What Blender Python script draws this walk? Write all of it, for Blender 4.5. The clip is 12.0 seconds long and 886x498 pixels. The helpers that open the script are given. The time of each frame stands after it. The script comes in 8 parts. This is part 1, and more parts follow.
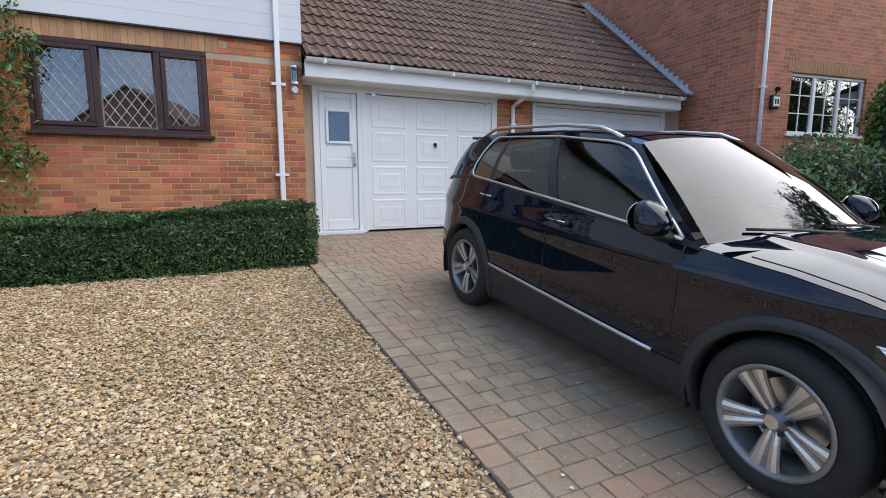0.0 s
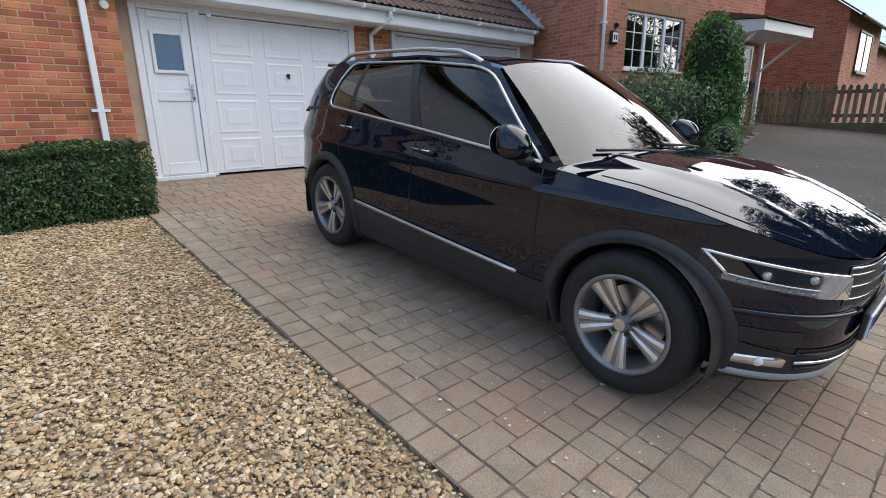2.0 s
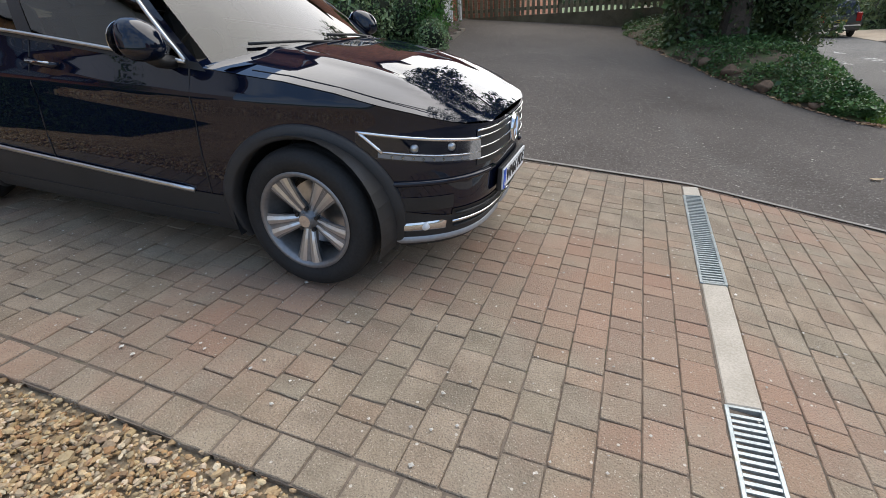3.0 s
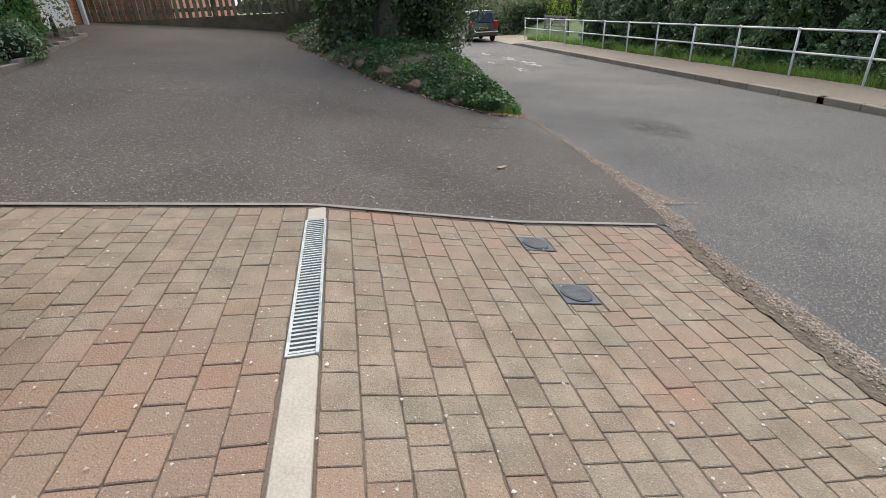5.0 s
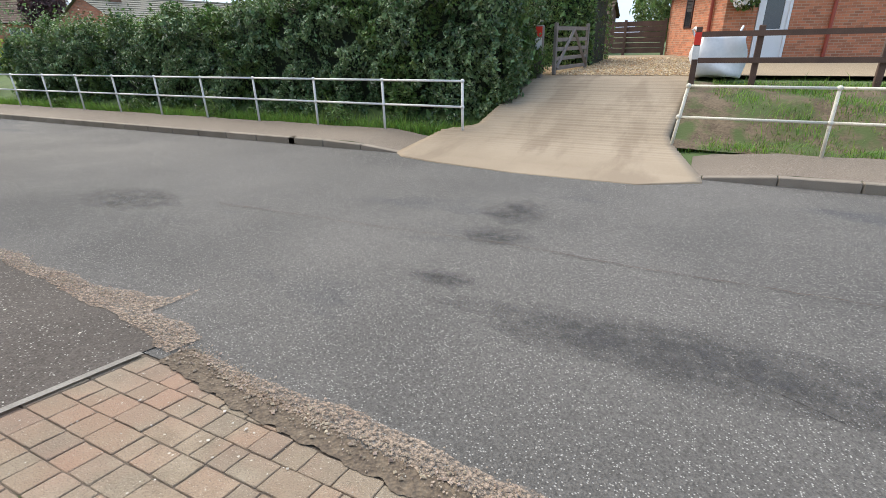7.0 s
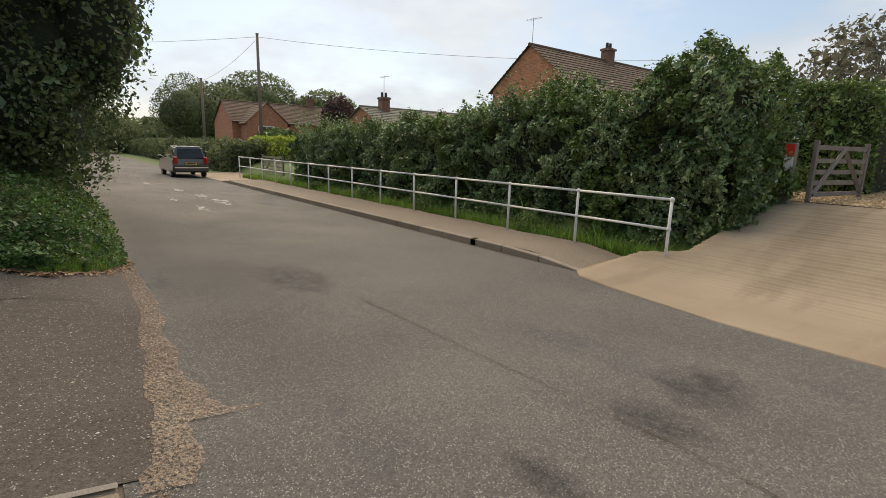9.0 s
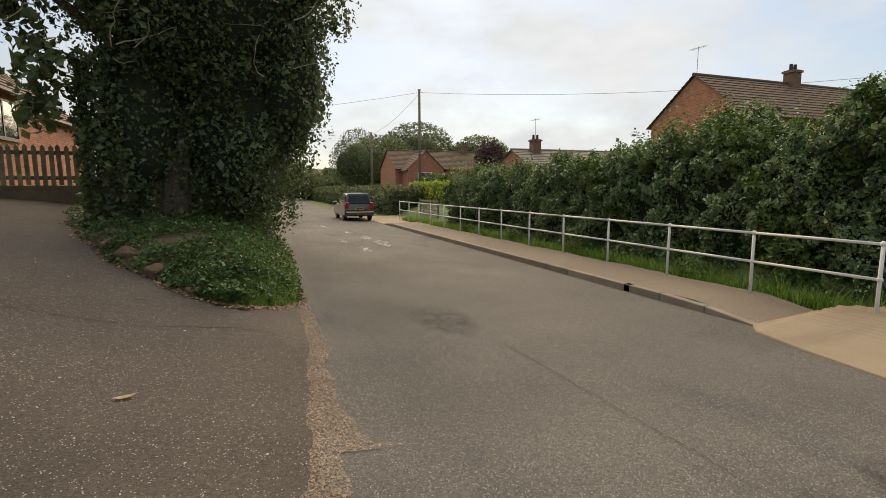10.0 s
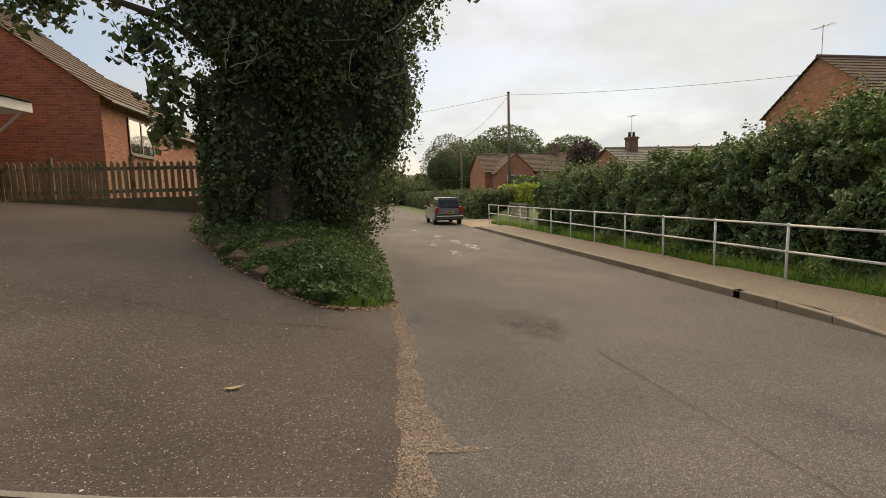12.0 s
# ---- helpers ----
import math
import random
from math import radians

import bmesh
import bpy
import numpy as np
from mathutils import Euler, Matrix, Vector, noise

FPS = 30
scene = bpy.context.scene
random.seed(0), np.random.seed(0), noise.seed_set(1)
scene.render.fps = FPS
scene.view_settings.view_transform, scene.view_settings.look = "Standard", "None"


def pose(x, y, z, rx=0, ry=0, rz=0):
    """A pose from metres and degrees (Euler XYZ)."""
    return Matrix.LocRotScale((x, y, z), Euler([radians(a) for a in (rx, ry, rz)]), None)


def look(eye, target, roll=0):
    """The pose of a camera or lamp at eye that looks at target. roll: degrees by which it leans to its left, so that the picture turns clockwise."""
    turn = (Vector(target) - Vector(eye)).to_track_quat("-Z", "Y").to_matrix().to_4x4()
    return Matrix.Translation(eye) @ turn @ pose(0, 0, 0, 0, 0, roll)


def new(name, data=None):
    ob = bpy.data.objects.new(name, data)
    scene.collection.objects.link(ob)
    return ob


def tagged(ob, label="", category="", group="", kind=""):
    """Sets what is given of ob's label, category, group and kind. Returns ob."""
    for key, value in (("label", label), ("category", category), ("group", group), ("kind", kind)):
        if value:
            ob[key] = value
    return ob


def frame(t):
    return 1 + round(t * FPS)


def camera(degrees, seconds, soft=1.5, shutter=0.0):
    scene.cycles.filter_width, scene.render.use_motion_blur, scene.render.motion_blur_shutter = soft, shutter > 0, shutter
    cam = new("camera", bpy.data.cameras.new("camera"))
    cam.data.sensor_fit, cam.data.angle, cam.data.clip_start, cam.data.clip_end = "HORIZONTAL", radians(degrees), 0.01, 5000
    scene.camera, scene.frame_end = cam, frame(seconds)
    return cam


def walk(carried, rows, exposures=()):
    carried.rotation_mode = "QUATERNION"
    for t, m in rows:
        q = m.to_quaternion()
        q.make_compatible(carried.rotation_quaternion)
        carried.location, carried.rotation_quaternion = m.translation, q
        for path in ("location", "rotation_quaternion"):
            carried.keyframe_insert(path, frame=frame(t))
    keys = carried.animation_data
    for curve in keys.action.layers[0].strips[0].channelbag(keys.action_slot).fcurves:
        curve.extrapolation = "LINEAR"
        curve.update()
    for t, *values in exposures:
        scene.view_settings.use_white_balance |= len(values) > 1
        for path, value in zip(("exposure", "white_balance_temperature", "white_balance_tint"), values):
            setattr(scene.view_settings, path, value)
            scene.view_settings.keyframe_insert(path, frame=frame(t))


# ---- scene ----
cam = camera(83.8, 12.0, 0.9)
PATH = [
    (0, (0.066, 0.112, 1.377), (0.954, 1.882, 1.097), -0.0),
    (0.5, (0.049, 0.079, 1.382), (0.937, 1.847, 1.088), 0.2),
    (1, (0.061, 0.096, 1.372), (0.958, 1.848, 1.02), -0.3),
    (1.5, (0.082, 0.159, 1.341), (1.052, 1.852, 0.904), -1.4),
    (2, (0.15, 0.194, 1.31), (1.436, 1.636, 0.794), -0.8),
    (2.5, (0.284, 0.032, 1.26), (1.849, 1.072, 0.575), -3.3),
    (3, (0.395, -0.165, 1.205), (2.073, 0.504, 0.348), -3.8),
    (3.2, (0.46, -0.238, 1.178), (2.187, 0.266, 0.304), -4.0),
    (4.8, (1.247, -0.917, 1.047), (3.054, -0.971, 0.191), -3.7),
    (5, (1.414, -0.994, 1.021), (3.183, -1.292, 0.138), -2.9),
    (5.5, (1.705, -1.229, 0.994), (3.346, -1.93, 0.091), -3.8),
    (6, (1.938, -1.524, 0.968), (3.465, -2.535, 0.166), -2.1),
    (6.5, (2.127, -1.804, 0.923), (3.13, -3.335, 0.116), -1.1),
    (6.7, (2.152, -1.892, 0.924), (2.992, -3.513, 0.108), -1.7),
    (8.3, (2.181, -2.969, 0.931), (3.209, -4.615, 0.448), -0.4),
    (8.5, (2.217, -3.072, 0.893), (3.373, -4.636, 0.426), 0.0),
    (9, (2.30, -3.335, 0.885), (3.843, -4.544, 0.489), 1.6),
    (9.5, (2.322, -3.409, 0.916), (4.073, -4.321, 0.596), 0.9),
    (10, (2.275, -3.386, 0.951), (4.134, -4.083, 0.706), -0.2),
    (10.5, (2.288, -3.375, 0.957), (4.205, -3.896, 0.72), -0.2),
    (11, (2.296, -3.384, 0.955), (4.236, -3.813, 0.724), -0.6),
    (11.5, (2.326, -3.373, 0.937), (4.288, -3.697, 0.716), -1.0),
    (12, (2.291, -3.419, 0.94), (4.247, -3.767, 0.715), -1.6),
]

EXPOSURES = [(0, 0.82, 6100, 9), (1.5, 0.82, 6150, 9), (2.5, 0.68, 6250, 9), (3.5, 0.72, 6500, 9), (5.0, 0.84, 6600, 9), (5.6, 1.14, 6400, 8), (6.7, 1.12, 6500, 8), (8.5, 0.46, 7800, 10), (9.5, 0.42, 8700, 11), (12, 0.36, 9500, 13)]
walk(cam, [(t, look(eye, target, roll)) for t, eye, target, roll in PATH], EXPOSURES)

# ---- light: bright broken cloud, a soft high sun beyond the far end of the road ----
SUN_ELEVATION, SUN_AZIMUTH = radians(45), radians(-22)  # azimuth: from +x towards +y
world = bpy.data.worlds.new("sky")
scene.world = world
world.use_nodes = True
wn, wl = world.node_tree.nodes, world.node_tree.links
sky = wn.new("ShaderNodeTexSky")
sky.sky_type, sky.sun_disc = "NISHITA", False
sky.sun_elevation, sky.sun_rotation = SUN_ELEVATION, radians(90) - SUN_AZIMUTH
wcoord = wn.new("ShaderNodeTexCoord")
wmap = wn.new("ShaderNodeMapping")
wmap.inputs["Scale"].default_value = (1.0, 1.0, 2.6)
wnoise = wn.new("ShaderNodeTexNoise")
wnoise.inputs["Scale"].default_value, wnoise.inputs["Detail"].default_value, wnoise.inputs["Roughness"].default_value = 2.3, 8, 0.55
wramp = wn.new("ShaderNodeValToRGB")
wramp.color_ramp.elements[0].position, wramp.color_ramp.elements[1].position = 0.45, 0.60
wshade = wn.new("ShaderNodeTexNoise")
wshade.inputs["Scale"].default_value, wshade.inputs["Detail"].default_value = 5.0, 6
wcloud = wn.new("ShaderNodeMix")
wcloud.data_type = "RGBA"
wcloud.inputs["A"].default_value, wcloud.inputs["B"].default_value = (3.3, 4.15, 5.6, 1), (6.0, 7.1, 8.9, 1)
wmix = wn.new("ShaderNodeMix")
wmix.data_type = "RGBA"
wpale = wn.new("ShaderNodeMix")
wpale.data_type = "RGBA"
wpale.inputs["Factor"].default_value = 0.45
wpale.inputs["B"].default_value = (3.1, 5.0, 8.6, 1)
wl.new(wcoord.outputs["Generated"], wmap.inputs["Vector"])
wl.new(wmap.outputs["Vector"], wnoise.inputs["Vector"])
wl.new(wmap.outputs["Vector"], wshade.inputs["Vector"])
wl.new(wnoise.outputs["Fac"], wramp.inputs["Fac"])
wl.new(wshade.outputs["Fac"], wcloud.inputs["Factor"])
wl.new(sky.outputs["Color"], wpale.inputs["A"])
wl.new(wramp.outputs["Color"], wmix.inputs["Factor"])
wl.new(wpale.outputs["Result"], wmix.inputs["A"])
wl.new(wcloud.outputs["Result"], wmix.inputs["B"])
# thin cloud is brightest round the sun
wdot, wpow, wgain, wglow = wn.new("ShaderNodeVectorMath"), wn.new("ShaderNodeMath"), wn.new("ShaderNodeMapRange"), wn.new("ShaderNodeMix")
wdot.operation, wpow.operation = "DOT_PRODUCT", "POWER"
wdot.inputs[1].default_value = (math.cos(SUN_ELEVATION) * math.cos(SUN_AZIMUTH), math.cos(SUN_ELEVATION) * math.sin(SUN_AZIMUTH), math.sin(SUN_ELEVATION))
wpow.use_clamp = True
wpow.inputs[1].default_value = 4.5
wgain.inputs["To Min"].default_value, wgain.inputs["To Max"].default_value = 0.92, 1.24
wglow.data_type, wglow.blend_type = "RGBA", "MULTIPLY"
wglow.inputs["Factor"].default_value = 1.0
wl.new(wcoord.outputs["Generated"], wdot.inputs[0])
wl.new(wdot.outputs["Value"], wpow.inputs[0])
wl.new(wpow.outputs[0], wgain.inputs["Value"])
wl.new(wmix.outputs["Result"], wglow.inputs["A"])
wl.new(wgain.outputs["Result"], wglow.inputs["B"])
wl.new(wglow.outputs["Result"], wn["Background"].inputs["Color"])
wn["Background"].inputs["Strength"].default_value = 0.105
sun_data = bpy.data.lights.new("sun", "SUN")
sun_data.energy, sun_data.angle, sun_data.color = 2.95, radians(90), (1.0, 0.89, 0.73)
sun = new("sun", sun_data)
sun.matrix_world = look((math.cos(SUN_ELEVATION) * math.cos(SUN_AZIMUTH) * 50, math.cos(SUN_ELEVATION) * math.sin(SUN_AZIMUTH) * 50, math.sin(SUN_ELEVATION) * 50), (0, 0, 0))


# ---- materials ----
def surf(name, a, b, scale=3.0, rough=0.7, metal=0.0, bump=0.0, bscale=60.0, rand=0.0, island=0.0, coat=0.0, spec=0.5, stain=None, stain_scale=0.8, stain_at=0.58, vor=0.0, stretch=None):
    """Two colours mixed by noise at two scales, fine bump, per-piece variation, optional stains."""
    m = bpy.data.materials.new(name)
    m.use_nodes = True
    n, l = m.node_tree.nodes, m.node_tree.links
    p = n["Principled BSDF"]
    geo = n.new("ShaderNodeNewGeometry")
    big, fine = n.new("ShaderNodeTexNoise"), n.new("ShaderNodeTexNoise")
    big.inputs["Scale"].default_value, big.inputs["Detail"].default_value = scale, 4
    fine.inputs["Scale"].default_value, fine.inputs["Detail"].default_value = bscale, 5
    l.new(geo.outputs["Position"], big.inputs["Vector"])
    l.new(geo.outputs["Position"], fine.inputs["Vector"])
    mean = n.new("ShaderNodeMath")
    mean.operation = "ADD"
    l.new(big.outputs["Fac"], mean.inputs[0])
    l.new(fine.outputs["Fac"], mean.inputs[1])
    ramp = n.new("ShaderNodeMapRange")
    ramp.inputs["From Min"].default_value, ramp.inputs["From Max"].default_value = 0.72, 1.28
    l.new(mean.outputs[0], ramp.inputs["Value"])
    mix = n.new("ShaderNodeMix")
    mix.data_type = "RGBA"
    mix.inputs["A"].default_value, mix.inputs["B"].default_value = (*a, 1), (*b, 1)
    l.new(ramp.outputs["Result"], mix.inputs["Factor"])
    out = mix.outputs["Result"]
    if stain:
        blot, at = n.new("ShaderNodeTexNoise"), n.new("ShaderNodeMapRange")
        blot.inputs["Scale"].default_value, blot.inputs["Detail"].default_value = stain_scale, 7
        blot.inputs["Roughness"].default_value = 0.62
        at.inputs["From Min"].default_value, at.inputs["From Max"].default_value = stain_at, stain_at + 0.1
        if stretch:
            pull = n.new("ShaderNodeMapping")
            pull.inputs["Scale"].default_value = stretch
            l.new(geo.outputs["Position"], pull.inputs["Vector"])
            l.new(pull.outputs["Vector"], blot.inputs["Vector"])
        else:
            l.new(geo.outputs["Position"], blot.inputs["Vector"])
        l.new(blot.outputs["Fac"], at.inputs["Value"])
        sm = n.new("ShaderNodeMix")
        sm.data_type = "RGBA"
        sm.inputs["B"].default_value = (*stain, 1)
        l.new(at.outputs["Result"], sm.inputs["Factor"])
        l.new(out, sm.inputs["A"])
        out = sm.outputs["Result"]
    if rand or island:
        hsv, vary = n.new("ShaderNodeHueSaturation"), n.new("ShaderNodeMapRange")
        k = rand or island
        vary.inputs["To Min"].default_value, vary.inputs["To Max"].default_value = 1 - k, 1 + k
        if rand:
            l.new(n.new("ShaderNodeObjectInfo").outputs["Random"], vary.inputs["Value"])
        else:
            l.new(geo.outputs["Random Per Island"], vary.inputs["Value"])
        l.new(vary.outputs["Result"], hsv.inputs["Value"])
        hue = n.new("ShaderNodeMapRange")
        hue.inputs["To Min"].default_value, hue.inputs["To Max"].default_value = 0.5 + k * 0.05, 0.5 - k * 0.05
        fr = n.new("ShaderNodeMath")
        fr.operation = "MULTIPLY"
        fr.inputs[1].default_value = 7.31
        fm = n.new("ShaderNodeMath")
        fm.operation = "FRACT"
        l.new(vary.outputs["Result"], fr.inputs[0])
        l.new(fr.outputs[0], fm.inputs[0])
        l.new(fm.outputs[0], hue.inputs["Value"])
        l.new(hue.outputs["Result"], hsv.inputs["Hue"])
        l.new(out, hsv.inputs["Color"])
        out = hsv.outputs["Color"]
    l.new(out, p.inputs["Base Color"])
    p.inputs["Roughness"].default_value, p.inputs["Metallic"].default_value = rough, metal
    p.inputs["Specular IOR Level"].default_value = spec
    p.inputs["Coat Weight"].default_value = coat
    p.inputs["Coat Roughness"].default_value = 0.02
    if bump:
        bn = n.new("ShaderNodeBump")
        bn.inputs["Strength"].default_value, bn.inputs["Distance"].default_value = bump, 0.01
        if vor:
            v = n.new("ShaderNodeTexVoronoi")
            v.inputs["Scale"].default_value = vor
            l.new(geo.outputs["Position"], v.inputs["Vector"])
            l.new(v.outputs["Distance"], bn.inputs["Height"])
        else:
            l.new(fine.outputs["Fac"], bn.inputs["Height"])
        l.new(bn.outputs["Normal"], p.inputs["Normal"])
    return m


def chips(name, dark, light, chip, scale, share, rough=0.85, stain=None, stain_at=0.56, stain_scale=0.7, big=0.25, stretch=None):
    """Rolled stone chippings: a dark binder, lighter grains and scattered pale chips."""
    m = surf(name, dark, light, scale=big, rough=rough, spec=0.3, bump=0.5, bscale=scale * 1.6, stain=stain, stain_at=stain_at, stain_scale=stain_scale, stretch=stretch)
    n, l = m.node_tree.nodes, m.node_tree.links
    p = n["Principled BSDF"]
    base = p.inputs["Base Color"].links[0].from_socket
    geo = n.new("ShaderNodeNewGeometry")
    v = n.new("ShaderNodeTexVoronoi")
    v.inputs["Scale"].default_value = scale
    l.new(geo.outputs["Position"], v.inputs["Vector"])
    sep = n.new("ShaderNodeSeparateColor")
    l.new(v.outputs["Color"], sep.inputs["Color"])
    keep, near, both = n.new("ShaderNodeMath"), n.new("ShaderNodeMath"), n.new("ShaderNodeMath")
    keep.operation, keep.inputs[1].default_value = "LESS_THAN", share
    near.operation, near.inputs[1].default_value = "LESS_THAN", 0.42
    both.operation = "MULTIPLY"
    l.new(sep.outputs["Red"], keep.inputs[0])
    l.new(v.outputs["Distance"], near.inputs[0])
    l.new(keep.outputs[0], both.inputs[0])
    l.new(near.outputs[0], both.inputs[1])
    grain = n.new("ShaderNodeMix")
    grain.data_type, grain.blend_type = "RGBA", "MULTIPLY"
    grain.inputs["Factor"].default_value = 0.75
    tone = n.new("ShaderNodeMapRange")
    tone.inputs["To Min"].default_value, tone.inputs["To Max"].default_value = 0.55, 1.35
    l.new(sep.outputs["Green"], tone.inputs["Value"])
    l.new(base, grain.inputs["A"])
    l.new(tone.outputs["Result"], grain.inputs["B"])
    mix = n.new("ShaderNodeMix")
    mix.data_type = "RGBA"
    mix.inputs["B"].default_value = (*chip, 1)
    l.new(both.outputs[0], mix.inputs["Factor"])
    l.new(grain.outputs["Result"], mix.inputs["A"])
    l.new(mix.outputs["Result"], p.inputs["Base Color"])
    bn = p.inputs["Normal"].links[0].from_node
    l.new(v.outputs["Distance"], bn.inputs["Height"])
    return m


def brickwork(name, a, b, mortar, rot=0.0):
    """Brick courses for walls that stay far off; uses the wall's own x and z."""
    m = surf(name, a, b, rough=0.85, bump=0.3, bscale=120, stain=tuple(c * 0.8 for c in b), stain_at=0.6)
    n, l = m.node_tree.nodes, m.node_tree.links
    p = n["Principled BSDF"]
    base = p.inputs["Base Color"].links[0].from_socket
    co, mp = n.new("ShaderNodeTexCoord"), n.new("ShaderNodeMapping")
    mp.inputs["Rotation"].default_value = (radians(90), 0, 0)
    sepx, cmb, add = n.new("ShaderNodeSeparateXYZ"), n.new("ShaderNodeCombineXYZ"), n.new("ShaderNodeMath")
    l.new(co.outputs["Object"], sepx.inputs[0])
    add.operation = "ADD"
    l.new(sepx.outputs["X"], add.inputs[0])
    l.new(sepx.outputs["Y"], add.inputs[1])
    l.new(add.outputs[0], cmb.inputs["X"])
    l.new(sepx.outputs["Z"], cmb.inputs["Y"])
    bt = n.new("ShaderNodeTexBrick")
    bt.inputs["Scale"].default_value = 1.0
    bt.inputs["Brick Width"].default_value, bt.inputs["Row Height"].default_value = 0.225, 0.075
    bt.inputs["Mortar Size"].default_value, bt.inputs["Mortar Smooth"].default_value = 0.006, 0.2
    bt.inputs["Color1"].default_value, bt.inputs["Color2"].default_value = (0.72, 0.72, 0.72, 1), (1.25, 1.15, 1.1, 1)
    bt.inputs["Mortar"].default_value = (1, 1, 1, 1)
    l.new(cmb.outputs[0], bt.inputs["Vector"])
    mul, mix = n.new("ShaderNodeMix"), n.new("ShaderNodeMix")
    mul.data_type = mix.data_type = "RGBA"
    mul.blend_type = "MULTIPLY"
    mul.inputs["Factor"].default_value = 1
    l.new(base, mul.inputs["A"])
    l.new(bt.outputs["Color"], mul.inputs["B"])
    mix.inputs["B"].default_value = (*mortar, 1)
    l.new(bt.outputs["Fac"], mix.inputs["Factor"])
    l.new(mul.outputs["Result"], mix.inputs["A"])
    l.new(mix.outputs["Result"], p.inputs["Base Color"])
    bn = p.inputs["Normal"].links[0].from_node
    inv = n.new("ShaderNodeMath")
    inv.operation = "SUBTRACT"
    inv.inputs[0].default_value = 1
    l.new(bt.outputs["Fac"], inv.inputs[1])
    l.new(inv.outputs[0], bn.inputs["Height"])
    bn.inputs["Strength"].default_value = 0.6
    return m


def glassy(name, tint, gloss=1.0, ior=1.5):
    """A tinted pane: see-through, with a mirror gloss that grows at a slant."""
    m = bpy.data.materials.new(name)
    m.use_nodes = True
    n, l = m.node_tree.nodes, m.node_tree.links
    n.remove(n["Principled BSDF"])
    t, g, f, x = n.new("ShaderNodeBsdfTransparent"), n.new("ShaderNodeBsdfGlossy"), n.new("ShaderNodeFresnel"), n.new("ShaderNodeMixShader")
    t.inputs["Color"].default_value = (*tint, 1)
    g.inputs["Roughness"].default_value = 0.015
    g.inputs["Color"].default_value = (gloss, gloss, gloss, 1)
    f.inputs["IOR"].default_value = ior
    l.new(f.outputs[0], x.inputs[0])
    l.new(t.outputs[0], x.inputs[1])
    l.new(g.outputs[0], x.inputs[2])
    l.new(x.outputs[0], n["Material Output"].inputs["Surface"])
    return m


def leafy(name, a, b, rough=0.5, through_light=0.25):
    """Leaves: a colour of its own for each leaf, a waxy gloss, some light let through."""
    m = surf(name, a, b, scale=0.9, rough=rough, island=0.6, bscale=9, spec=0.5)
    p = m.node_tree.nodes["Principled BSDF"]
    p.inputs["Subsurface Weight"].default_value = 0.0
    p.inputs["Transmission Weight"].default_value = 0.0
    n, l = m.node_tree.nodes, m.node_tree.links
    tr, mx = n.new("ShaderNodeBsdfTranslucent"), n.new("ShaderNodeMixShader")
    l.new(p.inputs["Base Color"].links[0].from_socket, tr.inputs["Color"])
    mx.inputs[0].default_value = through_light
    l.new(p.outputs[0], mx.inputs[1])
    l.new(tr.outputs[0], mx.inputs[2])
    l.new(mx.outputs[0], n["Material Output"].inputs["Surface"])
    return m


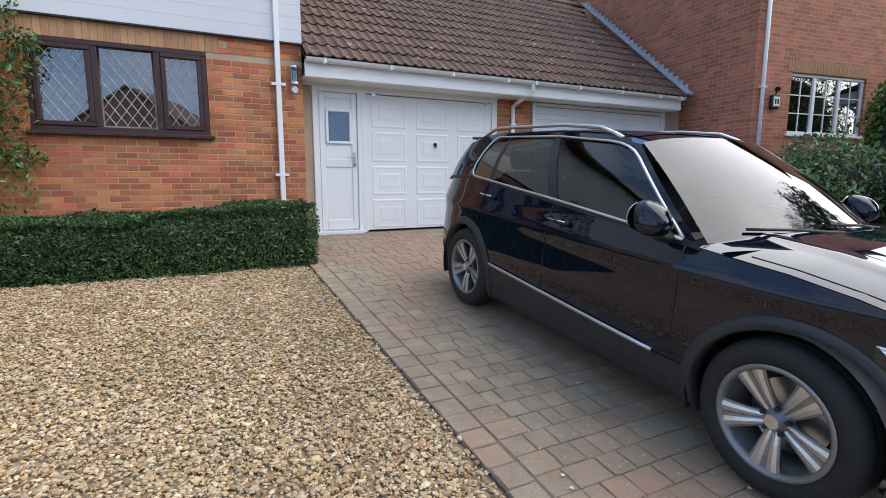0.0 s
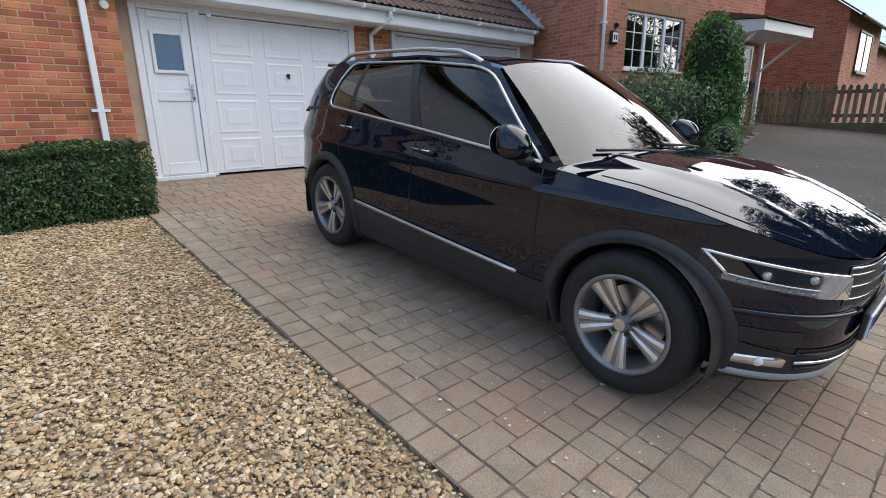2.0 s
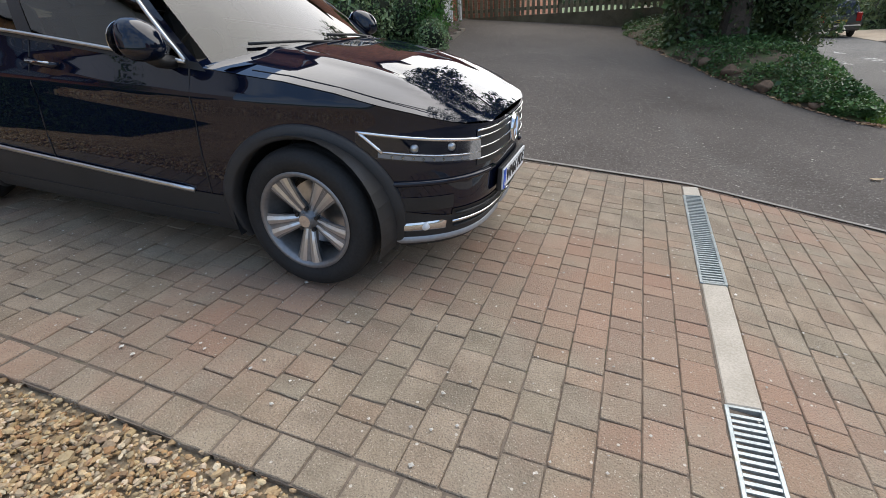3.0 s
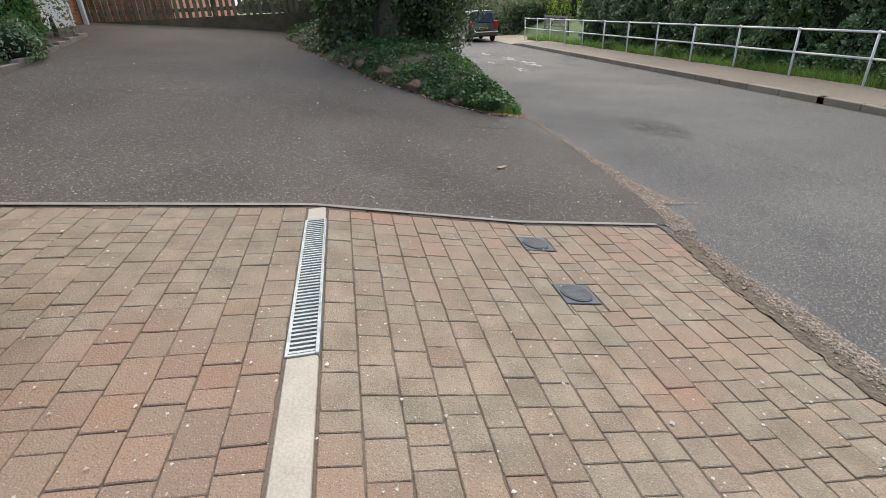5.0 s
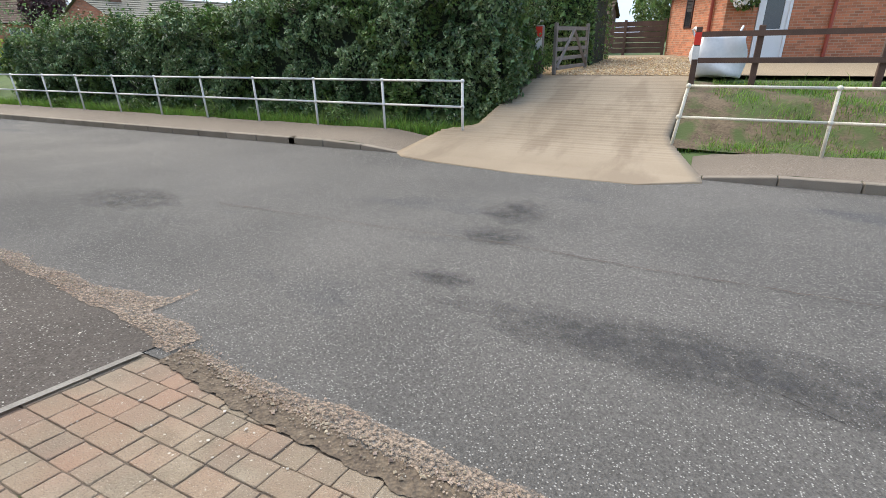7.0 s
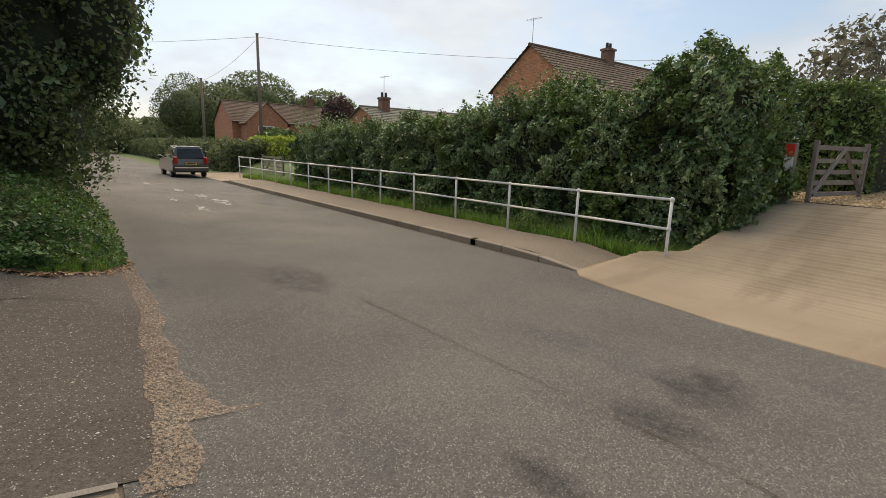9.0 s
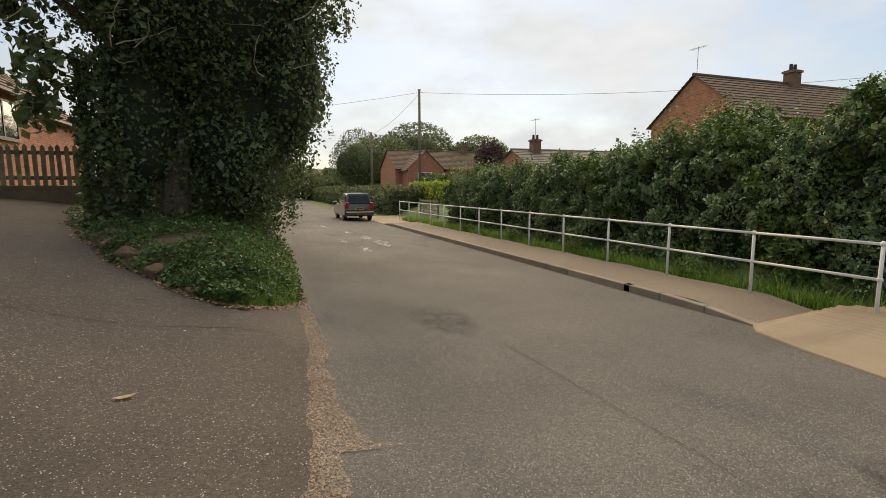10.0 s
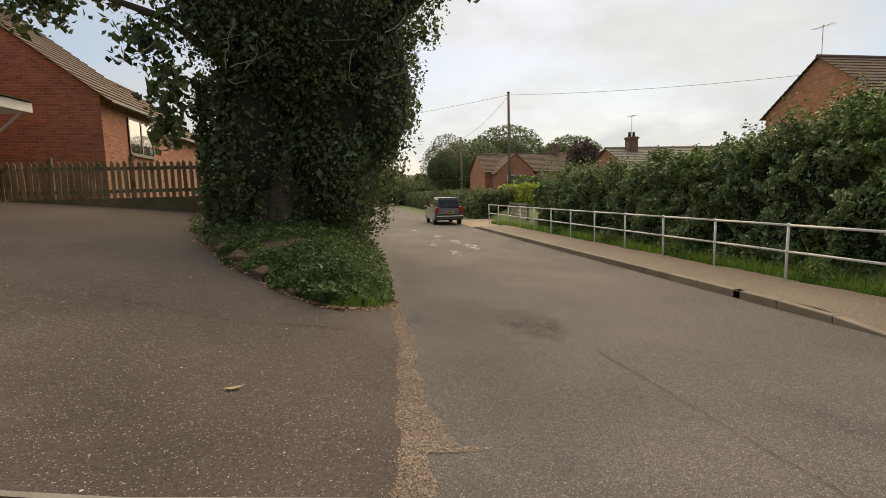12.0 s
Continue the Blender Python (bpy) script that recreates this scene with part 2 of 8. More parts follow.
M = {
    "road": chips("road_asphalt", (0.080, 0.076, 0.071), (0.152, 0.142, 0.130), (0.36, 0.345, 0.32), 95, 0.14, stain=(0.076, 0.076, 0.077), stain_at=0.58, stain_scale=0.55, big=0.45, stretch=(0.45, 1.1, 1.0)),
    "tarmac": chips("old_tarmac", (0.072, 0.060, 0.051), (0.130, 0.110, 0.094), (0.36, 0.335, 0.30), 88, 0.085, stain=(0.125, 0.11, 0.096), stain_at=0.6, stain_scale=0.5, big=0.6),
    "path": chips("pavement_asphalt", (0.165, 0.132, 0.102), (0.24, 0.197, 0.153), (0.34, 0.30, 0.25), 90, 0.2),
    "edging": surf("worn_concrete_edging", (0.20, 0.18, 0.155), (0.31, 0.285, 0.25), 5, 0.9, bump=0.4, bscale=90),
    "dust": surf("gritty_road_edge", (0.28, 0.203, 0.15), (0.42, 0.325, 0.245), 2.5, 0.95, bump=0.3, bscale=140, stain=(0.26, 0.165, 0.115), stain_scale=2.2),
    "concrete": surf("tamped_concrete", (0.265, 0.205, 0.14), (0.36, 0.288, 0.205), 0.8, 0.9, bump=0.4, bscale=70, stain=(0.255, 0.197, 0.136), stain_scale=0.8, stain_at=0.50, stretch=(1.4, 0.35, 1.0)),
    "mortar_pale": surf("pale_mortar", (0.40, 0.35, 0.28), (0.52, 0.46, 0.38), 6, 0.9, bump=0.4, bscale=90),
    "roof_grey": surf("olive_grey_tiles", (0.15, 0.145, 0.115), (0.25, 0.24, 0.195), 1.5, 0.85, bump=0.4, bscale=30),
    "kerb": surf("concrete_kerb", (0.195, 0.162, 0.125), (0.28, 0.24, 0.19), 2, 0.9, bump=0.3, bscale=90, rand=0.1),
    "soil": surf("soil", (0.05, 0.035, 0.024), (0.12, 0.085, 0.06), 3, 0.95, bump=0.8, bscale=40),
    "soil_red": surf("red_brown_stone", (0.09, 0.055, 0.034), (0.19, 0.125, 0.08), 8, 0.95, bump=0.8, bscale=50),
    "bank": surf("grassy_bank", (0.075, 0.052, 0.032), (0.19, 0.14, 0.088), 4.0, 0.95, bump=1.0, bscale=26, stain=(0.075, 0.10, 0.03), stain_at=0.47, stain_scale=1.4),
    "grass": surf("grass_ground", (0.05, 0.085, 0.02), (0.10, 0.15, 0.04), 2, 0.9, bump=0.8, bscale=60),
    "paver": surf("concrete_block_paving", (0.215, 0.168, 0.121), (0.362, 0.288, 0.213), 6.0, 0.88, bump=0.9, bscale=130, rand=0.08, stain=(0.314, 0.212, 0.152), stain_at=0.48, stain_scale=0.55),
    "paver_rest": surf("concrete_block_paving_joined", (0.215, 0.168, 0.121), (0.362, 0.288, 0.213), 6.0, 0.88, bump=0.9, bscale=130, island=0.08, stain=(0.314, 0.212, 0.152), stain_at=0.48, stain_scale=0.55),
    "channel": surf("gutter_dirt", (0.075, 0.055, 0.04), (0.19, 0.145, 0.10), 22, 0.95, bump=1.0, bscale=70, vor=45),
    "joint": surf("sandy_joint", (0.10, 0.078, 0.058), (0.19, 0.148, 0.112), 3, 0.95, bump=0.5, bscale=90, stain=(0.05, 0.06, 0.02), stain_at=0.62, stain_scale=2.5),
    "gravel_bed": surf("gravel_bed", (0.22, 0.165, 0.10), (0.38, 0.30, 0.20), 30, 0.95, bump=1.0, bscale=60, vor=40),
    "gravel": surf("golden_gravel", (0.325, 0.255, 0.165), (0.485, 0.40, 0.285), 2.2, 0.8, island=0.30, bscale=90, bump=0.1),
    "brick": surf("orange_red_brick", (0.34, 0.10, 0.04), (0.52, 0.19, 0.085), 3.0, 0.85, bump=0.3, bscale=160, rand=0.3, stain=(0.36, 0.17, 0.08), stain_at=0.6),
    "brick_rest": surf("orange_red_brick_joined", (0.34, 0.10, 0.04), (0.52, 0.19, 0.085), 3.0, 0.85, bump=0.3, bscale=160, island=0.3, stain=(0.36, 0.17, 0.08), stain_at=0.6),
    "soldier": surf("buff_soldier_brick", (0.36, 0.19, 0.09), (0.48, 0.28, 0.14), 3.0, 0.85, bump=0.3, bscale=160, rand=0.2),
    "mortar": surf("mortar", (0.38, 0.28, 0.20), (0.50, 0.38, 0.28), 5, 0.95, bump=0.3, bscale=120),
    "wall_far": brickwork("red_brickwork", (0.345, 0.122, 0.072), (0.475, 0.19, 0.112), (0.42, 0.28, 0.20)),
    "wall_orange": brickwork("orange_brickwork", (0.42, 0.15, 0.075), (0.55, 0.23, 0.12), (0.45, 0.33, 0.24)),
    "chimney": brickwork("sooty_brickwork", (0.15, 0.085, 0.06), (0.24, 0.13, 0.09), (0.20, 0.15, 0.115)),
    "tile": surf("brown_concrete_roof_tile", (0.068, 0.037, 0.028), (0.122, 0.070, 0.052), 5, 0.85, bump=0.4, bscale=70, rand=0.18, stain=(0.36, 0.33, 0.29), stain_at=0.625, stain_scale=8.0),
    "roof_brown": surf("brown_tiled_roof", (0.080, 0.052, 0.036), (0.14, 0.088, 0.060), 1.5, 0.85, bump=0.4, bscale=30, stain=(0.15, 0.13, 0.07), stain_scale=1.2),
    "roof_orange": surf("orange_pantiles", (0.48, 0.16, 0.06), (0.60, 0.23, 0.10), 2, 0.8, bump=0.3, bscale=40),
    "white": surf("white_upvc", (0.74, 0.75, 0.76), (0.82, 0.82, 0.82), 2, 0.35, spec=0.5),
    "cream_old": surf("flaking_cream_paint", (0.56, 0.53, 0.43), (0.74, 0.71, 0.60), 6, 0.6, bump=0.3, bscale=50, stain=(0.30, 0.22, 0.13), stain_at=0.60, stain_scale=9),
    "white_old": surf("weathered_white_paint", (0.60, 0.60, 0.58), (0.76, 0.76, 0.74), 4, 0.55, bump=0.15, bscale=60, stain=(0.42, 0.38, 0.31), stain_at=0.66, stain_scale=5),
    "clad": surf("pale_grey_cladding", (0.58, 0.59, 0.63), (0.64, 0.65, 0.69), 1, 0.6),
    "lead": surf("lead_flashing", (0.30, 0.32, 0.36), (0.42, 0.45, 0.50), 4, 0.5, bump=0.2, bscale=40),
    "brown_pvc": surf("rosewood_window_frame", (0.028, 0.012, 0.012), (0.055, 0.022, 0.020), 6, 0.4),
    "pane": glassy("window_pane", (0.30, 0.33, 0.36), 1.0, 2.7),
    "carglass": glassy("tinted_car_glass", (0.17, 0.22, 0.215), 1.0, 1.6),
    "windscreen": glassy("windscreen_glass", (0.16, 0.18, 0.18), 1.0, 1.6),
    "lens": glassy("clear_lamp_lens", (0.8, 0.82, 0.84), 1.0, 1.45),
    "leading": surf("lead_came", (0.30, 0.31, 0.33), (0.40, 0.41, 0.43), 5, 0.5, 0.3),
    # near-black wall colour stands for the dimness of unlit rooms
    "room_shade_colour": surf("room_shade_colour", (0.03, 0.03, 0.032), (0.06, 0.058, 0.055), 2, 0.9),
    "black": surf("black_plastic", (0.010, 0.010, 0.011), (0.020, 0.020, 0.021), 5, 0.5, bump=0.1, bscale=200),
    "trim": surf("dark_grey_bumper_plastic", (0.017, 0.017, 0.018), (0.030, 0.030, 0.031), 4, 0.6, bump=0.15, bscale=220),
    "paint": surf("deep_blue_black_car_paint", (0.0022, 0.0040, 0.0115), (0.0032, 0.0056, 0.0165), 1.5, 0.4, coat=1.0, spec=0.0),
    "chrome": surf("chrome", (0.72, 0.73, 0.74), (0.80, 0.81, 0.82), 4, 0.10, 1.0),
    "satin": surf("satin_aluminium", (0.55, 0.56, 0.57), (0.66, 0.67, 0.68), 4, 0.28, 1.0),
    "rim": surf("dark_alloy", (0.20, 0.203, 0.21), (0.27, 0.273, 0.28), 6, 0.4, 0.7),
    "rim_face": surf("machined_alloy", (0.56, 0.57, 0.58), (0.66, 0.67, 0.68), 6, 0.3, 0.9),
    "tyre": surf("tyre_rubber", (0.009, 0.009, 0.009), (0.019, 0.018, 0.018), 6, 0.75, bump=0.25, bscale=80),
    "silver": surf("silver_skid_trim", (0.30, 0.31, 0.33), (0.38, 0.39, 0.41), 4, 0.4, 0.5),
    "red_lens": surf("red_lamp_lens", (0.35, 0.012, 0.012), (0.45, 0.02, 0.02), 4, 0.15, coat=0.5),
    "plate": surf("white_number_plate", (0.72, 0.73, 0.74), (0.78, 0.78, 0.78), 3, 0.4),
    "plate_y": surf("yellow_number_plate", (0.70, 0.46, 0.05), (0.75, 0.50, 0.07), 3, 0.4),
    "blue": surf("blue_band", (0.01, 0.09, 0.55), (0.015, 0.11, 0.6), 3, 0.4),
    "galv": surf("galvanised_steel", (0.34, 0.38, 0.39), (0.50, 0.54, 0.54), 9, 0.45, 0.7, stain=(0.34, 0.30, 0.18), stain_at=0.62, stain_scale=9),
    "iron": surf("weathered_iron_cover", (0.06, 0.07, 0.078), (0.11, 0.12, 0.13), 12, 0.6, 0.4, bump=0.3, bscale=150),
    "wood_fence": surf("weathered_fence_timber", (0.10, 0.08, 0.045), (0.20, 0.16, 0.095), 4, 0.85, bump=0.4, bscale=50, island=0.25, stain=(0.075, 0.09, 0.04), stain_at=0.55),
    "wood_grey": surf("grey_gate_timber", (0.13, 0.115, 0.10), (0.22, 0.19, 0.165), 4, 0.85, bump=0.4, bscale=50, island=0.2),
    "wood_dark": surf("dark_stained_timber", (0.07, 0.04, 0.03), (0.12, 0.07, 0.05), 3, 0.8, bump=0.3, bscale=50, island=0.2),
    "pole": surf("creosoted_pole", (0.13, 0.10, 0.075), (0.20, 0.16, 0.12), 5, 0.9, bump=0.4, bscale=40),
    "twig": surf("bare_pale_twig", (0.24, 0.20, 0.15), (0.36, 0.31, 0.24), 8, 0.9, bump=0.3, bscale=60),
    "bark": surf("bark", (0.055, 0.04, 0.03), (0.12, 0.09, 0.065), 8, 0.95, bump=0.9, bscale=45),
    "box_leaf": leafy("box_leaves", (0.028, 0.070, 0.017), (0.080, 0.145, 0.042), 0.40),
    "laurel": leafy("dark_evergreen_leaves", (0.068, 0.130, 0.050), (0.235, 0.325, 0.150), 0.27),
    "privet": leafy("privet_leaves", (0.06, 0.115, 0.026), (0.145, 0.225, 0.06), 0.4),
    "ivy": leafy("ivy_leaves", (0.05, 0.085, 0.032), (0.14, 0.19, 0.078), 0.34, 0.38),
    "ground_ivy": leafy("ground_ivy_leaves", (0.042, 0.098, 0.026), (0.125, 0.21, 0.065), 0.42),
    "lime": leafy("yellow_green_leaves", (0.22, 0.30, 0.03), (0.38, 0.46, 0.06), 0.5),
    "conifer": leafy("conifer_sprays", (0.045, 0.13, 0.018), (0.10, 0.22, 0.04), 0.6),
    "tree_far": leafy("far_tree_leaves", (0.085, 0.115, 0.05), (0.17, 0.205, 0.095), 0.6, 0.4),
    "thin_tree": leafy("grey_green_leaves", (0.10, 0.10, 0.07), (0.19, 0.18, 0.13), 0.6, 0.4),
    "copper": leafy("copper_leaves", (0.05, 0.022, 0.024), (0.09, 0.04, 0.04), 0.5),
    "willow": leafy("willow_leaves", (0.10, 0.16, 0.05), (0.18, 0.25, 0.08), 0.5),
    "blade": leafy("grass_blades", (0.11, 0.22, 0.028), (0.22, 0.36, 0.065), 0.55, 0.35),
    # near-black colour puts the shade deep among the leaves into the solid filler
    "core": surf("core_shade_colour", (0.008, 0.014, 0.006), (0.020, 0.030, 0.012), 5, 0.95, bump=0.8, bscale=25),
    "red": surf("red_reflector", (0.65, 0.03, 0.02), (0.75, 0.05, 0.03), 3, 0.4),
    "pvc_red": surf("red_brown_downpipe", (0.28, 0.05, 0.03), (0.34, 0.07, 0.04), 3, 0.5),
    "bag": surf("white_woven_bag", (0.74, 0.75, 0.76), (0.84, 0.84, 0.84), 6, 0.6, bump=0.5, bscale=18),
    "seat": surf("dark_cloth_seat", (0.03, 0.03, 0.032), (0.05, 0.05, 0.052), 9, 0.9),
    "van": surf("grey_bronze_car_paint", (0.05, 0.047, 0.043), (0.07, 0.066, 0.06), 2, 0.3, metal=0.5, coat=1.0),
}



def broken(name, scale, lo, hi):
    """Lets a thin layer break up, so that the ground shows through it in specks."""
    n, l = M[name].node_tree.nodes, M[name].node_tree.links
    geo, no, mr, tr, mx = n.new("ShaderNodeNewGeometry"), n.new("ShaderNodeTexNoise"), n.new("ShaderNodeMapRange"), n.new("ShaderNodeBsdfTransparent"), n.new("ShaderNodeMixShader")
    no.inputs["Scale"].default_value, no.inputs["Detail"].default_value, no.inputs["Roughness"].default_value = scale, 6, 0.7
    mr.inputs["From Min"].default_value, mr.inputs["From Max"].default_value = lo, hi
    l.new(geo.outputs["Position"], no.inputs["Vector"])
    l.new(no.outputs["Fac"], mr.inputs["Value"])
    l.new(mr.outputs["Result"], mx.inputs[0])
    l.new(tr.outputs[0], mx.inputs[1])
    l.new(n["Principled BSDF"].outputs[0], mx.inputs[2])
    l.new(mx.outputs[0], n["Material Output"].inputs["Surface"])


broken("dust", 48, 0.40, 0.64)
M["road_paint"] = surf("worn_road_paint", (0.24, 0.23, 0.215), (0.42, 0.41, 0.385), 6, 0.8, bump=0.3, bscale=80)
broken("road_paint", 6, 0.40, 0.58)
M["tar"] = chips("bled_tar", (0.052, 0.051, 0.053), (0.092, 0.088, 0.086), (0.20, 0.19, 0.18), 95, 0.05, rough=0.7)
broken("tar", 5, 0.30, 0.75)


def faded(name):
    """Lets a patch thin out towards its rim."""
    n, l = M[name].node_tree.nodes, M[name].node_tree.links
    co, mp, ln, mr, mul = n.new("ShaderNodeTexCoord"), n.new("ShaderNodeMapping"), n.new("ShaderNodeVectorMath"), n.new("ShaderNodeMapRange"), n.new("ShaderNodeMath")
    mp.inputs["Location"].default_value, mp.inputs["Scale"].default_value = (-1, -1, 0), (2, 2, 0)
    ln.operation, mul.operation = "LENGTH", "MULTIPLY"
    mr.inputs["From Min"].default_value, mr.inputs["From Max"].default_value = 1.0, 0.25
    mx = n["Material Output"].inputs["Surface"].links[0].from_node
    was = mx.inputs[0].links[0].from_socket
    l.new(co.outputs["Generated"], mp.inputs["Vector"])
    l.new(mp.outputs["Vector"], ln.inputs[0])
    l.new(ln.outputs["Value"], mr.inputs["Value"])
    l.new(mr.outputs["Result"], mul.inputs[0])
    l.new(was, mul.inputs[1])
    l.new(mul.outputs[0], mx.inputs[0])


faded("tar")


def palette(name, stops, speck=None):
    """A mix of piece colours, picked at random for each piece and laid over the grain; with pale specks of aggregate."""
    n, l = M[name].node_tree.nodes, M[name].node_tree.links
    p = n["Principled BSDF"]
    base = p.inputs["Base Color"].links[0].from_socket
    pick = [q for q in n if q.bl_idname == "ShaderNodeObjectInfo"]
    src = pick[0].outputs["Random"] if pick else n.new("ShaderNodeNewGeometry").outputs["Random Per Island"]
    scr, fr = n.new("ShaderNodeMath"), n.new("ShaderNodeMath")
    scr.operation, fr.operation = "MULTIPLY", "FRACT"
    scr.inputs[1].default_value = 13.7
    l.new(src, scr.inputs[0])
    l.new(scr.outputs[0], fr.inputs[0])
    cr = n.new("ShaderNodeValToRGB")
    cr.color_ramp.interpolation = "LINEAR"
    e = cr.color_ramp.elements
    while len(e) < len(stops):
        e.new(0.5)
    for k, (at, c) in enumerate(stops):
        e[k].position, e[k].color = at, (*c, 1)
    l.new(fr.outputs[0], cr.inputs["Fac"])
    mul = n.new("ShaderNodeMix")
    mul.data_type, mul.blend_type = "RGBA", "MULTIPLY"
    mul.inputs["Factor"].default_value = 1.0
    l.new(base, mul.inputs["A"])
    l.new(cr.outputs["Color"], mul.inputs["B"])
    out = mul.outputs["Result"]
    if speck:
        geo, v, sep = n.new("ShaderNodeNewGeometry"), n.new("ShaderNodeTexVoronoi"), n.new("ShaderNodeSeparateColor")
        for scale, share, size, col in speck:
            v, sep = n.new("ShaderNodeTexVoronoi"), n.new("ShaderNodeSeparateColor")
            v.inputs["Scale"].default_value = scale
            l.new(geo.outputs["Position"], v.inputs["Vector"])
            l.new(v.outputs["Color"], sep.inputs["Color"])
            keep, near, both, mx = n.new("ShaderNodeMath"), n.new("ShaderNodeMath"), n.new("ShaderNodeMath"), n.new("ShaderNodeMix")
            keep.operation, near.operation, both.operation, mx.data_type = "LESS_THAN", "LESS_THAN", "MULTIPLY", "RGBA"
            keep.inputs[1].default_value, near.inputs[1].default_value = share, size
            l.new(sep.outputs["Red"], keep.inputs[0])
            l.new(v.outputs["Distance"], near.inputs[0])
            l.new(keep.outputs[0], both.inputs[0])
            l.new(near.outputs[0], both.inputs[1])
            l.new(both.outputs[0], mx.inputs["Factor"])
            l.new(out, mx.inputs["A"])
            mx.inputs["B"].default_value = (*col, 1)
            out = mx.outputs["Result"]
    l.new(out, p.inputs["Base Color"])


SPECKS = ((170, 0.10, 0.36, (0.46, 0.39, 0.31)), (210, 0.14, 0.40, (0.16, 0.125, 0.095)), (45, 0.02, 0.26, (0.55, 0.49, 0.41)))
BLOCKS = ((0.0, (0.93, 0.96, 0.94)), (0.35, (0.97, 0.98, 0.95)), (0.6, (1.0, 0.98, 0.94)), (0.85, (1.01, 0.97, 0.92)), (0.97, (1.04, 0.95, 0.89)), (1.0, (0.95, 0.96, 0.93)))
palette("paver", BLOCKS, SPECKS)
palette("paver_rest", BLOCKS, SPECKS)
palette("gravel", ((0.0, (1.30, 1.32, 1.36)), (0.22, (1.15, 1.06, 0.94)), (0.45, (1.05, 0.93, 0.74)), (0.65, (0.92, 0.76, 0.54)), (0.8, (0.82, 0.58, 0.38)), (0.9, (0.50, 0.44, 0.38)), (1.0, (1.0, 0.96, 0.92))))

# ---- building helpers ----
def link(name, me, material, parent=None, label=""):
    if material is not None:
        me.materials.append(M[material] if isinstance(material, str) else material)
    ob = new(name, me)
    if parent is not None:
        ob.parent = parent
    if label:
        ob["label"] = label
    return ob


def part(name, bm, material, parent=None, label="", smooth=False):
    """One mesh object out of a bmesh, under a thing or a part."""
    me = bpy.data.meshes.new(name)
    bmesh.ops.recalc_face_normals(bm, faces=bm.faces[:])
    bm.to_mesh(me)
    bm.free()
    if smooth:
        me.shade_smooth()
    return link(name, me, material, parent, label)


def sheet(name, verts, faces, material, parent=None, label="", smooth=False):
    """One mesh object out of arrays; faces: an (n, 3) or (n, 4) array."""
    verts, faces = np.asarray(verts, dtype=np.float32), np.asarray(faces, dtype=np.int32)
    me = bpy.data.meshes.new(name)
    k = faces.shape[1]
    me.vertices.add(len(verts))
    me.vertices.foreach_set("co", verts.ravel())
    me.loops.add(faces.size)
    me.loops.foreach_set("vertex_index", faces.ravel())
    me.polygons.add(len(faces))
    me.polygons.foreach_set("loop_start", np.arange(0, faces.size, k, dtype=np.int32))
    me.update(calc_edges=True)
    if smooth:
        me.shade_smooth()
    else:
        me.shade_flat()
    return link(name, me, material, parent, label)


def thing(name, m, label, category, group=""):
    ob = new(name)
    ob.matrix_world = m
    return tagged(ob, label, category, group)


def box(bm, x0, y0, z0, x1, y1, z1, bevel=0.0, m=None):
    """Adds a box to bm, its edges rounded by bevel, moved by m."""
    made = bmesh.ops.create_cube(bm, size=1.0)["verts"]
    for v in made:
        v.co = Vector(((x0 + x1) / 2 + v.co.x * (x1 - x0), (y0 + y1) / 2 + v.co.y * (y1 - y0), (z0 + z1) / 2 + v.co.z * (z1 - z0)))
    if bevel:
        edges = list({e for v in made for e in v.link_edges})
        out = bmesh.ops.bevel(bm, geom=edges, offset=bevel, segments=1, affect="EDGES", profile=0.5)
        made = list({v for f in out["faces"] for v in f.verts} | {v for v in made if v.is_valid})
    if m is not None:
        for v in made:
            v.co = m @ v.co
    return made


def boxes(*specs):
    bm = bmesh.new()
    for s in specs:
        box(bm, *s)
    return bm


def tube(bm, a, b, r0, r1=None, sides=10, cap=True):
    """A tapered round bar from a to b."""
    a, b = Vector(a), Vector(b)
    d = b - a
    r1 = r0 if r1 is None else r1
    m = Matrix.Translation((a + b) / 2) @ d.to_track_quat("Z", "Y").to_matrix().to_4x4()
    bmesh.ops.create_cone(bm, cap_ends=cap, segments=sides, radius1=r0, radius2=r1, depth=d.length, matrix=m)


def prism(bm, outline, axis, lo, hi):
    """An outline of (u, v) pairs drawn out along an axis: 0: u, v are y, z; 1: x, z; 2: x, y."""
    def at(u, v, w):
        return [(w, u, v), (u, w, v), (u, v, w)][axis]
    a = [bm.verts.new(at(u, v, lo)) for u, v in outline]
    b = [bm.verts.new(at(u, v, hi)) for u, v in outline]
    bm.faces.new(a)
    bm.faces.new(b[::-1])
    for i in range(len(a)):
        j = (i + 1) % len(a)
        bm.faces.new((a[i], b[i], b[j], a[j]))


def grid(xs, ys, height):
    """Vertices and quads of a sheet over xs and ys, with its height given point by point."""
    X, Y = np.meshgrid(xs, ys, indexing="ij")
    V = np.stack([X, Y, height(X, Y)], -1).reshape(-1, 3)
    nx, ny = len(xs), len(ys)
    i = np.arange(nx * ny).reshape(nx, ny)
    F = np.stack([i[:-1, :-1], i[1:, :-1], i[1:, 1:], i[:-1, 1:]], -1).reshape(-1, 4)
    return V, F


# ---- the lie of the land ----
SLOPE_Y = (-60, -13, -9.85, -7, -4.2, -3.5, -2.2, -0.65, 1.28, 3.95, 7.5, 9, 60)
SLOPE_Z = (-1.0, -1.0, -1.0, -0.93, -0.87, -0.75, -0.56, -0.23, 0.0, 0.245, 0.57, 0.62, 0.9)


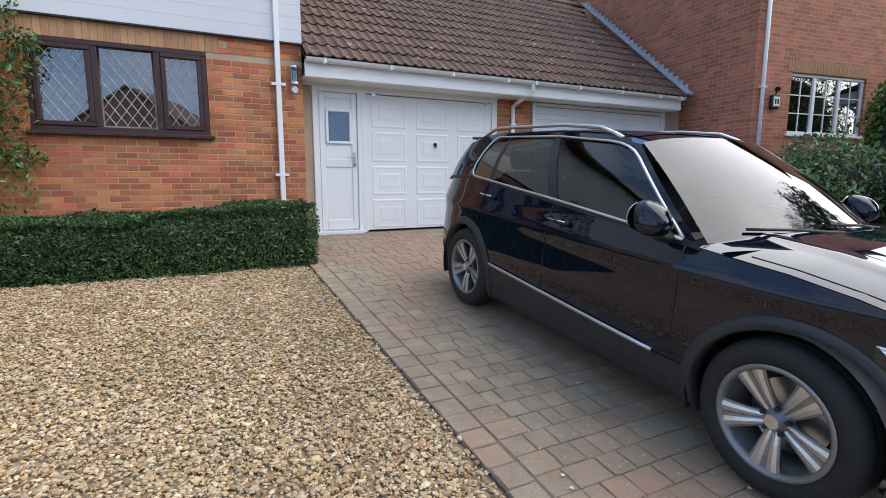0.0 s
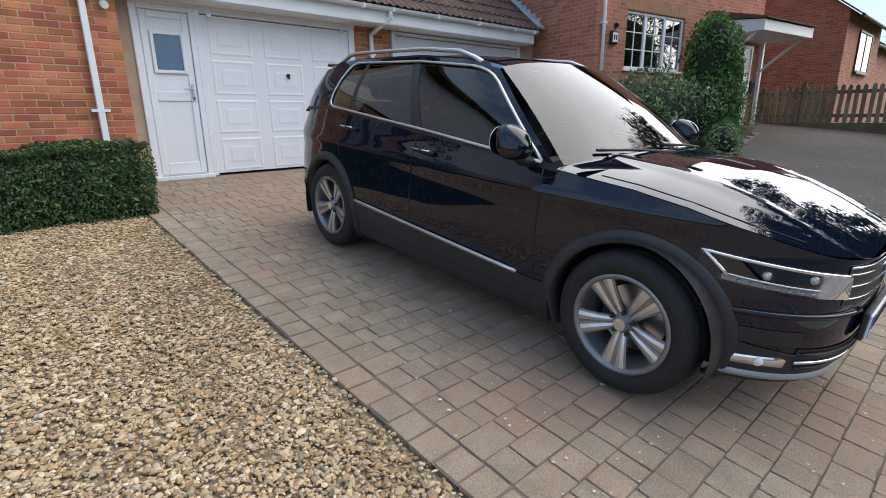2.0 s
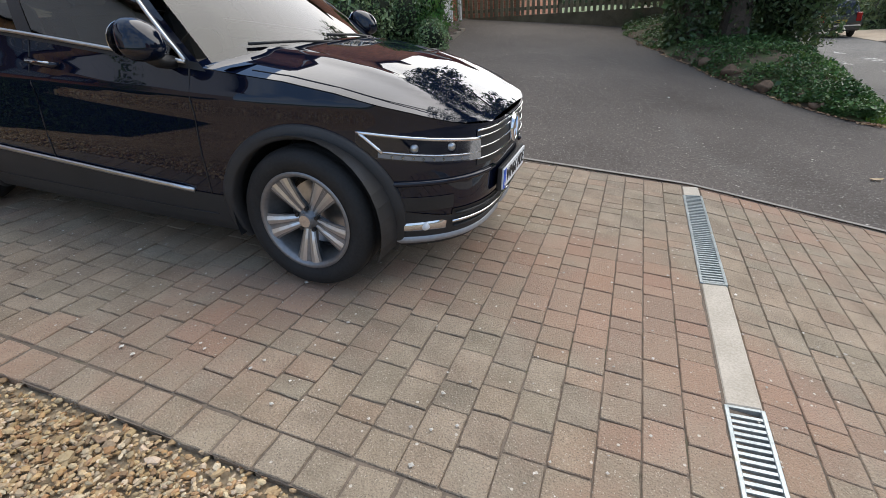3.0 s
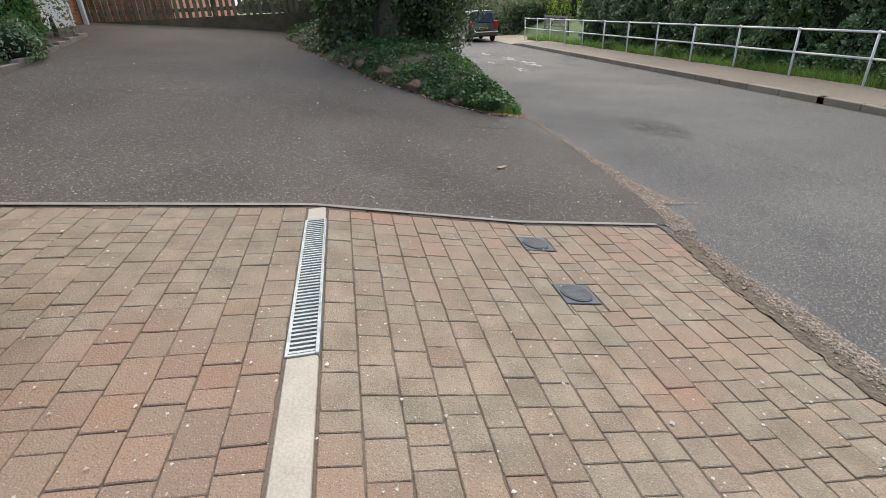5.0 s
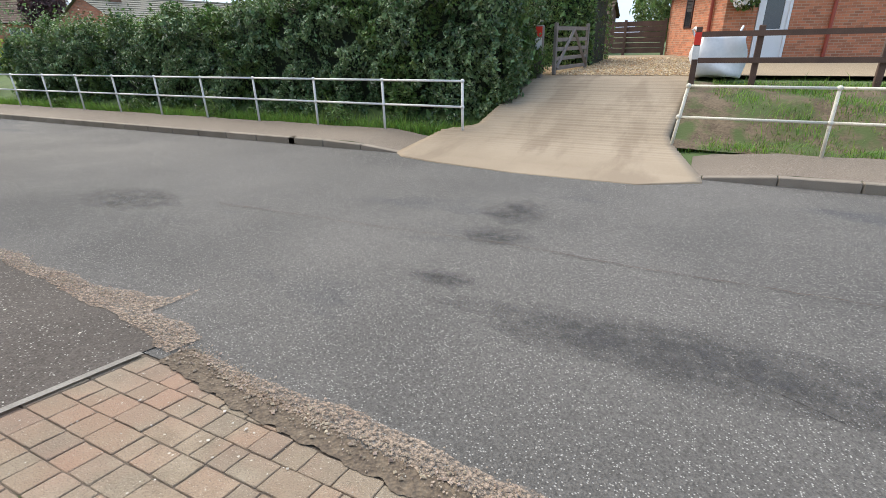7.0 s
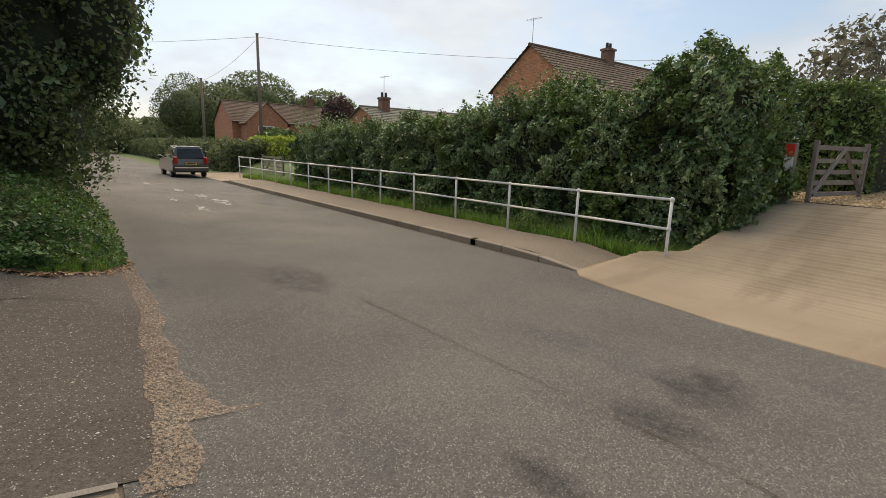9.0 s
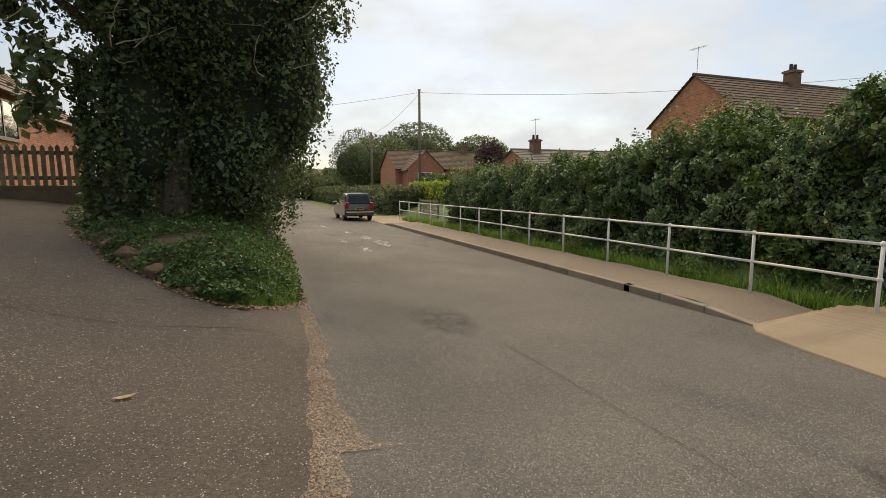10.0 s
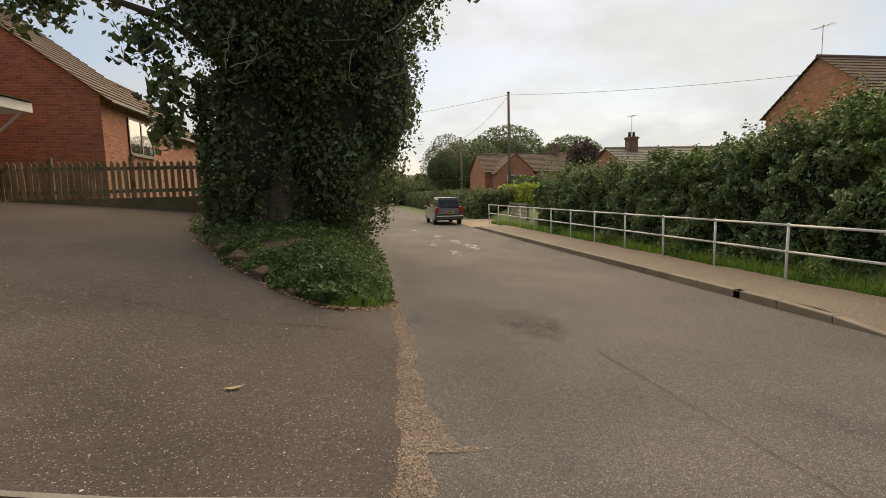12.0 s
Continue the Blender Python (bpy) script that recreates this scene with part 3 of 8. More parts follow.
def lie(x, y):
    """Height of the land: it falls from the houses to the road and rises eastwards off the road."""
    x, y = np.asarray(x, dtype=float), np.asarray(y, dtype=float)
    rise = 0.063 * np.clip(x - 5.0, 0, 11)
    return np.interp(y, SLOPE_Y, SLOPE_Z) + rise * np.clip((y + 4.1) / 0.9, 0, 1)


def at_ground(x, y):
    return float(lie(x, y))


def spread(a, b, step):
    return np.linspace(a, b, max(2, int(round((b - a) / step)) + 1))


def leaf_cloud(P, N, size, rng, tilt=0.8, narrow=0.45, spread_size=0.35):
    """Quads for leaves at points P that face roughly along N."""
    n = len(P)
    N = N + rng.normal(0, tilt, (n, 3))
    N /= np.linalg.norm(N, axis=1, keepdims=True) + 1e-9
    T = np.cross(N, rng.normal(0, 1, (n, 3)))
    T /= np.linalg.norm(T, axis=1, keepdims=True) + 1e-9
    B = np.cross(N, T)
    s = size * np.exp(rng.normal(0, spread_size, (n, 1)))
    V = np.stack([P - T * s, P + B * s * narrow + N * s * 0.18, P + T * s, P - B * s * narrow + N * s * 0.18], 1).reshape(-1, 3)
    return V, np.arange(4 * n).reshape(n, 4)


def lumpy(P, amount, scale):
    """Smooth pseudo-random bumps for point arrays."""
    a = np.sin(P[:, 0] * scale + 1.3) * np.sin(P[:, 1] * scale * 1.13 + 0.7) + np.sin(P[:, 2] * scale * 1.31 + 2.1) * np.sin(P[:, 0] * scale * 2.3 + P[:, 1] * scale * 1.9)
    b = np.sin(P[:, 0] * scale * 3.7 + 0.4) * np.sin(P[:, 2] * scale * 3.1 + P[:, 1] * scale * 3.3)
    return amount * (0.6 * a + 0.4 * b)


# ---- land, road, pavement ----
def south(x, y):
    """The far side of the road: pavement, a ditch before the hedge, then rising yards."""
    ditch = np.interp(y, (-60, -20, -15, -13.2, -12.3, -11.7, -11.2), (0.35, 0.15, 0.0, -0.45, -1.05, -0.92, -0.9))
    bank = np.interp(y, (-60, -20, -14.2, -12.9, -11.9, -11.2), (0.35, 0.15, 0.0, -0.2, -0.78, -0.9))
    k = np.clip((np.asarray(x, dtype=float) - 1.9) / 0.5, 0, 1)
    return ditch * k + bank * (1 - k)


def land(x, y):
    return np.where(np.asarray(y) < -11.2, south(x, y), np.where(np.asarray(y) < -9.9, -0.95, lie(x, y)))


far = [500, 320, 200, 130, 90, 65]
gx = np.concatenate([[-v for v in far], spread(-50, 50, 0.8), far[::-1]])
gy = np.concatenate([[-v for v in far], spread(-50, 50, 0.5), far[::-1]])
V, F = grid(gx, gy, lambda X, Y: land(X, Y) - 0.07)
tagged(sheet("ground", V, F, "grass", smooth=True), "rough grass and soil under everything", "ground", kind="structure")


def edge_wave(x, seed=0.0):
    return 0.05 * np.sin(x * 2.1 + seed) + 0.03 * np.sin(x * 5.3 + seed * 2) + 0.018 * np.sin(x * 13.0 + seed)


def strip(name, xs, y_lo, y_hi, lift, material, label, category, rows=10, base=None, ragged=0.0):
    """A long sheet between two wavy edges that lies on the land."""
    t = np.linspace(0, 1, rows)
    X = np.repeat(xs[:, None], rows, 1)
    jag = np.random.default_rng(len(xs)).normal(0, 1, (2, len(xs))) * ragged
    jag += np.roll(jag, 1, 1) + np.roll(jag, 2, 1)
    Y = (y_lo(xs) + jag[0])[:, None] * (1 - t) + (y_hi(xs) + jag[1])[:, None] * t
    Z = (base or lie)(X, Y) + lift
    i = np.arange(X.size).reshape(X.shape)
    F = np.stack([i[:-1, :-1], i[1:, :-1], i[1:, 1:], i[:-1, 1:]], -1).reshape(-1, 4)
    ob = sheet(name, np.stack([X, Y, Z], -1).reshape(-1, 3), F, material, smooth=True)
    return tagged(ob, label, category, kind="structure")


def paving_edge(x):
    """Where the paving stops short of the gutter channel."""
    return np.interp(x, (-1.0, 2.4, 3.3, 4.0, 4.65), (-3.19, -3.21, -3.26, -3.32, -3.43))


def tarmac_edge(x):
    return np.interp(x, (4.7, 5.1, 5.6, 6.4, 8.0, 9.5, 12.0, 16.6), (-3.50, -3.60, -3.69, -3.755, -3.87, -3.90, -3.98, -4.05))


def grit_edge(x):
    """The road side of the sandy strip, with the worn spur that reaches into the road."""
    return np.interp(x, (4.75, 5.0, 5.40, 5.47, 5.50, 5.54, 5.70, 6.2, 7.2, 8.0, 9.8, 15.0), (-3.72, -3.80, -3.86, -4.20, -4.33, -4.10, -4.00, -3.95, -3.96, -4.07, -4.17, -4.28)) + 0.03 * np.sin(np.asarray(x) * 7.3)


road_x = np.concatenate([spread(-80, -2, 3), spread(-1.5, 40, 0.3), spread(42, 260, 4)])
strip("road", road_x, lambda x: np.full_like(x, -9.86), lambda x: np.where((x > -1.0) & (x < 4.72), paving_edge(x) - 0.02, -3.44), 0.0, "road",
      "worn grey asphalt road with dusty edges", "road", 24)
strip("tarmac_forecourt", spread(4.885, 16.6, 0.2), lambda x: tarmac_edge(x) - 0.03 + edge_wave(x) * 0.3, lambda x: np.full_like(x, 6.6), 0.008, "tarmac",
      "old dark tarmac forecourt strewn with pale chippings", "forecourt", 40)
strip("road_edge_grit", spread(4.75, 15, 0.025), grit_edge, lambda x: tarmac_edge(x) + 0.03 + edge_wave(x, 1) * 0.35, 0.014, "dust",
      "gritty sandy strip along the worn road edge", "grit", 8, None, 0.005)
strip("channel_grit", spread(-1.0, 4.72, 0.02), lambda x: paving_edge(x) - 0.15 + edge_wave(x, 2) * 0.25, lambda x: paving_edge(x) + 0.012, 0.006, "channel",
      "dark dirt in the gutter channel between paving and road", "grit", 5, None, 0.006)
strip("channel_dust", spread(-1.0, 4.9, 0.02), lambda x: paving_edge(x) - 0.29 + np.clip(x - 3.4, 0, 1.3) * 0.1 + edge_wave(x, 3) * 0.4, lambda x: paving_edge(x) - 0.13 + edge_wave(x, 6) * 0.25, 0.009, "dust",
      "pale dusty band along the road channel", "grit", 5, None, 0.004)
strip("edging_strip", spread(4.846, 4.892, 0.046), lambda x: np.full_like(x, -3.42), lambda x: np.full_like(x, 7.44), 0.016, "edging",
      "thin pale concrete edging between paving and tarmac", "edging", 80)
strip("drive_base", spread(1.2, 4.93, 0.3), lambda x: paving_edge(x) - 0.03, lambda x: np.full_like(x, 7.5), -0.007, "joint",
      "sandy bedding seen in the joints of the paving", "driveway", 60)
strip("gravel_bed", spread(-7, 1.205, 0.3), lambda x: np.full_like(x, -3.3), lambda x: np.full_like(x, 7.3), -0.035, "gravel_bed",
      "bed of golden gravel beside the drive", "gravel", 60)

# pavement, kerbs, apron and bank on the far side
WEST_PAVE = (-30, 2.15)
EAST_PAVE = (7.0, 28.8)


def pavement(name, x0, x1, drop0, drop1):
    xs = spread(x0, x1, 0.15 if x1 - x0 < 40 else 0.4)
    def top(X, Y):
        d = np.clip((X - x0) / 1.2, 0, 1) if drop0 else np.ones_like(X)
        e = np.clip((x1 - X) / 1.2, 0, 1) if drop1 else np.ones_like(X)
        return -0.985 + 0.115 * d * e + 0.015 * (-(Y + 9.98) / 1.3)
    strip(name, xs, lambda x: np.full_like(x, -11.42) + edge_wave(x) * 0.8, lambda x: np.full_like(x, -9.98), 0.0, "path", "sandy-coloured asphalt pavement", "pavement", 6, top)
    x = x0
    kerbs = new(name.replace("pavement", "kerb_line"))
    tagged(kerbs, "line of worn concrete kerb stones along the pavement", "kerb", kind="structure")
    while x < x1 - 0.02:
        e = min(x + 0.914, x1)
        zs = [float(top(np.array([q]), np.array([-9.98]))[0]) for q in (x, e)]
        b = bmesh.new()
        box(b, x + 0.006, -9.985, -1.2, e - 0.006, -9.855, 0, 0.012)
        for v in b.verts:
            if v.co.z > -0.5:
                v.co.z += zs[0] + (zs[1] - zs[0]) * (v.co.x - x) / (e - x) + 0.004
        if abs((x + e) / 2 - 9.75) > 0.46:
            part("kerb_stone", b, "kerb", kerbs)
        else:
            for v in b.verts:
                v.co.x = min(v.co.x, 9.58) if v.co.x < (x + e) / 2 else max(v.co.x, 9.9) if e > 9.95 else min(v.co.x, 9.58)
            part("kerb_stone", b, "kerb", kerbs)
        x = e
    return top


pavement("pavement_east", *EAST_PAVE, True, True)
pavement("pavement_west", *WEST_PAVE, False, True)


def apron_height(X, Y):
    return np.interp(Y, (-15.4, -14.6, -13, -11.3, -9.86, -9.1), (0.03, -0.02, -0.38, -0.80, -0.975, -0.972)) + 0 * X


def apron(name, x_of, label):
    ys = spread(-15.4, -9.16, 0.02)
    t = np.concatenate([[0], np.linspace(0, 1, 30), [1]])
    lo, hi = x_of(ys)
    X = lo[:, None] * (1 - t) + hi[:, None] * t
    Y = np.repeat(ys[:, None], 32, 1)
    Z = apron_height(X, Y) + (0.008 * np.sin(Y * 52.0 + 0.8 * np.sin(X * 1.3)) + 0.005 * np.sin(Y * 23.0)) * np.clip((-10.2 - Y), 0, 1)
    Z[:, 0] -= 0.3
    Z[:, -1] -= 0.3
    Z[-1] -= 0.05
    i = np.arange(X.size).reshape(X.shape)
    F = np.stack([i[:-1, :-1], i[:-1, 1:], i[1:, 1:], i[1:, :-1]], -1).reshape(-1, 4)
    tagged(sheet(name, np.stack([X, Y, Z], -1).reshape(-1, 3), F, "concrete", smooth=True), label, "driveway", kind="structure")


apron("concrete_driveway", lambda y: (np.interp(y, (-15.4, -11.7, -11.2, -9.87, -9.62, -9.16), (2.3, 2.6, 2.45, 2.0, 1.98, 2.8)), np.interp(y, (-15.4, -11.7, -11.35, -10.4, -9.87, -9.6, -9.42, -9.16), (6.0, 6.25, 6.9, 7.03, 7.1, 6.85, 6.2, 4.5))),
      "ribbed pale concrete driveway rising from the road")
strip("gravel_yard", spread(-6, 9, 0.4), lambda x: np.full_like(x, -24.0), lambda x: np.full_like(x, -15.3), 0.01, "gravel_bed", "gravel yard beside the brick house", "yard", 20, lambda X, Y: south(X, Y) + 0.02)
strip("entrance_far", spread(28.7, 36, 0.4), lambda x: np.full_like(x, -14.5), lambda x: np.full_like(x, -9.86), 0.0, "concrete", "pale concrete field entrance", "driveway", 10, lambda X, Y: -0.985 + 0.02 * (-(Y + 9.86)))


# ---- walls with bricks ----
def brick_mesh(name, w, d, h, bev=0.004):
    bm = bmesh.new()
    box(bm, -w / 2, 0, -h / 2, w / 2, d, h / 2)
    front = [e for e in bm.edges if all(v.co.y < d / 2 for v in e.verts)]
    bmesh.ops.bevel(bm, geom=front, offset=bev, segments=1, affect="EDGES")
    me = bpy.data.meshes.new(name)
    bm.to_mesh(me)
    bm.free()
    return me


def piece(name, me, parent, m):
    ob = new(name, me)
    ob.parent = parent
    ob.matrix_local = m
    return ob


def joined(name, spots, w, d, h, material, parent, seed=1):
    """Many boxes in one mesh: spots of (x, y, z, width)."""
    rng = np.random.default_rng(seed)
    unit = np.array([(-.5, 0, -.5), (.5, 0, -.5), (.5, 0, .5), (-.5, 0, .5), (-.5, 1, -.5), (.5, 1, -.5), (.5, 1, .5), (-.5, 1, .5)])
    quads = np.array([(0, 1, 2, 3), (0, 3, 7, 4), (1, 5, 6, 2), (3, 2, 6, 7), (0, 4, 5, 1)])
    S = np.array(spots)
    V = unit[None] * np.stack([S[:, 3], np.full(len(S), d), np.full(len(S), h)], -1)[:, None, :] + S[:, None, :3]
    V[:, :, 1] += rng.uniform(-0.0015, 0.0015, (len(S), 1))
    F = (quads[None] + 8 * np.arange(len(S))[:, None, None]).reshape(-1, 4)
    ob = sheet(name, V.reshape(-1, 3), F, material, parent)
    ob["kind"] = "stuff"
    return ob


def brick_face(wall, x0, x1, z0, z1, y, holes=(), pieces=300, near=None, seed=3):
    """Stretcher-bond bricks proud of a mortar face that looks towards -y. near: the x-span of the single bricks."""
    whole = brick_mesh("brick", 0.213, 0.012, 0.064)
    whole.materials.append(M["brick"])
    rest, count, row, z = [], 0, 0, z0 + 0.0375
    rng = random.Random(seed)
    while z < z1 - 0.03:
        x = x0 - (0.1125 if row % 2 else 0.0)
        while x < x1:
            a, b = max(x + 0.005, x0), min(x + 0.22, x1)
            for hx0, hx1, hz0, hz1 in holes:
                if hz0 - 0.02 < z < hz1 + 0.02 and b > hx0 and a < hx1:
                    if a < hx0:
                        b = hx0
                    elif b > hx1:
                        a = hx1
                    else:
                        b = a
            if b - a > 0.03:
                c = (a + b) / 2
                if b - a > 0.21 and count < pieces and (near is None or near[0] < c < near[1]):
                    piece("brick", whole, wall, Matrix.Translation((c, y - 0.0045 + rng.uniform(-0.0012, 0.0012), z)))
                    count += 1
                else:
                    rest.append((c, y - 0.0045, z, b - a))
            x += 0.225
        z, row = z + 0.075, row + 1
    if rest:
        joined("bricks", rest, 0.2, 0.012, 0.064, "brick_rest", wall, seed)


HOUSE_Y, GARAGE_Y = 7.30, 7.49
WIN = (-1.53, 0.31, 1.93, 2.972)


def own_house():
    bm = bmesh.new()
    y1 = HOUSE_Y + 0.28
    for s in ((-7, HOUSE_Y, 0.2, WIN[0], y1, 3.25), (WIN[1], HOUSE_Y, 0.2, 1.5, y1, 3.25), (WIN[0], HOUSE_Y, 0.2, WIN[1], y1, WIN[2]), (WIN[0], HOUSE_Y, WIN[3], WIN[1], y1, 3.25),
              (1.22, y1, 0.2, 1.5, 14, 6.2), (-7, y1, 0.2, -6.7, 14, 6.2), (-7, 13.7, 0.2, 1.5, 14, 6.2)):
        box(bm, *s)
    wall = tagged(part("wall_south", bm, "mortar"), "orange-red brick wall of the house in stretcher bond", "wall", kind="structure")
    # room dimness is in the wall colour
    tagged(part("inner_wall", boxes((-6.7, 11.0, 0.6, 1.22, 11.1, 3.2), (-6.7, HOUSE_Y + 0.3, 0.55, 1.22, 13.7, 0.6)), "room_shade_colour"), "room wall coloured near-black for the dimness behind the window", "wall", kind="structure")
    tagged(part("ceiling", boxes((-6.7, HOUSE_Y + 0.3, 3.2, 1.22, 13.7, 3.3)), "clad"), "plain ceiling of the room", "ceiling", kind="structure")
    brick_face(wall, -1.98, 1.5, 0.5, 2.96, HOUSE_Y, [WIN], 300, (-0.75, 1.5))
    # soldier course under the cladding
    sol = brick_mesh("soldier_brick", 0.065, 0.012, 0.213)
    sol.materials.append(M["soldier"])
    x = -1.95
    while x < 0.45:
        piece("brick", sol, wall, Matrix.Translation((x + 0.0375, HOUSE_Y - 0.008, 3.075)))
        x += 0.075
    rest, z = [], 2.975 + 0.0375
    for r in range(3):
        x = 0.45 + (0.1125 if r % 2 else 0)
        while x < 1.45:
            rest.append((min(x + 0.1125, 1.39), HOUSE_Y - 0.008, z, 0.213))
            x += 0.225
        z += 0.075
    joined("bricks", rest, 0.2, 0.012, 0.064, "brick_rest", wall, 8)
    clad = thing("cladding", Matrix.Identity(4), "pale grey boarded cladding on the upper storey", "cladding")
    clad["kind"] = "structure"
    for i in range(19):
        part("board", boxes((-7, HOUSE_Y - 0.05, 3.2 + 0.16 * i, 1.5, HOUSE_Y + 0.28, 3.358 + 0.16 * i)), "clad", clad)
    part("drip_edge", boxes((-7, HOUSE_Y - 0.06, 3.178, 1.5, HOUSE_Y + 0.02, 3.196)), "black", clad, "dark drip edge")
    tagged(part("roof_house", boxes((-7.3, 6.9, 6.22, 1.9, 14.3, 6.35)), "roof_brown"), "roof of the house", "roof", kind="structure")


def leaded_window():
    x0, x1, z0, z1 = WIN
    w = thing("window_1", pose(x0, HOUSE_Y, z0), "rosewood-brown casement window with diamond leaded panes", "window")
    w["kind"] = "structure"
    W, Hh = x1 - x0, z1 - z0
    f = 0.06
    part("window_frame", boxes((0, -0.005, 0, W, 0.07, f, 0.006), (0, -0.005, Hh - f, W, 0.07, Hh, 0.006), (0, -0.003, f, f, 0.07, Hh - f, 0.006), (W - f, -0.003, f, W, 0.07, Hh - f, 0.006),
                               (0.615, -0.003, f, 0.685, 0.07, Hh - f, 0.006), (1.255, -0.003, f, 1.325, 0.07, Hh - f, 0.006)), "brown_pvc", w)
    part("window_sill", boxes((-0.03, -0.09, -0.045, W + 0.05, 0.06, 0.0, 0.008)), "brown_pvc", w)
    spans = [(f, 0.615), (0.685, 1.255), (1.325, W - f)]
    for i, (a, b) in enumerate(spans):
        s = 0.055 if i != 1 else 0.02
        lo, hi = f, Hh - f
        d = -0.018 if i != 1 else 0.0
        if i != 1:
            part("sash", boxes((a, d, lo, b, 0.04, lo + s, 0.008), (a, d, hi - s, b, 0.04, hi, 0.008), (a, d + 0.002, lo + s, a + s, 0.04, hi - s, 0.008), (b - s, d + 0.002, lo + s, b, 0.04, hi - s, 0.008)), "brown_pvc", w)
        a, b, lo, hi = a + s, b - s, lo + s, hi - s
        pane = part("pane", boxes((a, 0.022, lo, b, 0.026, hi)), "pane", w)
        pane.visible_shadow = False
        bm = bmesh.new()
        step, ph, pw = 0.118, hi - lo, b - a
        sl = 1.45
        n = int((pw + ph / sl) / step) + 2
        for k in range(-1, n):
            for sgn in (1, -1):
                u0 = k * step - (0 if sgn > 0 else 0)
                pts = []
                for v in (0, ph):
                    u = (u0 - ph / sl + v / sl) if sgn > 0 else (u0 - v / sl)
                    pts.append([u, v])
                (ua, va), (ub, vb) = pts
                lo_t, hi_t = 0.0, 1.0
                du = ub - ua
                t0, t1 = sorted(((0 - ua) / du, (pw - ua) / du))
                lo_t, hi_t = max(lo_t, t0), min(hi_t, t1)
                if hi_t - lo_t < 0.03:
                    continue
                pa, pb = Vector((a + ua + du * lo_t, 0.019, lo + ph * lo_t)), Vector((a + ua + du * hi_t, 0.019, lo + ph * hi_t))
                tube(bm, pa, pb, 0.0045, sides=4)
        part("leading", bm, "leading", pane, "grey lead lattice")
    part("blind", boxes((0.05, 0.25, 0.02, W - 0.05, 0.262, Hh)), "clad", w)


def pane_door(name, x0, x1, z0, z1, y):
    d = thing(name, pose(x0, y, z0), "white plastic side door with a small square window", "door")
    d["kind"] = "structure"
    W, Hh = x1 - x0, z1 - z0
    f = 0.065
    part("door_frame", boxes((-0.02, -0.03, 0, f, 0.06, Hh, 0.006), (W - f, -0.03, 0, W, 0.06, Hh, 0.006), (f, -0.028, Hh - f, W - f, 0.06, Hh, 0.006)), "white", d)
    part("threshold", boxes((-0.02, -0.1, -0.05, W, 0.05, 0.03, 0.005)), "white", d)
    leaf = part("door_leaf", boxes((f + 0.003, 0.0, 0.035, W - f - 0.003, 0.05, Hh - f - 0.003)), "white", d)
    gx0, gx1, gz0, gz1 = f + 0.14, f + 0.45, 1.36, 1.78
    s = 0.09
    part("rail", boxes((f + 0.01, -0.018, 0.05, f + s, 0.003, Hh - f - 0.01, 0.008), (W - f - s, -0.018, 0.05, W - f - 0.01, 0.003, Hh - f - 0.01, 0.008), (f + s, -0.017, Hh - f - s, W - f - s, 0.003, Hh - f - 0.01, 0.008),
                       (f + s, -0.017, 0.05, W - f - s, 0.003, 0.2, 0.008), (f + s, -0.017, 0.98, W - f - s, 0.003, 1.10, 0.008)), "white", leaf)
    part("window_bead", boxes((gx0 - 0.04, -0.03, gz0 - 0.04, gx0, 0.003, gz1 + 0.04, 0.006), (gx1, -0.03, gz0 - 0.04, gx1 + 0.04, 0.003, gz1 + 0.04, 0.006), (gx0, -0.029, gz1, gx1, 0.003, gz1 + 0.04, 0.006), (gx0, -0.029, gz0 - 0.04, gx1, 0.003, gz0, 0.006)), "white", leaf)
    part("pane", boxes((gx0, -0.012, gz0, gx1, -0.006, gz1)), surf("grey_blue_door_glass", (0.07, 0.12, 0.19), (0.10, 0.16, 0.25), 3, 0.08, coat=0.6), leaf, "grey-blue obscure glass")
    h = part("door_handle", boxes((W - f - 0.075, -0.034, 0.98, W - f - 0.04, -0.016, 1.2, 0.006)), "satin", leaf)
    bm = bmesh.new()
    tube(bm, (W - f - 0.057, -0.02, 1.13), (W - f - 0.057, -0.07, 1.13), 0.009)
    tube(bm, (W - f - 0.05, -0.066, 1.13), (W - f - 0.17, -0.066, 1.135), 0.008)
    part("lever", bm, "satin", h)
    bm = bmesh.new()
    tube(bm, (W - f - 0.057, -0.03, 1.02), (W - f - 0.057, -0.05, 1.02), 0.012)
    part("lock", bm, "black", h)


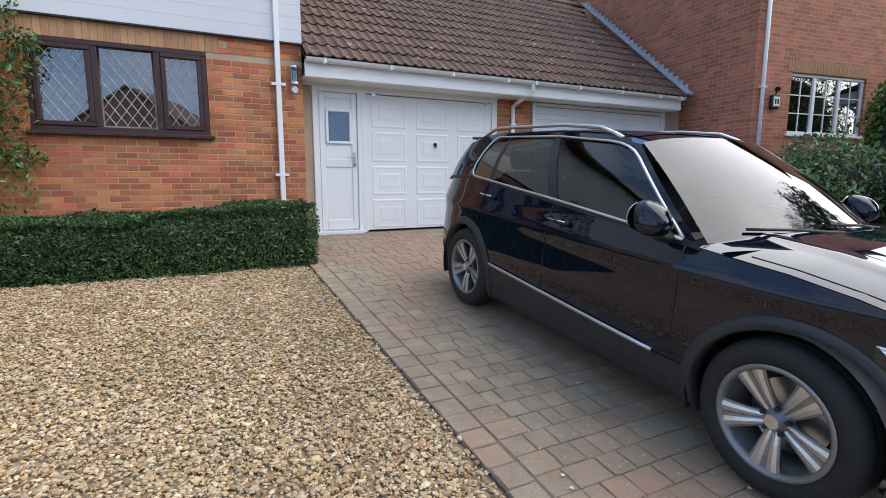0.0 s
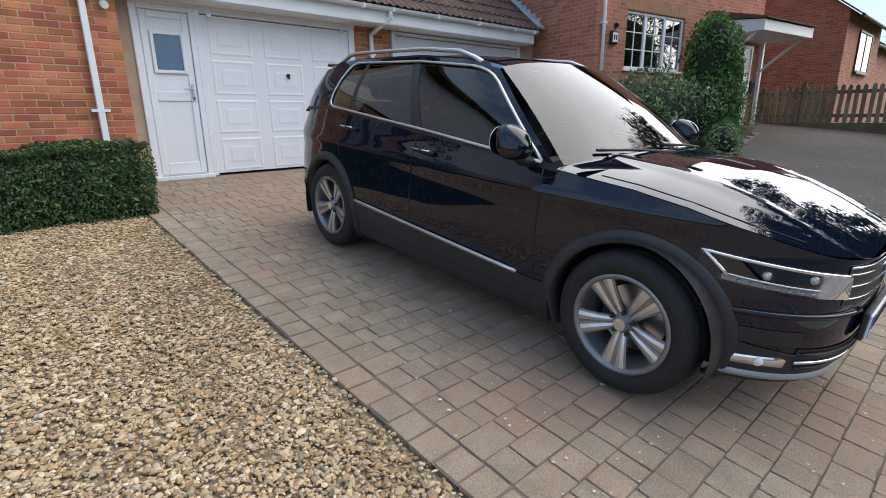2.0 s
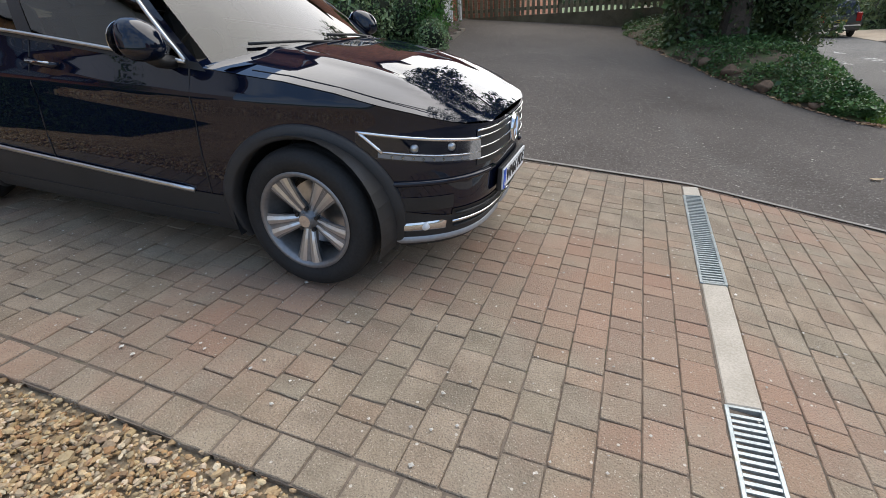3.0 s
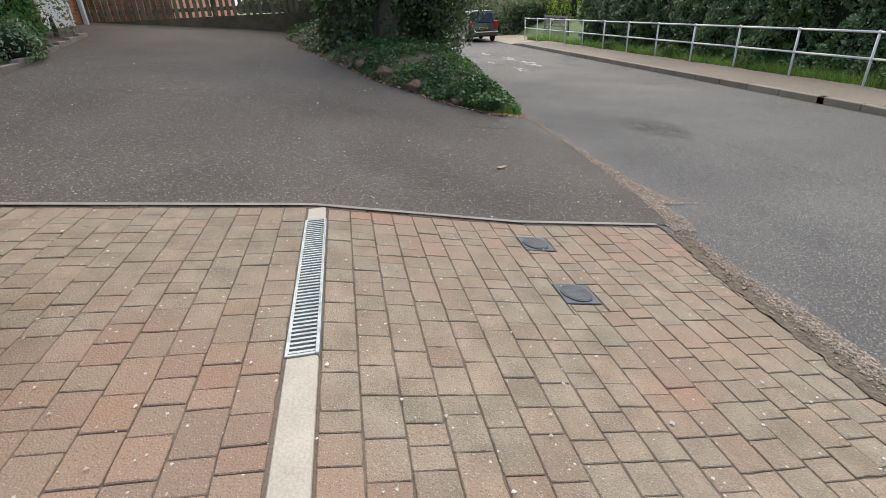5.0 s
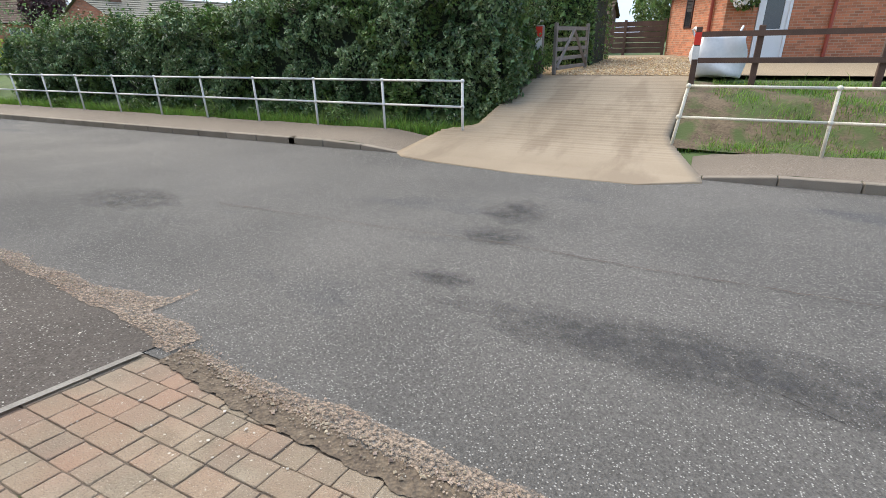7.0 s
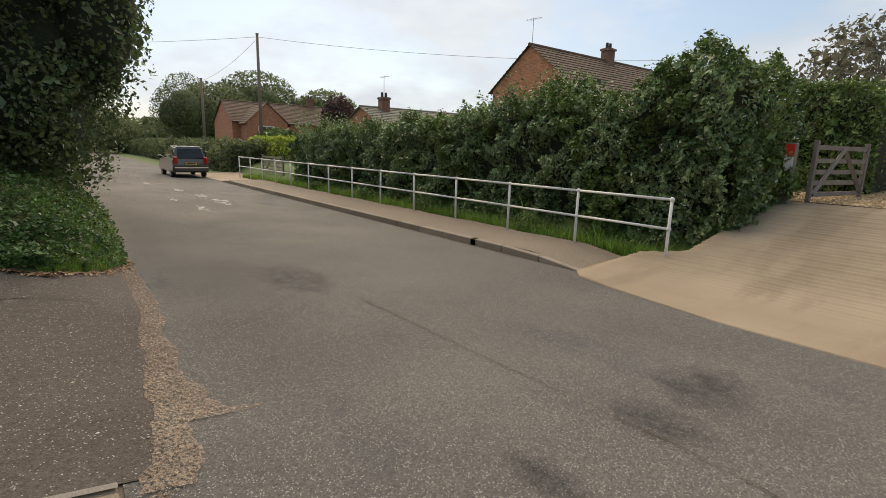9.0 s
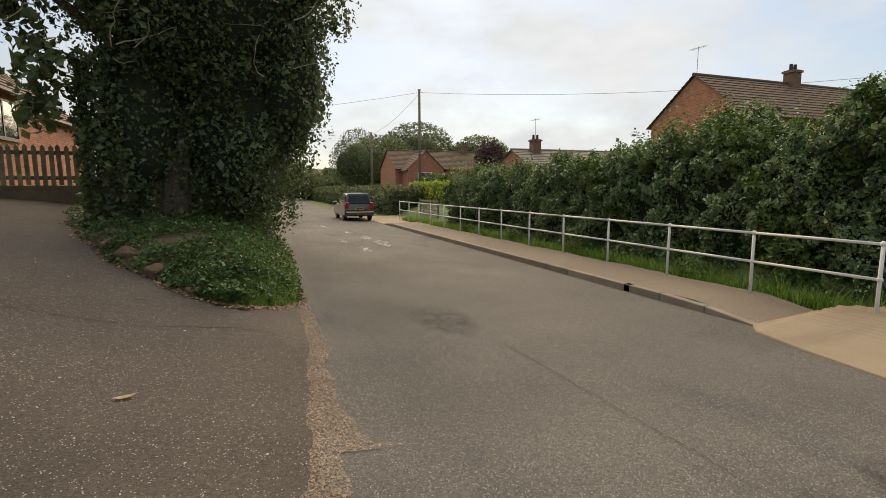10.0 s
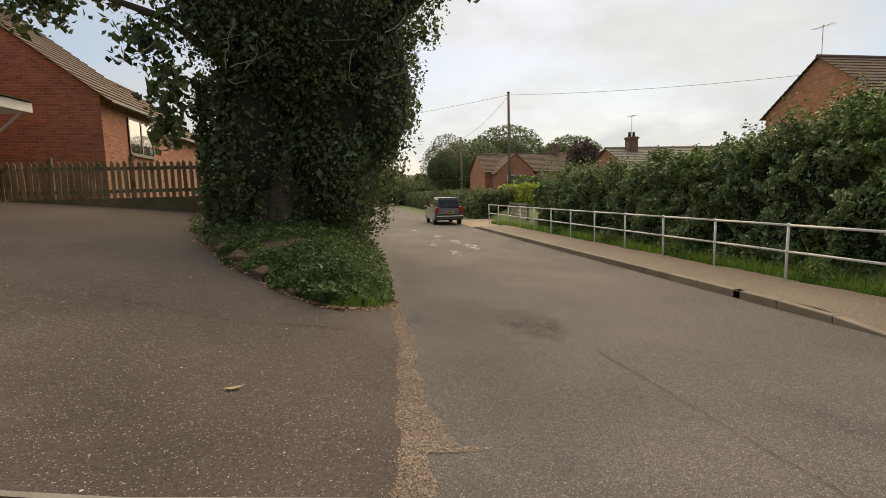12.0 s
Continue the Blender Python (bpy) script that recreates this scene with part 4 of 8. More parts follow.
def garage_door(name, x0, x1, z0, z1, y, label, plain=False):
    d = thing(name, pose(x0, y, z0), label, "garage door")
    d["kind"] = "structure"
    W, Hh = x1 - x0, z1 - z0
    part("door_frame", boxes((-0.075, -0.03, -0.02, 0.0, 0.08, Hh + 0.07, 0.006), (W, -0.03, -0.02, W + 0.1, 0.08, Hh + 0.07, 0.006), (0.0, -0.028, Hh + 0.012, W, 0.08, Hh + 0.07, 0.006)), "white", d)
    leaf = part("door_leaf", boxes((0.006, 0.0, 0.01, W - 0.006, 0.04, Hh)), "white", d)
    # black strip put in as the shade of the gap over the leaf
    part("shadow_gap", boxes((0.0, 0.03, Hh + 0.001, W, 0.05, Hh + 0.011)), "black", d)
    if plain:
        for i in range(int(Hh / 0.1)):
            part("slat", boxes((0.01, -0.008, 0.02 + i * 0.1, W - 0.01, 0.003, 0.112 + i * 0.1, 0.004)), "white", leaf)
        return
    cols, rows = 3, 4
    cw, ch = W / cols, Hh / rows
    for r in range(rows):
        for c in range(cols):
            cx, cz = (c + 0.5) * cw, (r + 0.5) * ch
            bm = bmesh.new()
            a, b = cw * 0.36, ch * 0.40
            # raised and fielded panel: a sunk frame with a raised centre
            rings = [(a + 0.02, b + 0.02, 0.0), (a, b, -0.007), (a - 0.03, b - 0.03, -0.003), (a - 0.09, b - 0.09, -0.003), (a - 0.115, b - 0.115, -0.007)]
            prev = None
            for ra, rb, dy in rings:
                ring = [bm.verts.new((cx + sx * ra, dy, cz + sz * rb)) for sx, sz in ((-1, -1), (1, -1), (1, 1), (-1, 1))]
                if prev:
                    for i in range(4):
                        bm.faces.new((prev[i], prev[(i + 1) % 4], ring[(i + 1) % 4], ring[i]))
                prev = ring
            bm.faces.new(prev)
            part("panel", bm, "white", leaf)
    bm = bmesh.new()
    tube(bm, (W * 0.52, 0.0, Hh * 0.655), (W * 0.52, -0.02, Hh * 0.655), 0.03, sides=14)
    box(bm, W * 0.52 - 0.012, -0.05, Hh * 0.655 - 0.05, W * 0.52 + 0.012, -0.018, Hh * 0.655 + 0.02, 0.005)
    part("door_handle", bm, "black", leaf, "small black garage handle")
    for sx in (0.12, W - 0.12):
        part("top_bracket", boxes((sx - 0.03, -0.03, Hh - 0.02, sx + 0.03, 0.0, Hh + 0.02)), "satin", leaf)


ROOF_SLOPE = math.atan2(2.74, 3.56)


def garage():
    y, x1 = GARAGE_Y, 9.6
    bm = bmesh.new()
    for s in ((1.5, y, 0.3, 1.66, y + 0.2, 3.0), (4.80, y, 0.3, 5.51, y + 0.2, 3.0), (8.92, y, 0.3, x1, y + 0.2, 3.0), (1.5, 13.6, 0.3, x1, 13.8, 3.0), (1.66, y + 0.02, 2.78, 8.92, y + 0.2, 3.0)):
        box(bm, *s)
    wall = tagged(part("wall_garage", bm, "mortar"), "brick piers of the double garage", "wall", kind="structure")
    brick_face(wall, 4.80, 5.51, 0.55, 2.98, y, (), 90)
    tagged(part("garage_floor", boxes((1.5, y + 0.05, 0.45, x1, 13.8, 0.55)), "concrete"), "concrete garage floor", "floor", kind="structure")
    # added near-black board stands for the unlit inside behind the doors
    tagged(part("garage_backing", boxes((1.6, y + 0.25, 0.5, x1, y + 0.3, 3.0)), "room_shade_colour"), "near-black board standing for the unlit garage inside", "wall", kind="structure")
    pane_door("door_1", 1.68, 2.385, 0.575, 2.70, y)
    garage_door("garage_door_1", 2.46, 4.69, 0.585, 2.64, y, "white up-and-over garage door with raised panels")
    garage_door("garage_door_2", 5.62, 8.82, 0.62, 2.66, y, "white slatted roller garage door", True)
    f = thing("fascia", Matrix.Identity(4), "white plastic fascia and soffit under the garage eaves", "fascia")
    f["kind"] = "structure"
    part("soffit", boxes((1.5, 7.12, 2.74, 8.92, y - 0.0, 2.77)), "white", f)
    part("fascia_board", boxes((1.5, 7.10, 2.75, 8.92, 7.125, 2.95, 0.004)), "white", f)
    part("head_board", boxes((1.52, y - 0.045, 2.70, 4.79, y - 0.004, 2.78)), "white", f)
    g = thing("gutter", Matrix.Identity(4), "white half-round gutter along the garage eaves", "gutter")
    bm = bmesh.new()
    n, r = 10, 0.057
    prof = [(7.045 - r * math.cos(math.pi * i / n), 2.985 - r * math.sin(math.pi * i / n)) for i in range(n + 1)]
    prof += [(7.045 + (r - 0.008) * math.cos(math.pi * i / n), 2.985 - (r - 0.008) * math.sin(math.pi * i / n)) for i in range(n + 1)]
    prism(bm, prof, 0, 1.5, 8.92)
    part("trough", bm, "white", g, smooth=False)
    for bx in (1.75, 2.7, 3.7, 4.7, 5.25, 6.2, 7.2, 8.2, 8.8):
        part("bracket", boxes((bx - 0.025, 6.98, 2.915, bx + 0.025, 7.105, 2.995, 0.01)), "white", g)
    p = thing("downpipe", pose(5.22, 0, 0), "white swan-neck downpipe on the brick pier", "downpipe")
    bm = bmesh.new()
    for a, b in (((0, 7.045, 2.94), (0, 7.045, 2.84)), ((0, 7.045, 2.84), (-0.12, y - 0.05, 2.62)), ((-0.12, y - 0.05, 2.62), (-0.12, y - 0.05, 0.6))):
        tube(bm, a, b, 0.034, sides=14)
    bmesh.ops.create_uvsphere(bm, u_segments=12, v_segments=8, radius=0.036, matrix=Matrix.Translation((0, 7.045, 2.84)))
    bmesh.ops.create_uvsphere(bm, u_segments=12, v_segments=8, radius=0.036, matrix=Matrix.Translation((-0.12, y - 0.05, 2.62)))
    part("pipe", bm, "white", p, smooth=True)
    for z in (2.3, 1.2):
        part("pipe_clip", boxes((-0.17, y - 0.09, z, -0.07, y - 0.0, z + 0.03)), "white", p)
    # roof
    roof = thing("roof_garage", pose(1.5, 7.0, 3.0, math.degrees(ROOF_SLOPE)), "brown concrete-tiled garage roof with pale lichen spots", "roof")
    roof["kind"] = "structure"
    part("roof_deck", boxes((0, 0.05, -0.08, 7.5, 4.75, -0.03)), "black", roof)
    tag_tiles(roof, 7.3, 4.6)
    part("ridge", boxes((0, 4.55, -0.02, 8.0, 4.8, 0.05, 0.02)), "tile", roof)
    tagged(part("roof_garage_back", boxes((1.5, 10.75, 3.0, 9.6, 10.85, 5.75), (1.5, 10.85, 2.95, 9.6, 14.2, 3.05)), "roof_brown"), "plain far slope of the garage roof", "roof", kind="structure")


def tag_tiles(roof, width, length):
    tw, gauge, n = 0.30, 0.345, 14
    bm = bmesh.new()
    rows = []
    for v, lift in ((0.0, 0.026), (gauge + 0.06, 0.0)):
        top = []
        for i in range(n + 1):
            u = i / n
            wave = 0.028 * max(0.0, math.sin(2 * math.pi * (u * 2) - 0.6)) ** 0.8
            top.append(bm.verts.new((u * tw, v, lift + wave)))
        rows.append(top)
    skirt = [bm.verts.new((v.co.x, v.co.y + 0.004, v.co.z - 0.024)) for v in rows[0]]
    for i in range(n):
        bm.faces.new((rows[0][i], rows[0][i + 1], rows[1][i + 1], rows[1][i]))
        bm.faces.new((skirt[i], skirt[i + 1], rows[0][i + 1], rows[0][i]))
    me = bpy.data.meshes.new("tile")
    bm.to_mesh(me)
    bm.free()
    me.materials.append(M["tile"])
    rng = random.Random(5)
    for r in range(int(length / gauge)):
        for c in range(int(width / tw) + 1):
            piece("tile", me, roof, pose(c * tw, r * gauge - 0.03, 0.0 + rng.uniform(-0.002, 0.003), 0, 0, rng.uniform(-0.3, 0.3)))


own_house()
leaded_window()
garage()


# ---- neighbouring house ----
HB = pose(9.14, 5.8, 0, 0, 0, -7.5)


def wall_box(name, specs, material, m, label):
    ob = part(name, boxes(*specs), material)
    ob.matrix_world = m
    return tagged(ob, label, "wall", kind="structure")


def upvc_window(name, m, W, Hh, lights, label, bars=True):
    w = thing(name, m, label, "window")
    w["kind"] = "structure"
    f = 0.055
    spec = [(0, -0.02, 0, W, 0.06, f, 0.006), (0, -0.02, Hh - f, W, 0.06, Hh, 0.006), (0, -0.018, f, f, 0.06, Hh - f, 0.006), (W - f, -0.018, f, W, 0.06, Hh - f, 0.006)]
    for i in range(1, lights):
        spec.append((W * i / lights - 0.04, -0.018, f, W * i / lights + 0.04, 0.06, Hh - f, 0.006))
    part("window_frame", boxes(*spec), "white", w)
    part("window_sill", boxes((-0.05, -0.1, -0.05, W + 0.05, 0.05, 0.0, 0.008)), "white", w)
    for i in range(lights):
        a, b = W * i / lights + 0.05, W * (i + 1) / lights - 0.05
        pane = part("pane", boxes((a, 0.012, f, b, 0.018, Hh - f)), "pane", w)
        pane.visible_shadow = False
        if bars:
            sp = [((a + b) / 2 - 0.009, 0.0, f, (a + b) / 2 + 0.009, 0.012, Hh - f)]
            sp += [(a, 0.001, f + (Hh - 2 * f) * k / 3 - 0.009, b, 0.011, f + (Hh - 2 * f) * k / 3 + 0.009) for k in (1, 2)]
            part("glazing_bar", boxes(*sp), "white", pane)
    part("curtain", boxes((0.05, 0.2, 0.02, W - 0.05, 0.22, Hh - 0.03)), "clad", w)
    return w


def neighbour_house():
    a, b, z0, z1 = 0.92, 2.98, 2.22, 3.33
    wall_box("wall_neighbour", [(0, 0, 0.2, a, 0.3, 6.4), (b, 0, 0.2, 6.5, 0.3, 6.4), (a, 0, 0.2, b, 0.3, z0), (a, 0, z1, b, 0.3, 6.4), (0, 0.3, 0.2, 0.3, 9, 6.4), (6.2, 0.3, 0.2, 6.5, 9, 6.4), (0.3, 8.7, 0.2, 6.2, 9, 6.4)],
             "wall_far", HB, "red brick wall of the neighbouring house")
    wall_box("roof_neighbour", [(-0.3, -0.4, 6.4, 6.8, 9.4, 6.6)], "roof_brown", HB, "roof of the neighbouring house")["category"] = "roof"
    upvc_window("window_2", HB @ pose(a, 0.06, z0), b - a, z1 - z0, 3, "white casement window with glazing bars")
    lin = part("lintel", boxes(*[(a - 0.1 + i * 0.075, -0.006, z1 + 0.01, a - 0.1 + i * 0.075 + 0.066, 0.02, z1 + 0.225) for i in range(30)]), "soldier")
    lin.matrix_world = HB
    tagged(lin, "upright brick course over the window", "lintel", kind="structure")
    p = thing("downpipe", HB @ pose(0.16, -0.05, 0), "white downpipe near the house corner", "downpipe")
    bm = bmesh.new()
    tube(bm, (0, 0, 0.5), (0, 0, 6.3), 0.034, sides=12)
    part("pipe", bm, "white", p, smooth=True)
    for z in (1.4, 3.0, 4.6):
        part("pipe_clip", boxes((-0.05, -0.04, z, 0.05, 0.05, z + 0.03)), "white", p)
    s = thing("house_number_lamp", HB @ pose(0.5, -0.02, 2.78), "small black wall lamp with a white number panel", "wall lamp")
    bm = bmesh.new()
    box(bm, -0.1, -0.05, -0.13, 0.1, 0.02, 0.12, 0.02)
    part("case", bm, "black", s)
    part("number_panel", boxes((-0.075, -0.056, -0.09, 0.075, -0.048, 0.08)), "plate", s)
    part("numeral_bar", boxes((-0.05, -0.06, -0.05, -0.012, -0.054, 0.04), (0.012, -0.06, -0.05, 0.05, -0.054, 0.04)), "black", s)
    bm = bmesh.new()
    tube(bm, (0, -0.02, 0.12), (0, -0.06, 0.24), 0.014)
    tube(bm, (0, -0.06, 0.24), (-0.05, -0.09, 0.2), 0.03, 0.05)
    part("bracket", bm, "black", s)
    # door, sidelight, canopy
    d = thing("door_2", HB @ pose(5.15, -0.01, 0.86), "white front door with an oval glass panel", "door")
    d["kind"] = "structure"
    part("door_frame", boxes((-0.07, -0.03, 0, 0.0, 0.05, 2.1), (0.92, -0.03, 0, 0.99, 0.05, 2.1), (0.0, -0.03, 2.03, 0.92, 0.05, 2.1)), "white", d)
    leaf = part("door_leaf", boxes((0, -0.01, 0.02, 0.92, 0.03, 2.03)), "white", d)
    bm = bmesh.new()
    bmesh.ops.create_cone(bm, cap_ends=True, segments=24, radius1=0.5, radius2=0.5, depth=0.01, matrix=pose(0.46, -0.016, 1.4, 90) @ Matrix.Diagonal((0.42, 0.8, 1, 1)))
    part("pane", bm, "pane", leaf)
    part("lever", boxes((0.82, -0.06, 1.0, 0.87, -0.01, 1.16, 0.008)), "satin", leaf)
    upvc_window("window_3", HB @ pose(4.2, -0.005, 2.2), 0.75, 0.8, 1, "narrow white window beside the front door", False)
    c = thing("door_canopy", HB @ pose(4.1, 0, 3.05), "white porch canopy with a shallow tiled roof on struts", "canopy")
    bm = bmesh.new()
    prism(bm, [(0, 0), (-1.15, 0), (-1.15, 0.22), (0, 0.34)], 0, 0, 2.5)
    part("canopy_box", bm, "white", c)
    bm = bmesh.new()
    prism(bm, [(0, 0.36), (-1.22, 0.235), (-1.22, 0.26), (0, 0.56)], 0, -0.05, 2.55)
    part("canopy_roof", bm, "roof_brown", c)
    for x in (0.1, 2.4):
        bm = bmesh.new()
        tube(bm, (x, -0.02, -0.75), (x, -0.95, 0.0), 0.035, sides=4)
        part("strut", bm, "white", c)
    part("post", boxes((2.38, -0.12, -2.2, 2.46, -0.04, 0.0)), "white", c)
    st = thing("door_step", HB @ pose(5.0, -0.9, 0.6), "brick door step under the porch", "step")
    part("tread", boxes((0, 0, 0, 1.5, 0.9, 0.2, 0.01)), "brick_rest", st)
    # raised bed edging
    bm = bmesh.new()
    for i in range(9):
        t0, t1 = i / 9, (i + 1) / 9
        xa, ya = 7.9 + 5.6 * t0, 3.25 + 0.85 * t0
        xb, yb = 7.9 + 5.6 * t1, 3.25 + 0.85 * t1
        za = (at_ground(xa, ya) + at_ground(xb, yb)) / 2
        box(bm, 0.004, -0.05, -0.1, math.hypot(xb - xa, yb - ya) - 0.004, 0.05, 0.09, 0.01, pose(xa, ya, za, 0, 0, math.degrees(math.atan2(yb - ya, xb - xa))))
    tagged(part("bed_edging", bm, "kerb"), "pale concrete edging of the planting bed", "edging", kind="structure")
    strip("planting_bed", spread(7.4, 13.4, 0.3), lambda x: 3.28 + (x - 7.9) * 0.152, lambda x: 5.85 - (x - 9.35) * 0.13, 0.05, "soil", "bare soil of the planting bed", "flower bed", 6)


neighbour_house()


# ---- picket fence, bungalow beyond ----
def picket_fence():
    f = thing("picket_fence", pose(16.2, 0, 0), "weathered green-brown wooden picket fence with posts", "fence")
    y, k = -2.75, 0
    rng = random.Random(4)
    pk = bmesh.new()
    prism(pk, [(-0.045, 0.06), (0.045, 0.06), (0.045, 0.93), (0.0, 0.99), (-0.045, 0.93)], 0, -0.012, 0.012)
    me = bpy.data.meshes.new("picket")
    bmesh.ops.recalc_face_normals(pk, faces=pk.faces[:])
    pk.to_mesh(me)
    pk.free()
    me.materials.append(surf("picket_timber", (0.17, 0.145, 0.085), (0.33, 0.28, 0.17), 4, 0.85, bump=0.4, bscale=50, rand=0.25, stain=(0.085, 0.10, 0.045), stain_at=0.55))
    while y < 5.6:
        piece("picket", me, f, pose(-0.04, y, 0.98 + rng.uniform(-0.012, 0.012), rng.uniform(-1.5, 1.5)))
        y += 0.155
    for z in (1.17, 1.74):
        part("rail", boxes((-0.028, -2.8, z, 0.012, 5.65, z + 0.085)), "wood_fence", f)
    for py in (-2.75, -0.9, 0.25, 2.1, 3.95, 5.65):
        part("post", boxes((0.0, py - 0.05, 0.75, 0.1, py + 0.05, 2.07, 0.012)), "wood_fence", f)
    part("gravel_board", boxes((-0.05, -2.7, 0.5, -0.02, 5.6, 1.04)), "wood_fence", f)
    b = thing("wheelie_bin", pose(15.6, 5.25, at_ground(15.6, 5.25) + 0.01), "dark wheelie bin standing by the fence", "bin")
    bm = bmesh.new()
    v = box(bm, -0.28, -0.3, 0.05, 0.28, 0.3, 1.0, 0.02)
    for q in v:
        if q.co.z < 0.3:
            q.co.x *= 0.8
            q.co.y *= 0.8
    part("body", bm, "trim", b)
    part("lid", boxes((-0.31, -0.33, 1.0, 0.31, 0.33, 1.07, 0.02)), "black", b)
    for sx in (-0.24, 0.24):
        bm = bmesh.new()
        tube(bm, (sx - 0.03, 0.28, 0.1), (sx + 0.03, 0.28, 0.1), 0.1, sides=16)
        part("wheel", bm, "black", b)


def tiled_slope(bm, x0, x1, u0, z0, u1, z1, axis, step=0.32, lip=0.035):
    """Overlapping courses of a roof slope, from the eave (u0, z0) to the ridge (u1, z1)."""
    n = max(3, int(math.hypot(u1 - u0, z1 - z0) / step))
    du, dz = (u1 - u0) / n, (z1 - z0) / n
    ln = math.hypot(du, dz)
    nu, nz = -dz / ln * (1 if du > 0 else -1), abs(du) / ln
    for i in range(n):
        a = (u0 + du * i, z0 + dz * i)
        b = (u0 + du * (i + 1.05), z0 + dz * (i + 1.05))
        prism(bm, [(a[0], a[1]), (a[0] + nu * lip, a[1] + nz * lip), b], axis, x0, x1)


def gabled_house(name, m, L, D, eave, ridge, wall, roof, label, windows=(), chimneys=(), over=0.3, base=-1.5):
    """A house along local x, gables at its ends; windows: (side, u, z, w, h); side s: -y face, w: -x face, e: +x face."""
    h = thing(name, m, label, "house")
    bm = bmesh.new()
    prism(bm, [(0, base), (D, base), (D, eave), (D / 2, ridge), (0, eave)], 0, 0, L)
    part("wall", bm, wall, h)
    r = bmesh.new()
    k = over * (ridge - eave) / (D / 2)
    tiled_slope(r, -0.15, L + 0.15, -over, eave - k + 0.03, D / 2, ridge + 0.06, 0)
    tiled_slope(r, -0.15, L + 0.15, D + over, eave - k + 0.03, D / 2, ridge + 0.06, 0)
    part("roof", r, roof, h)["kind"] = "stuff"
    rd = bmesh.new()
    tube(rd, (-0.15, D / 2, ridge + 0.07), (L + 0.15, D / 2, ridge + 0.07), 0.1, sides=8)
    part("ridge_tiles", rd, roof, h)
    g = bmesh.new()
    tube(g, (-0.1, -over - 0.03, eave - k), (L + 0.1, -over - 0.03, eave - k), 0.05, sides=8)
    part("gutter", g, "black", h)
    for side, u, z, w, hh in windows:
        mm = pose(u, -0.02, z) if side == "s" else pose(-0.02, D - u, z, 0, 0, -90) if side == "w" else pose(L + 0.02, u, z, 0, 0, 90)
        win = new("window")
        win.parent, win.matrix_local = h, mm
        n = 2 if w > 0.9 else 1
        sp = [(0, -0.03, 0, w, 0.02, 0.06), (0, -0.03, hh - 0.06, w, 0.02, hh), (0, -0.028, 0.06, 0.06, 0.02, hh - 0.06), (w - 0.06, -0.028, 0.06, w, 0.02, hh - 0.06)]
        if n == 2:
            sp.append((w / 2 - 0.04, -0.028, 0.06, w / 2 + 0.04, 0.02, hh - 0.06))
        part("frame", boxes(*sp), "white" if name != "bungalow" else "brown_pvc", win)
        part("pane", boxes((0.06, -0.012, 0.06, w - 0.06, -0.006, hh - 0.06)), surf_pane, win)
        part("sill", boxes((-0.05, -0.09, -0.06, w + 0.05, 0.0, -0.002)), "white" if name != "bungalow" else "brown_pvc", win)
    for cx, cy, cz in chimneys:
        c = part("chimney", boxes((cx - 0.35, cy - 0.3, cz - 1.2, cx + 0.35, cy + 0.3, cz), (cx - 0.42, cy - 0.37, cz - 0.16, cx + 0.42, cy + 0.37, cz - 0.04)), "chimney", h)
        for dx in (-0.17, 0.17):
            bm = bmesh.new()
            tube(bm, (cx + dx, cy, cz), (cx + dx, cy, cz + 0.35), 0.11, 0.09, sides=10)
            part("chimney_pot", bm, "black", c)
    return h


surf_pane = surf("dark_reflecting_pane", (0.015, 0.018, 0.022), (0.03, 0.034, 0.04), 2, 0.06, coat=1.0)
picket_fence()
gabled_house("bungalow", pose(18.7, 3.75, 0), 5.1, 9.4, 4.1, 7.75, "wall_far", "roof_brown", "red brick bungalow with a brown tiled roof", [("s", 1.66, 2.5, 2.0, 1.2), ("w", 3.0, 1.9, 0.9, 1.2)])
gabled_house("bungalow_wing", pose(23.8, 4.3, 0), 8.0, 7.0, 3.9, 6.6, "wall_far", "roof_brown", "lower red brick wing of the bungalow")


# ---- white railings ----
def railing(name, xs, y, base_of, top_h, label, material="white_old", lean=0.0):
    r = thing(name, Matrix.Identity(4), label, "railing")
    rng = random.Random(9)
    tops = []
    for i, x in enumerate(xs):
        z = base_of(x)
        dx, dy = (rng.uniform(-0.02, 0.02), rng.uniform(-0.02, 0.02)) if not (lean and i == 0) else (lean, 0.0)
        bm = bmesh.new()
        tube(bm, (x, y, z - 0.25), (x + dx, y + dy, z + top_h), 0.026, sides=12)
        for hh in (0.52, 1.0):
            q = Vector((x, y, z)).lerp(Vector((x + dx, y + dy, z + top_h)), hh)
            bmesh.ops.create_uvsphere(bm, u_segments=10, v_segments=8, radius=0.042, matrix=Matrix.Translation(q))
        part("post", bm, material, r, smooth=True)
        tops.append((Vector((x, y, z)), Vector((x + dx, y + dy, z + top_h))))
    for hh in (0.52, 1.0):
        for a, b in zip(tops, tops[1:]):
            bm = bmesh.new()
            tube(bm, a[0].lerp(a[1], hh), b[0].lerp(b[1], hh), 0.022, sides=10)
            part("rail", bm, material, r, smooth=True)


railing("pavement_railing", [6.43 + 1.88 * i for i in range(14)], -11.36, lambda x: -0.86, 1.03, "white-painted tubular steel railing along the pavement")
railing("drive_railing", [2.55, 0.4, -1.8, -4.0, -6.2], -11.33, lambda x: -0.88, 1.03, "flaking cream tubular railing before the grass bank", "cream_old", -0.16)


# ---- the parked car ----
def resample(P, step):
    d = np.concatenate([[0], np.cumsum(np.linalg.norm(np.diff(P, axis=0), axis=1))])
    s = np.linspace(0, d[-1], int(d[-1] / step) + 1)
    return s, np.stack([np.interp(s, d, P[:, k]) for k in range(2)], -1)


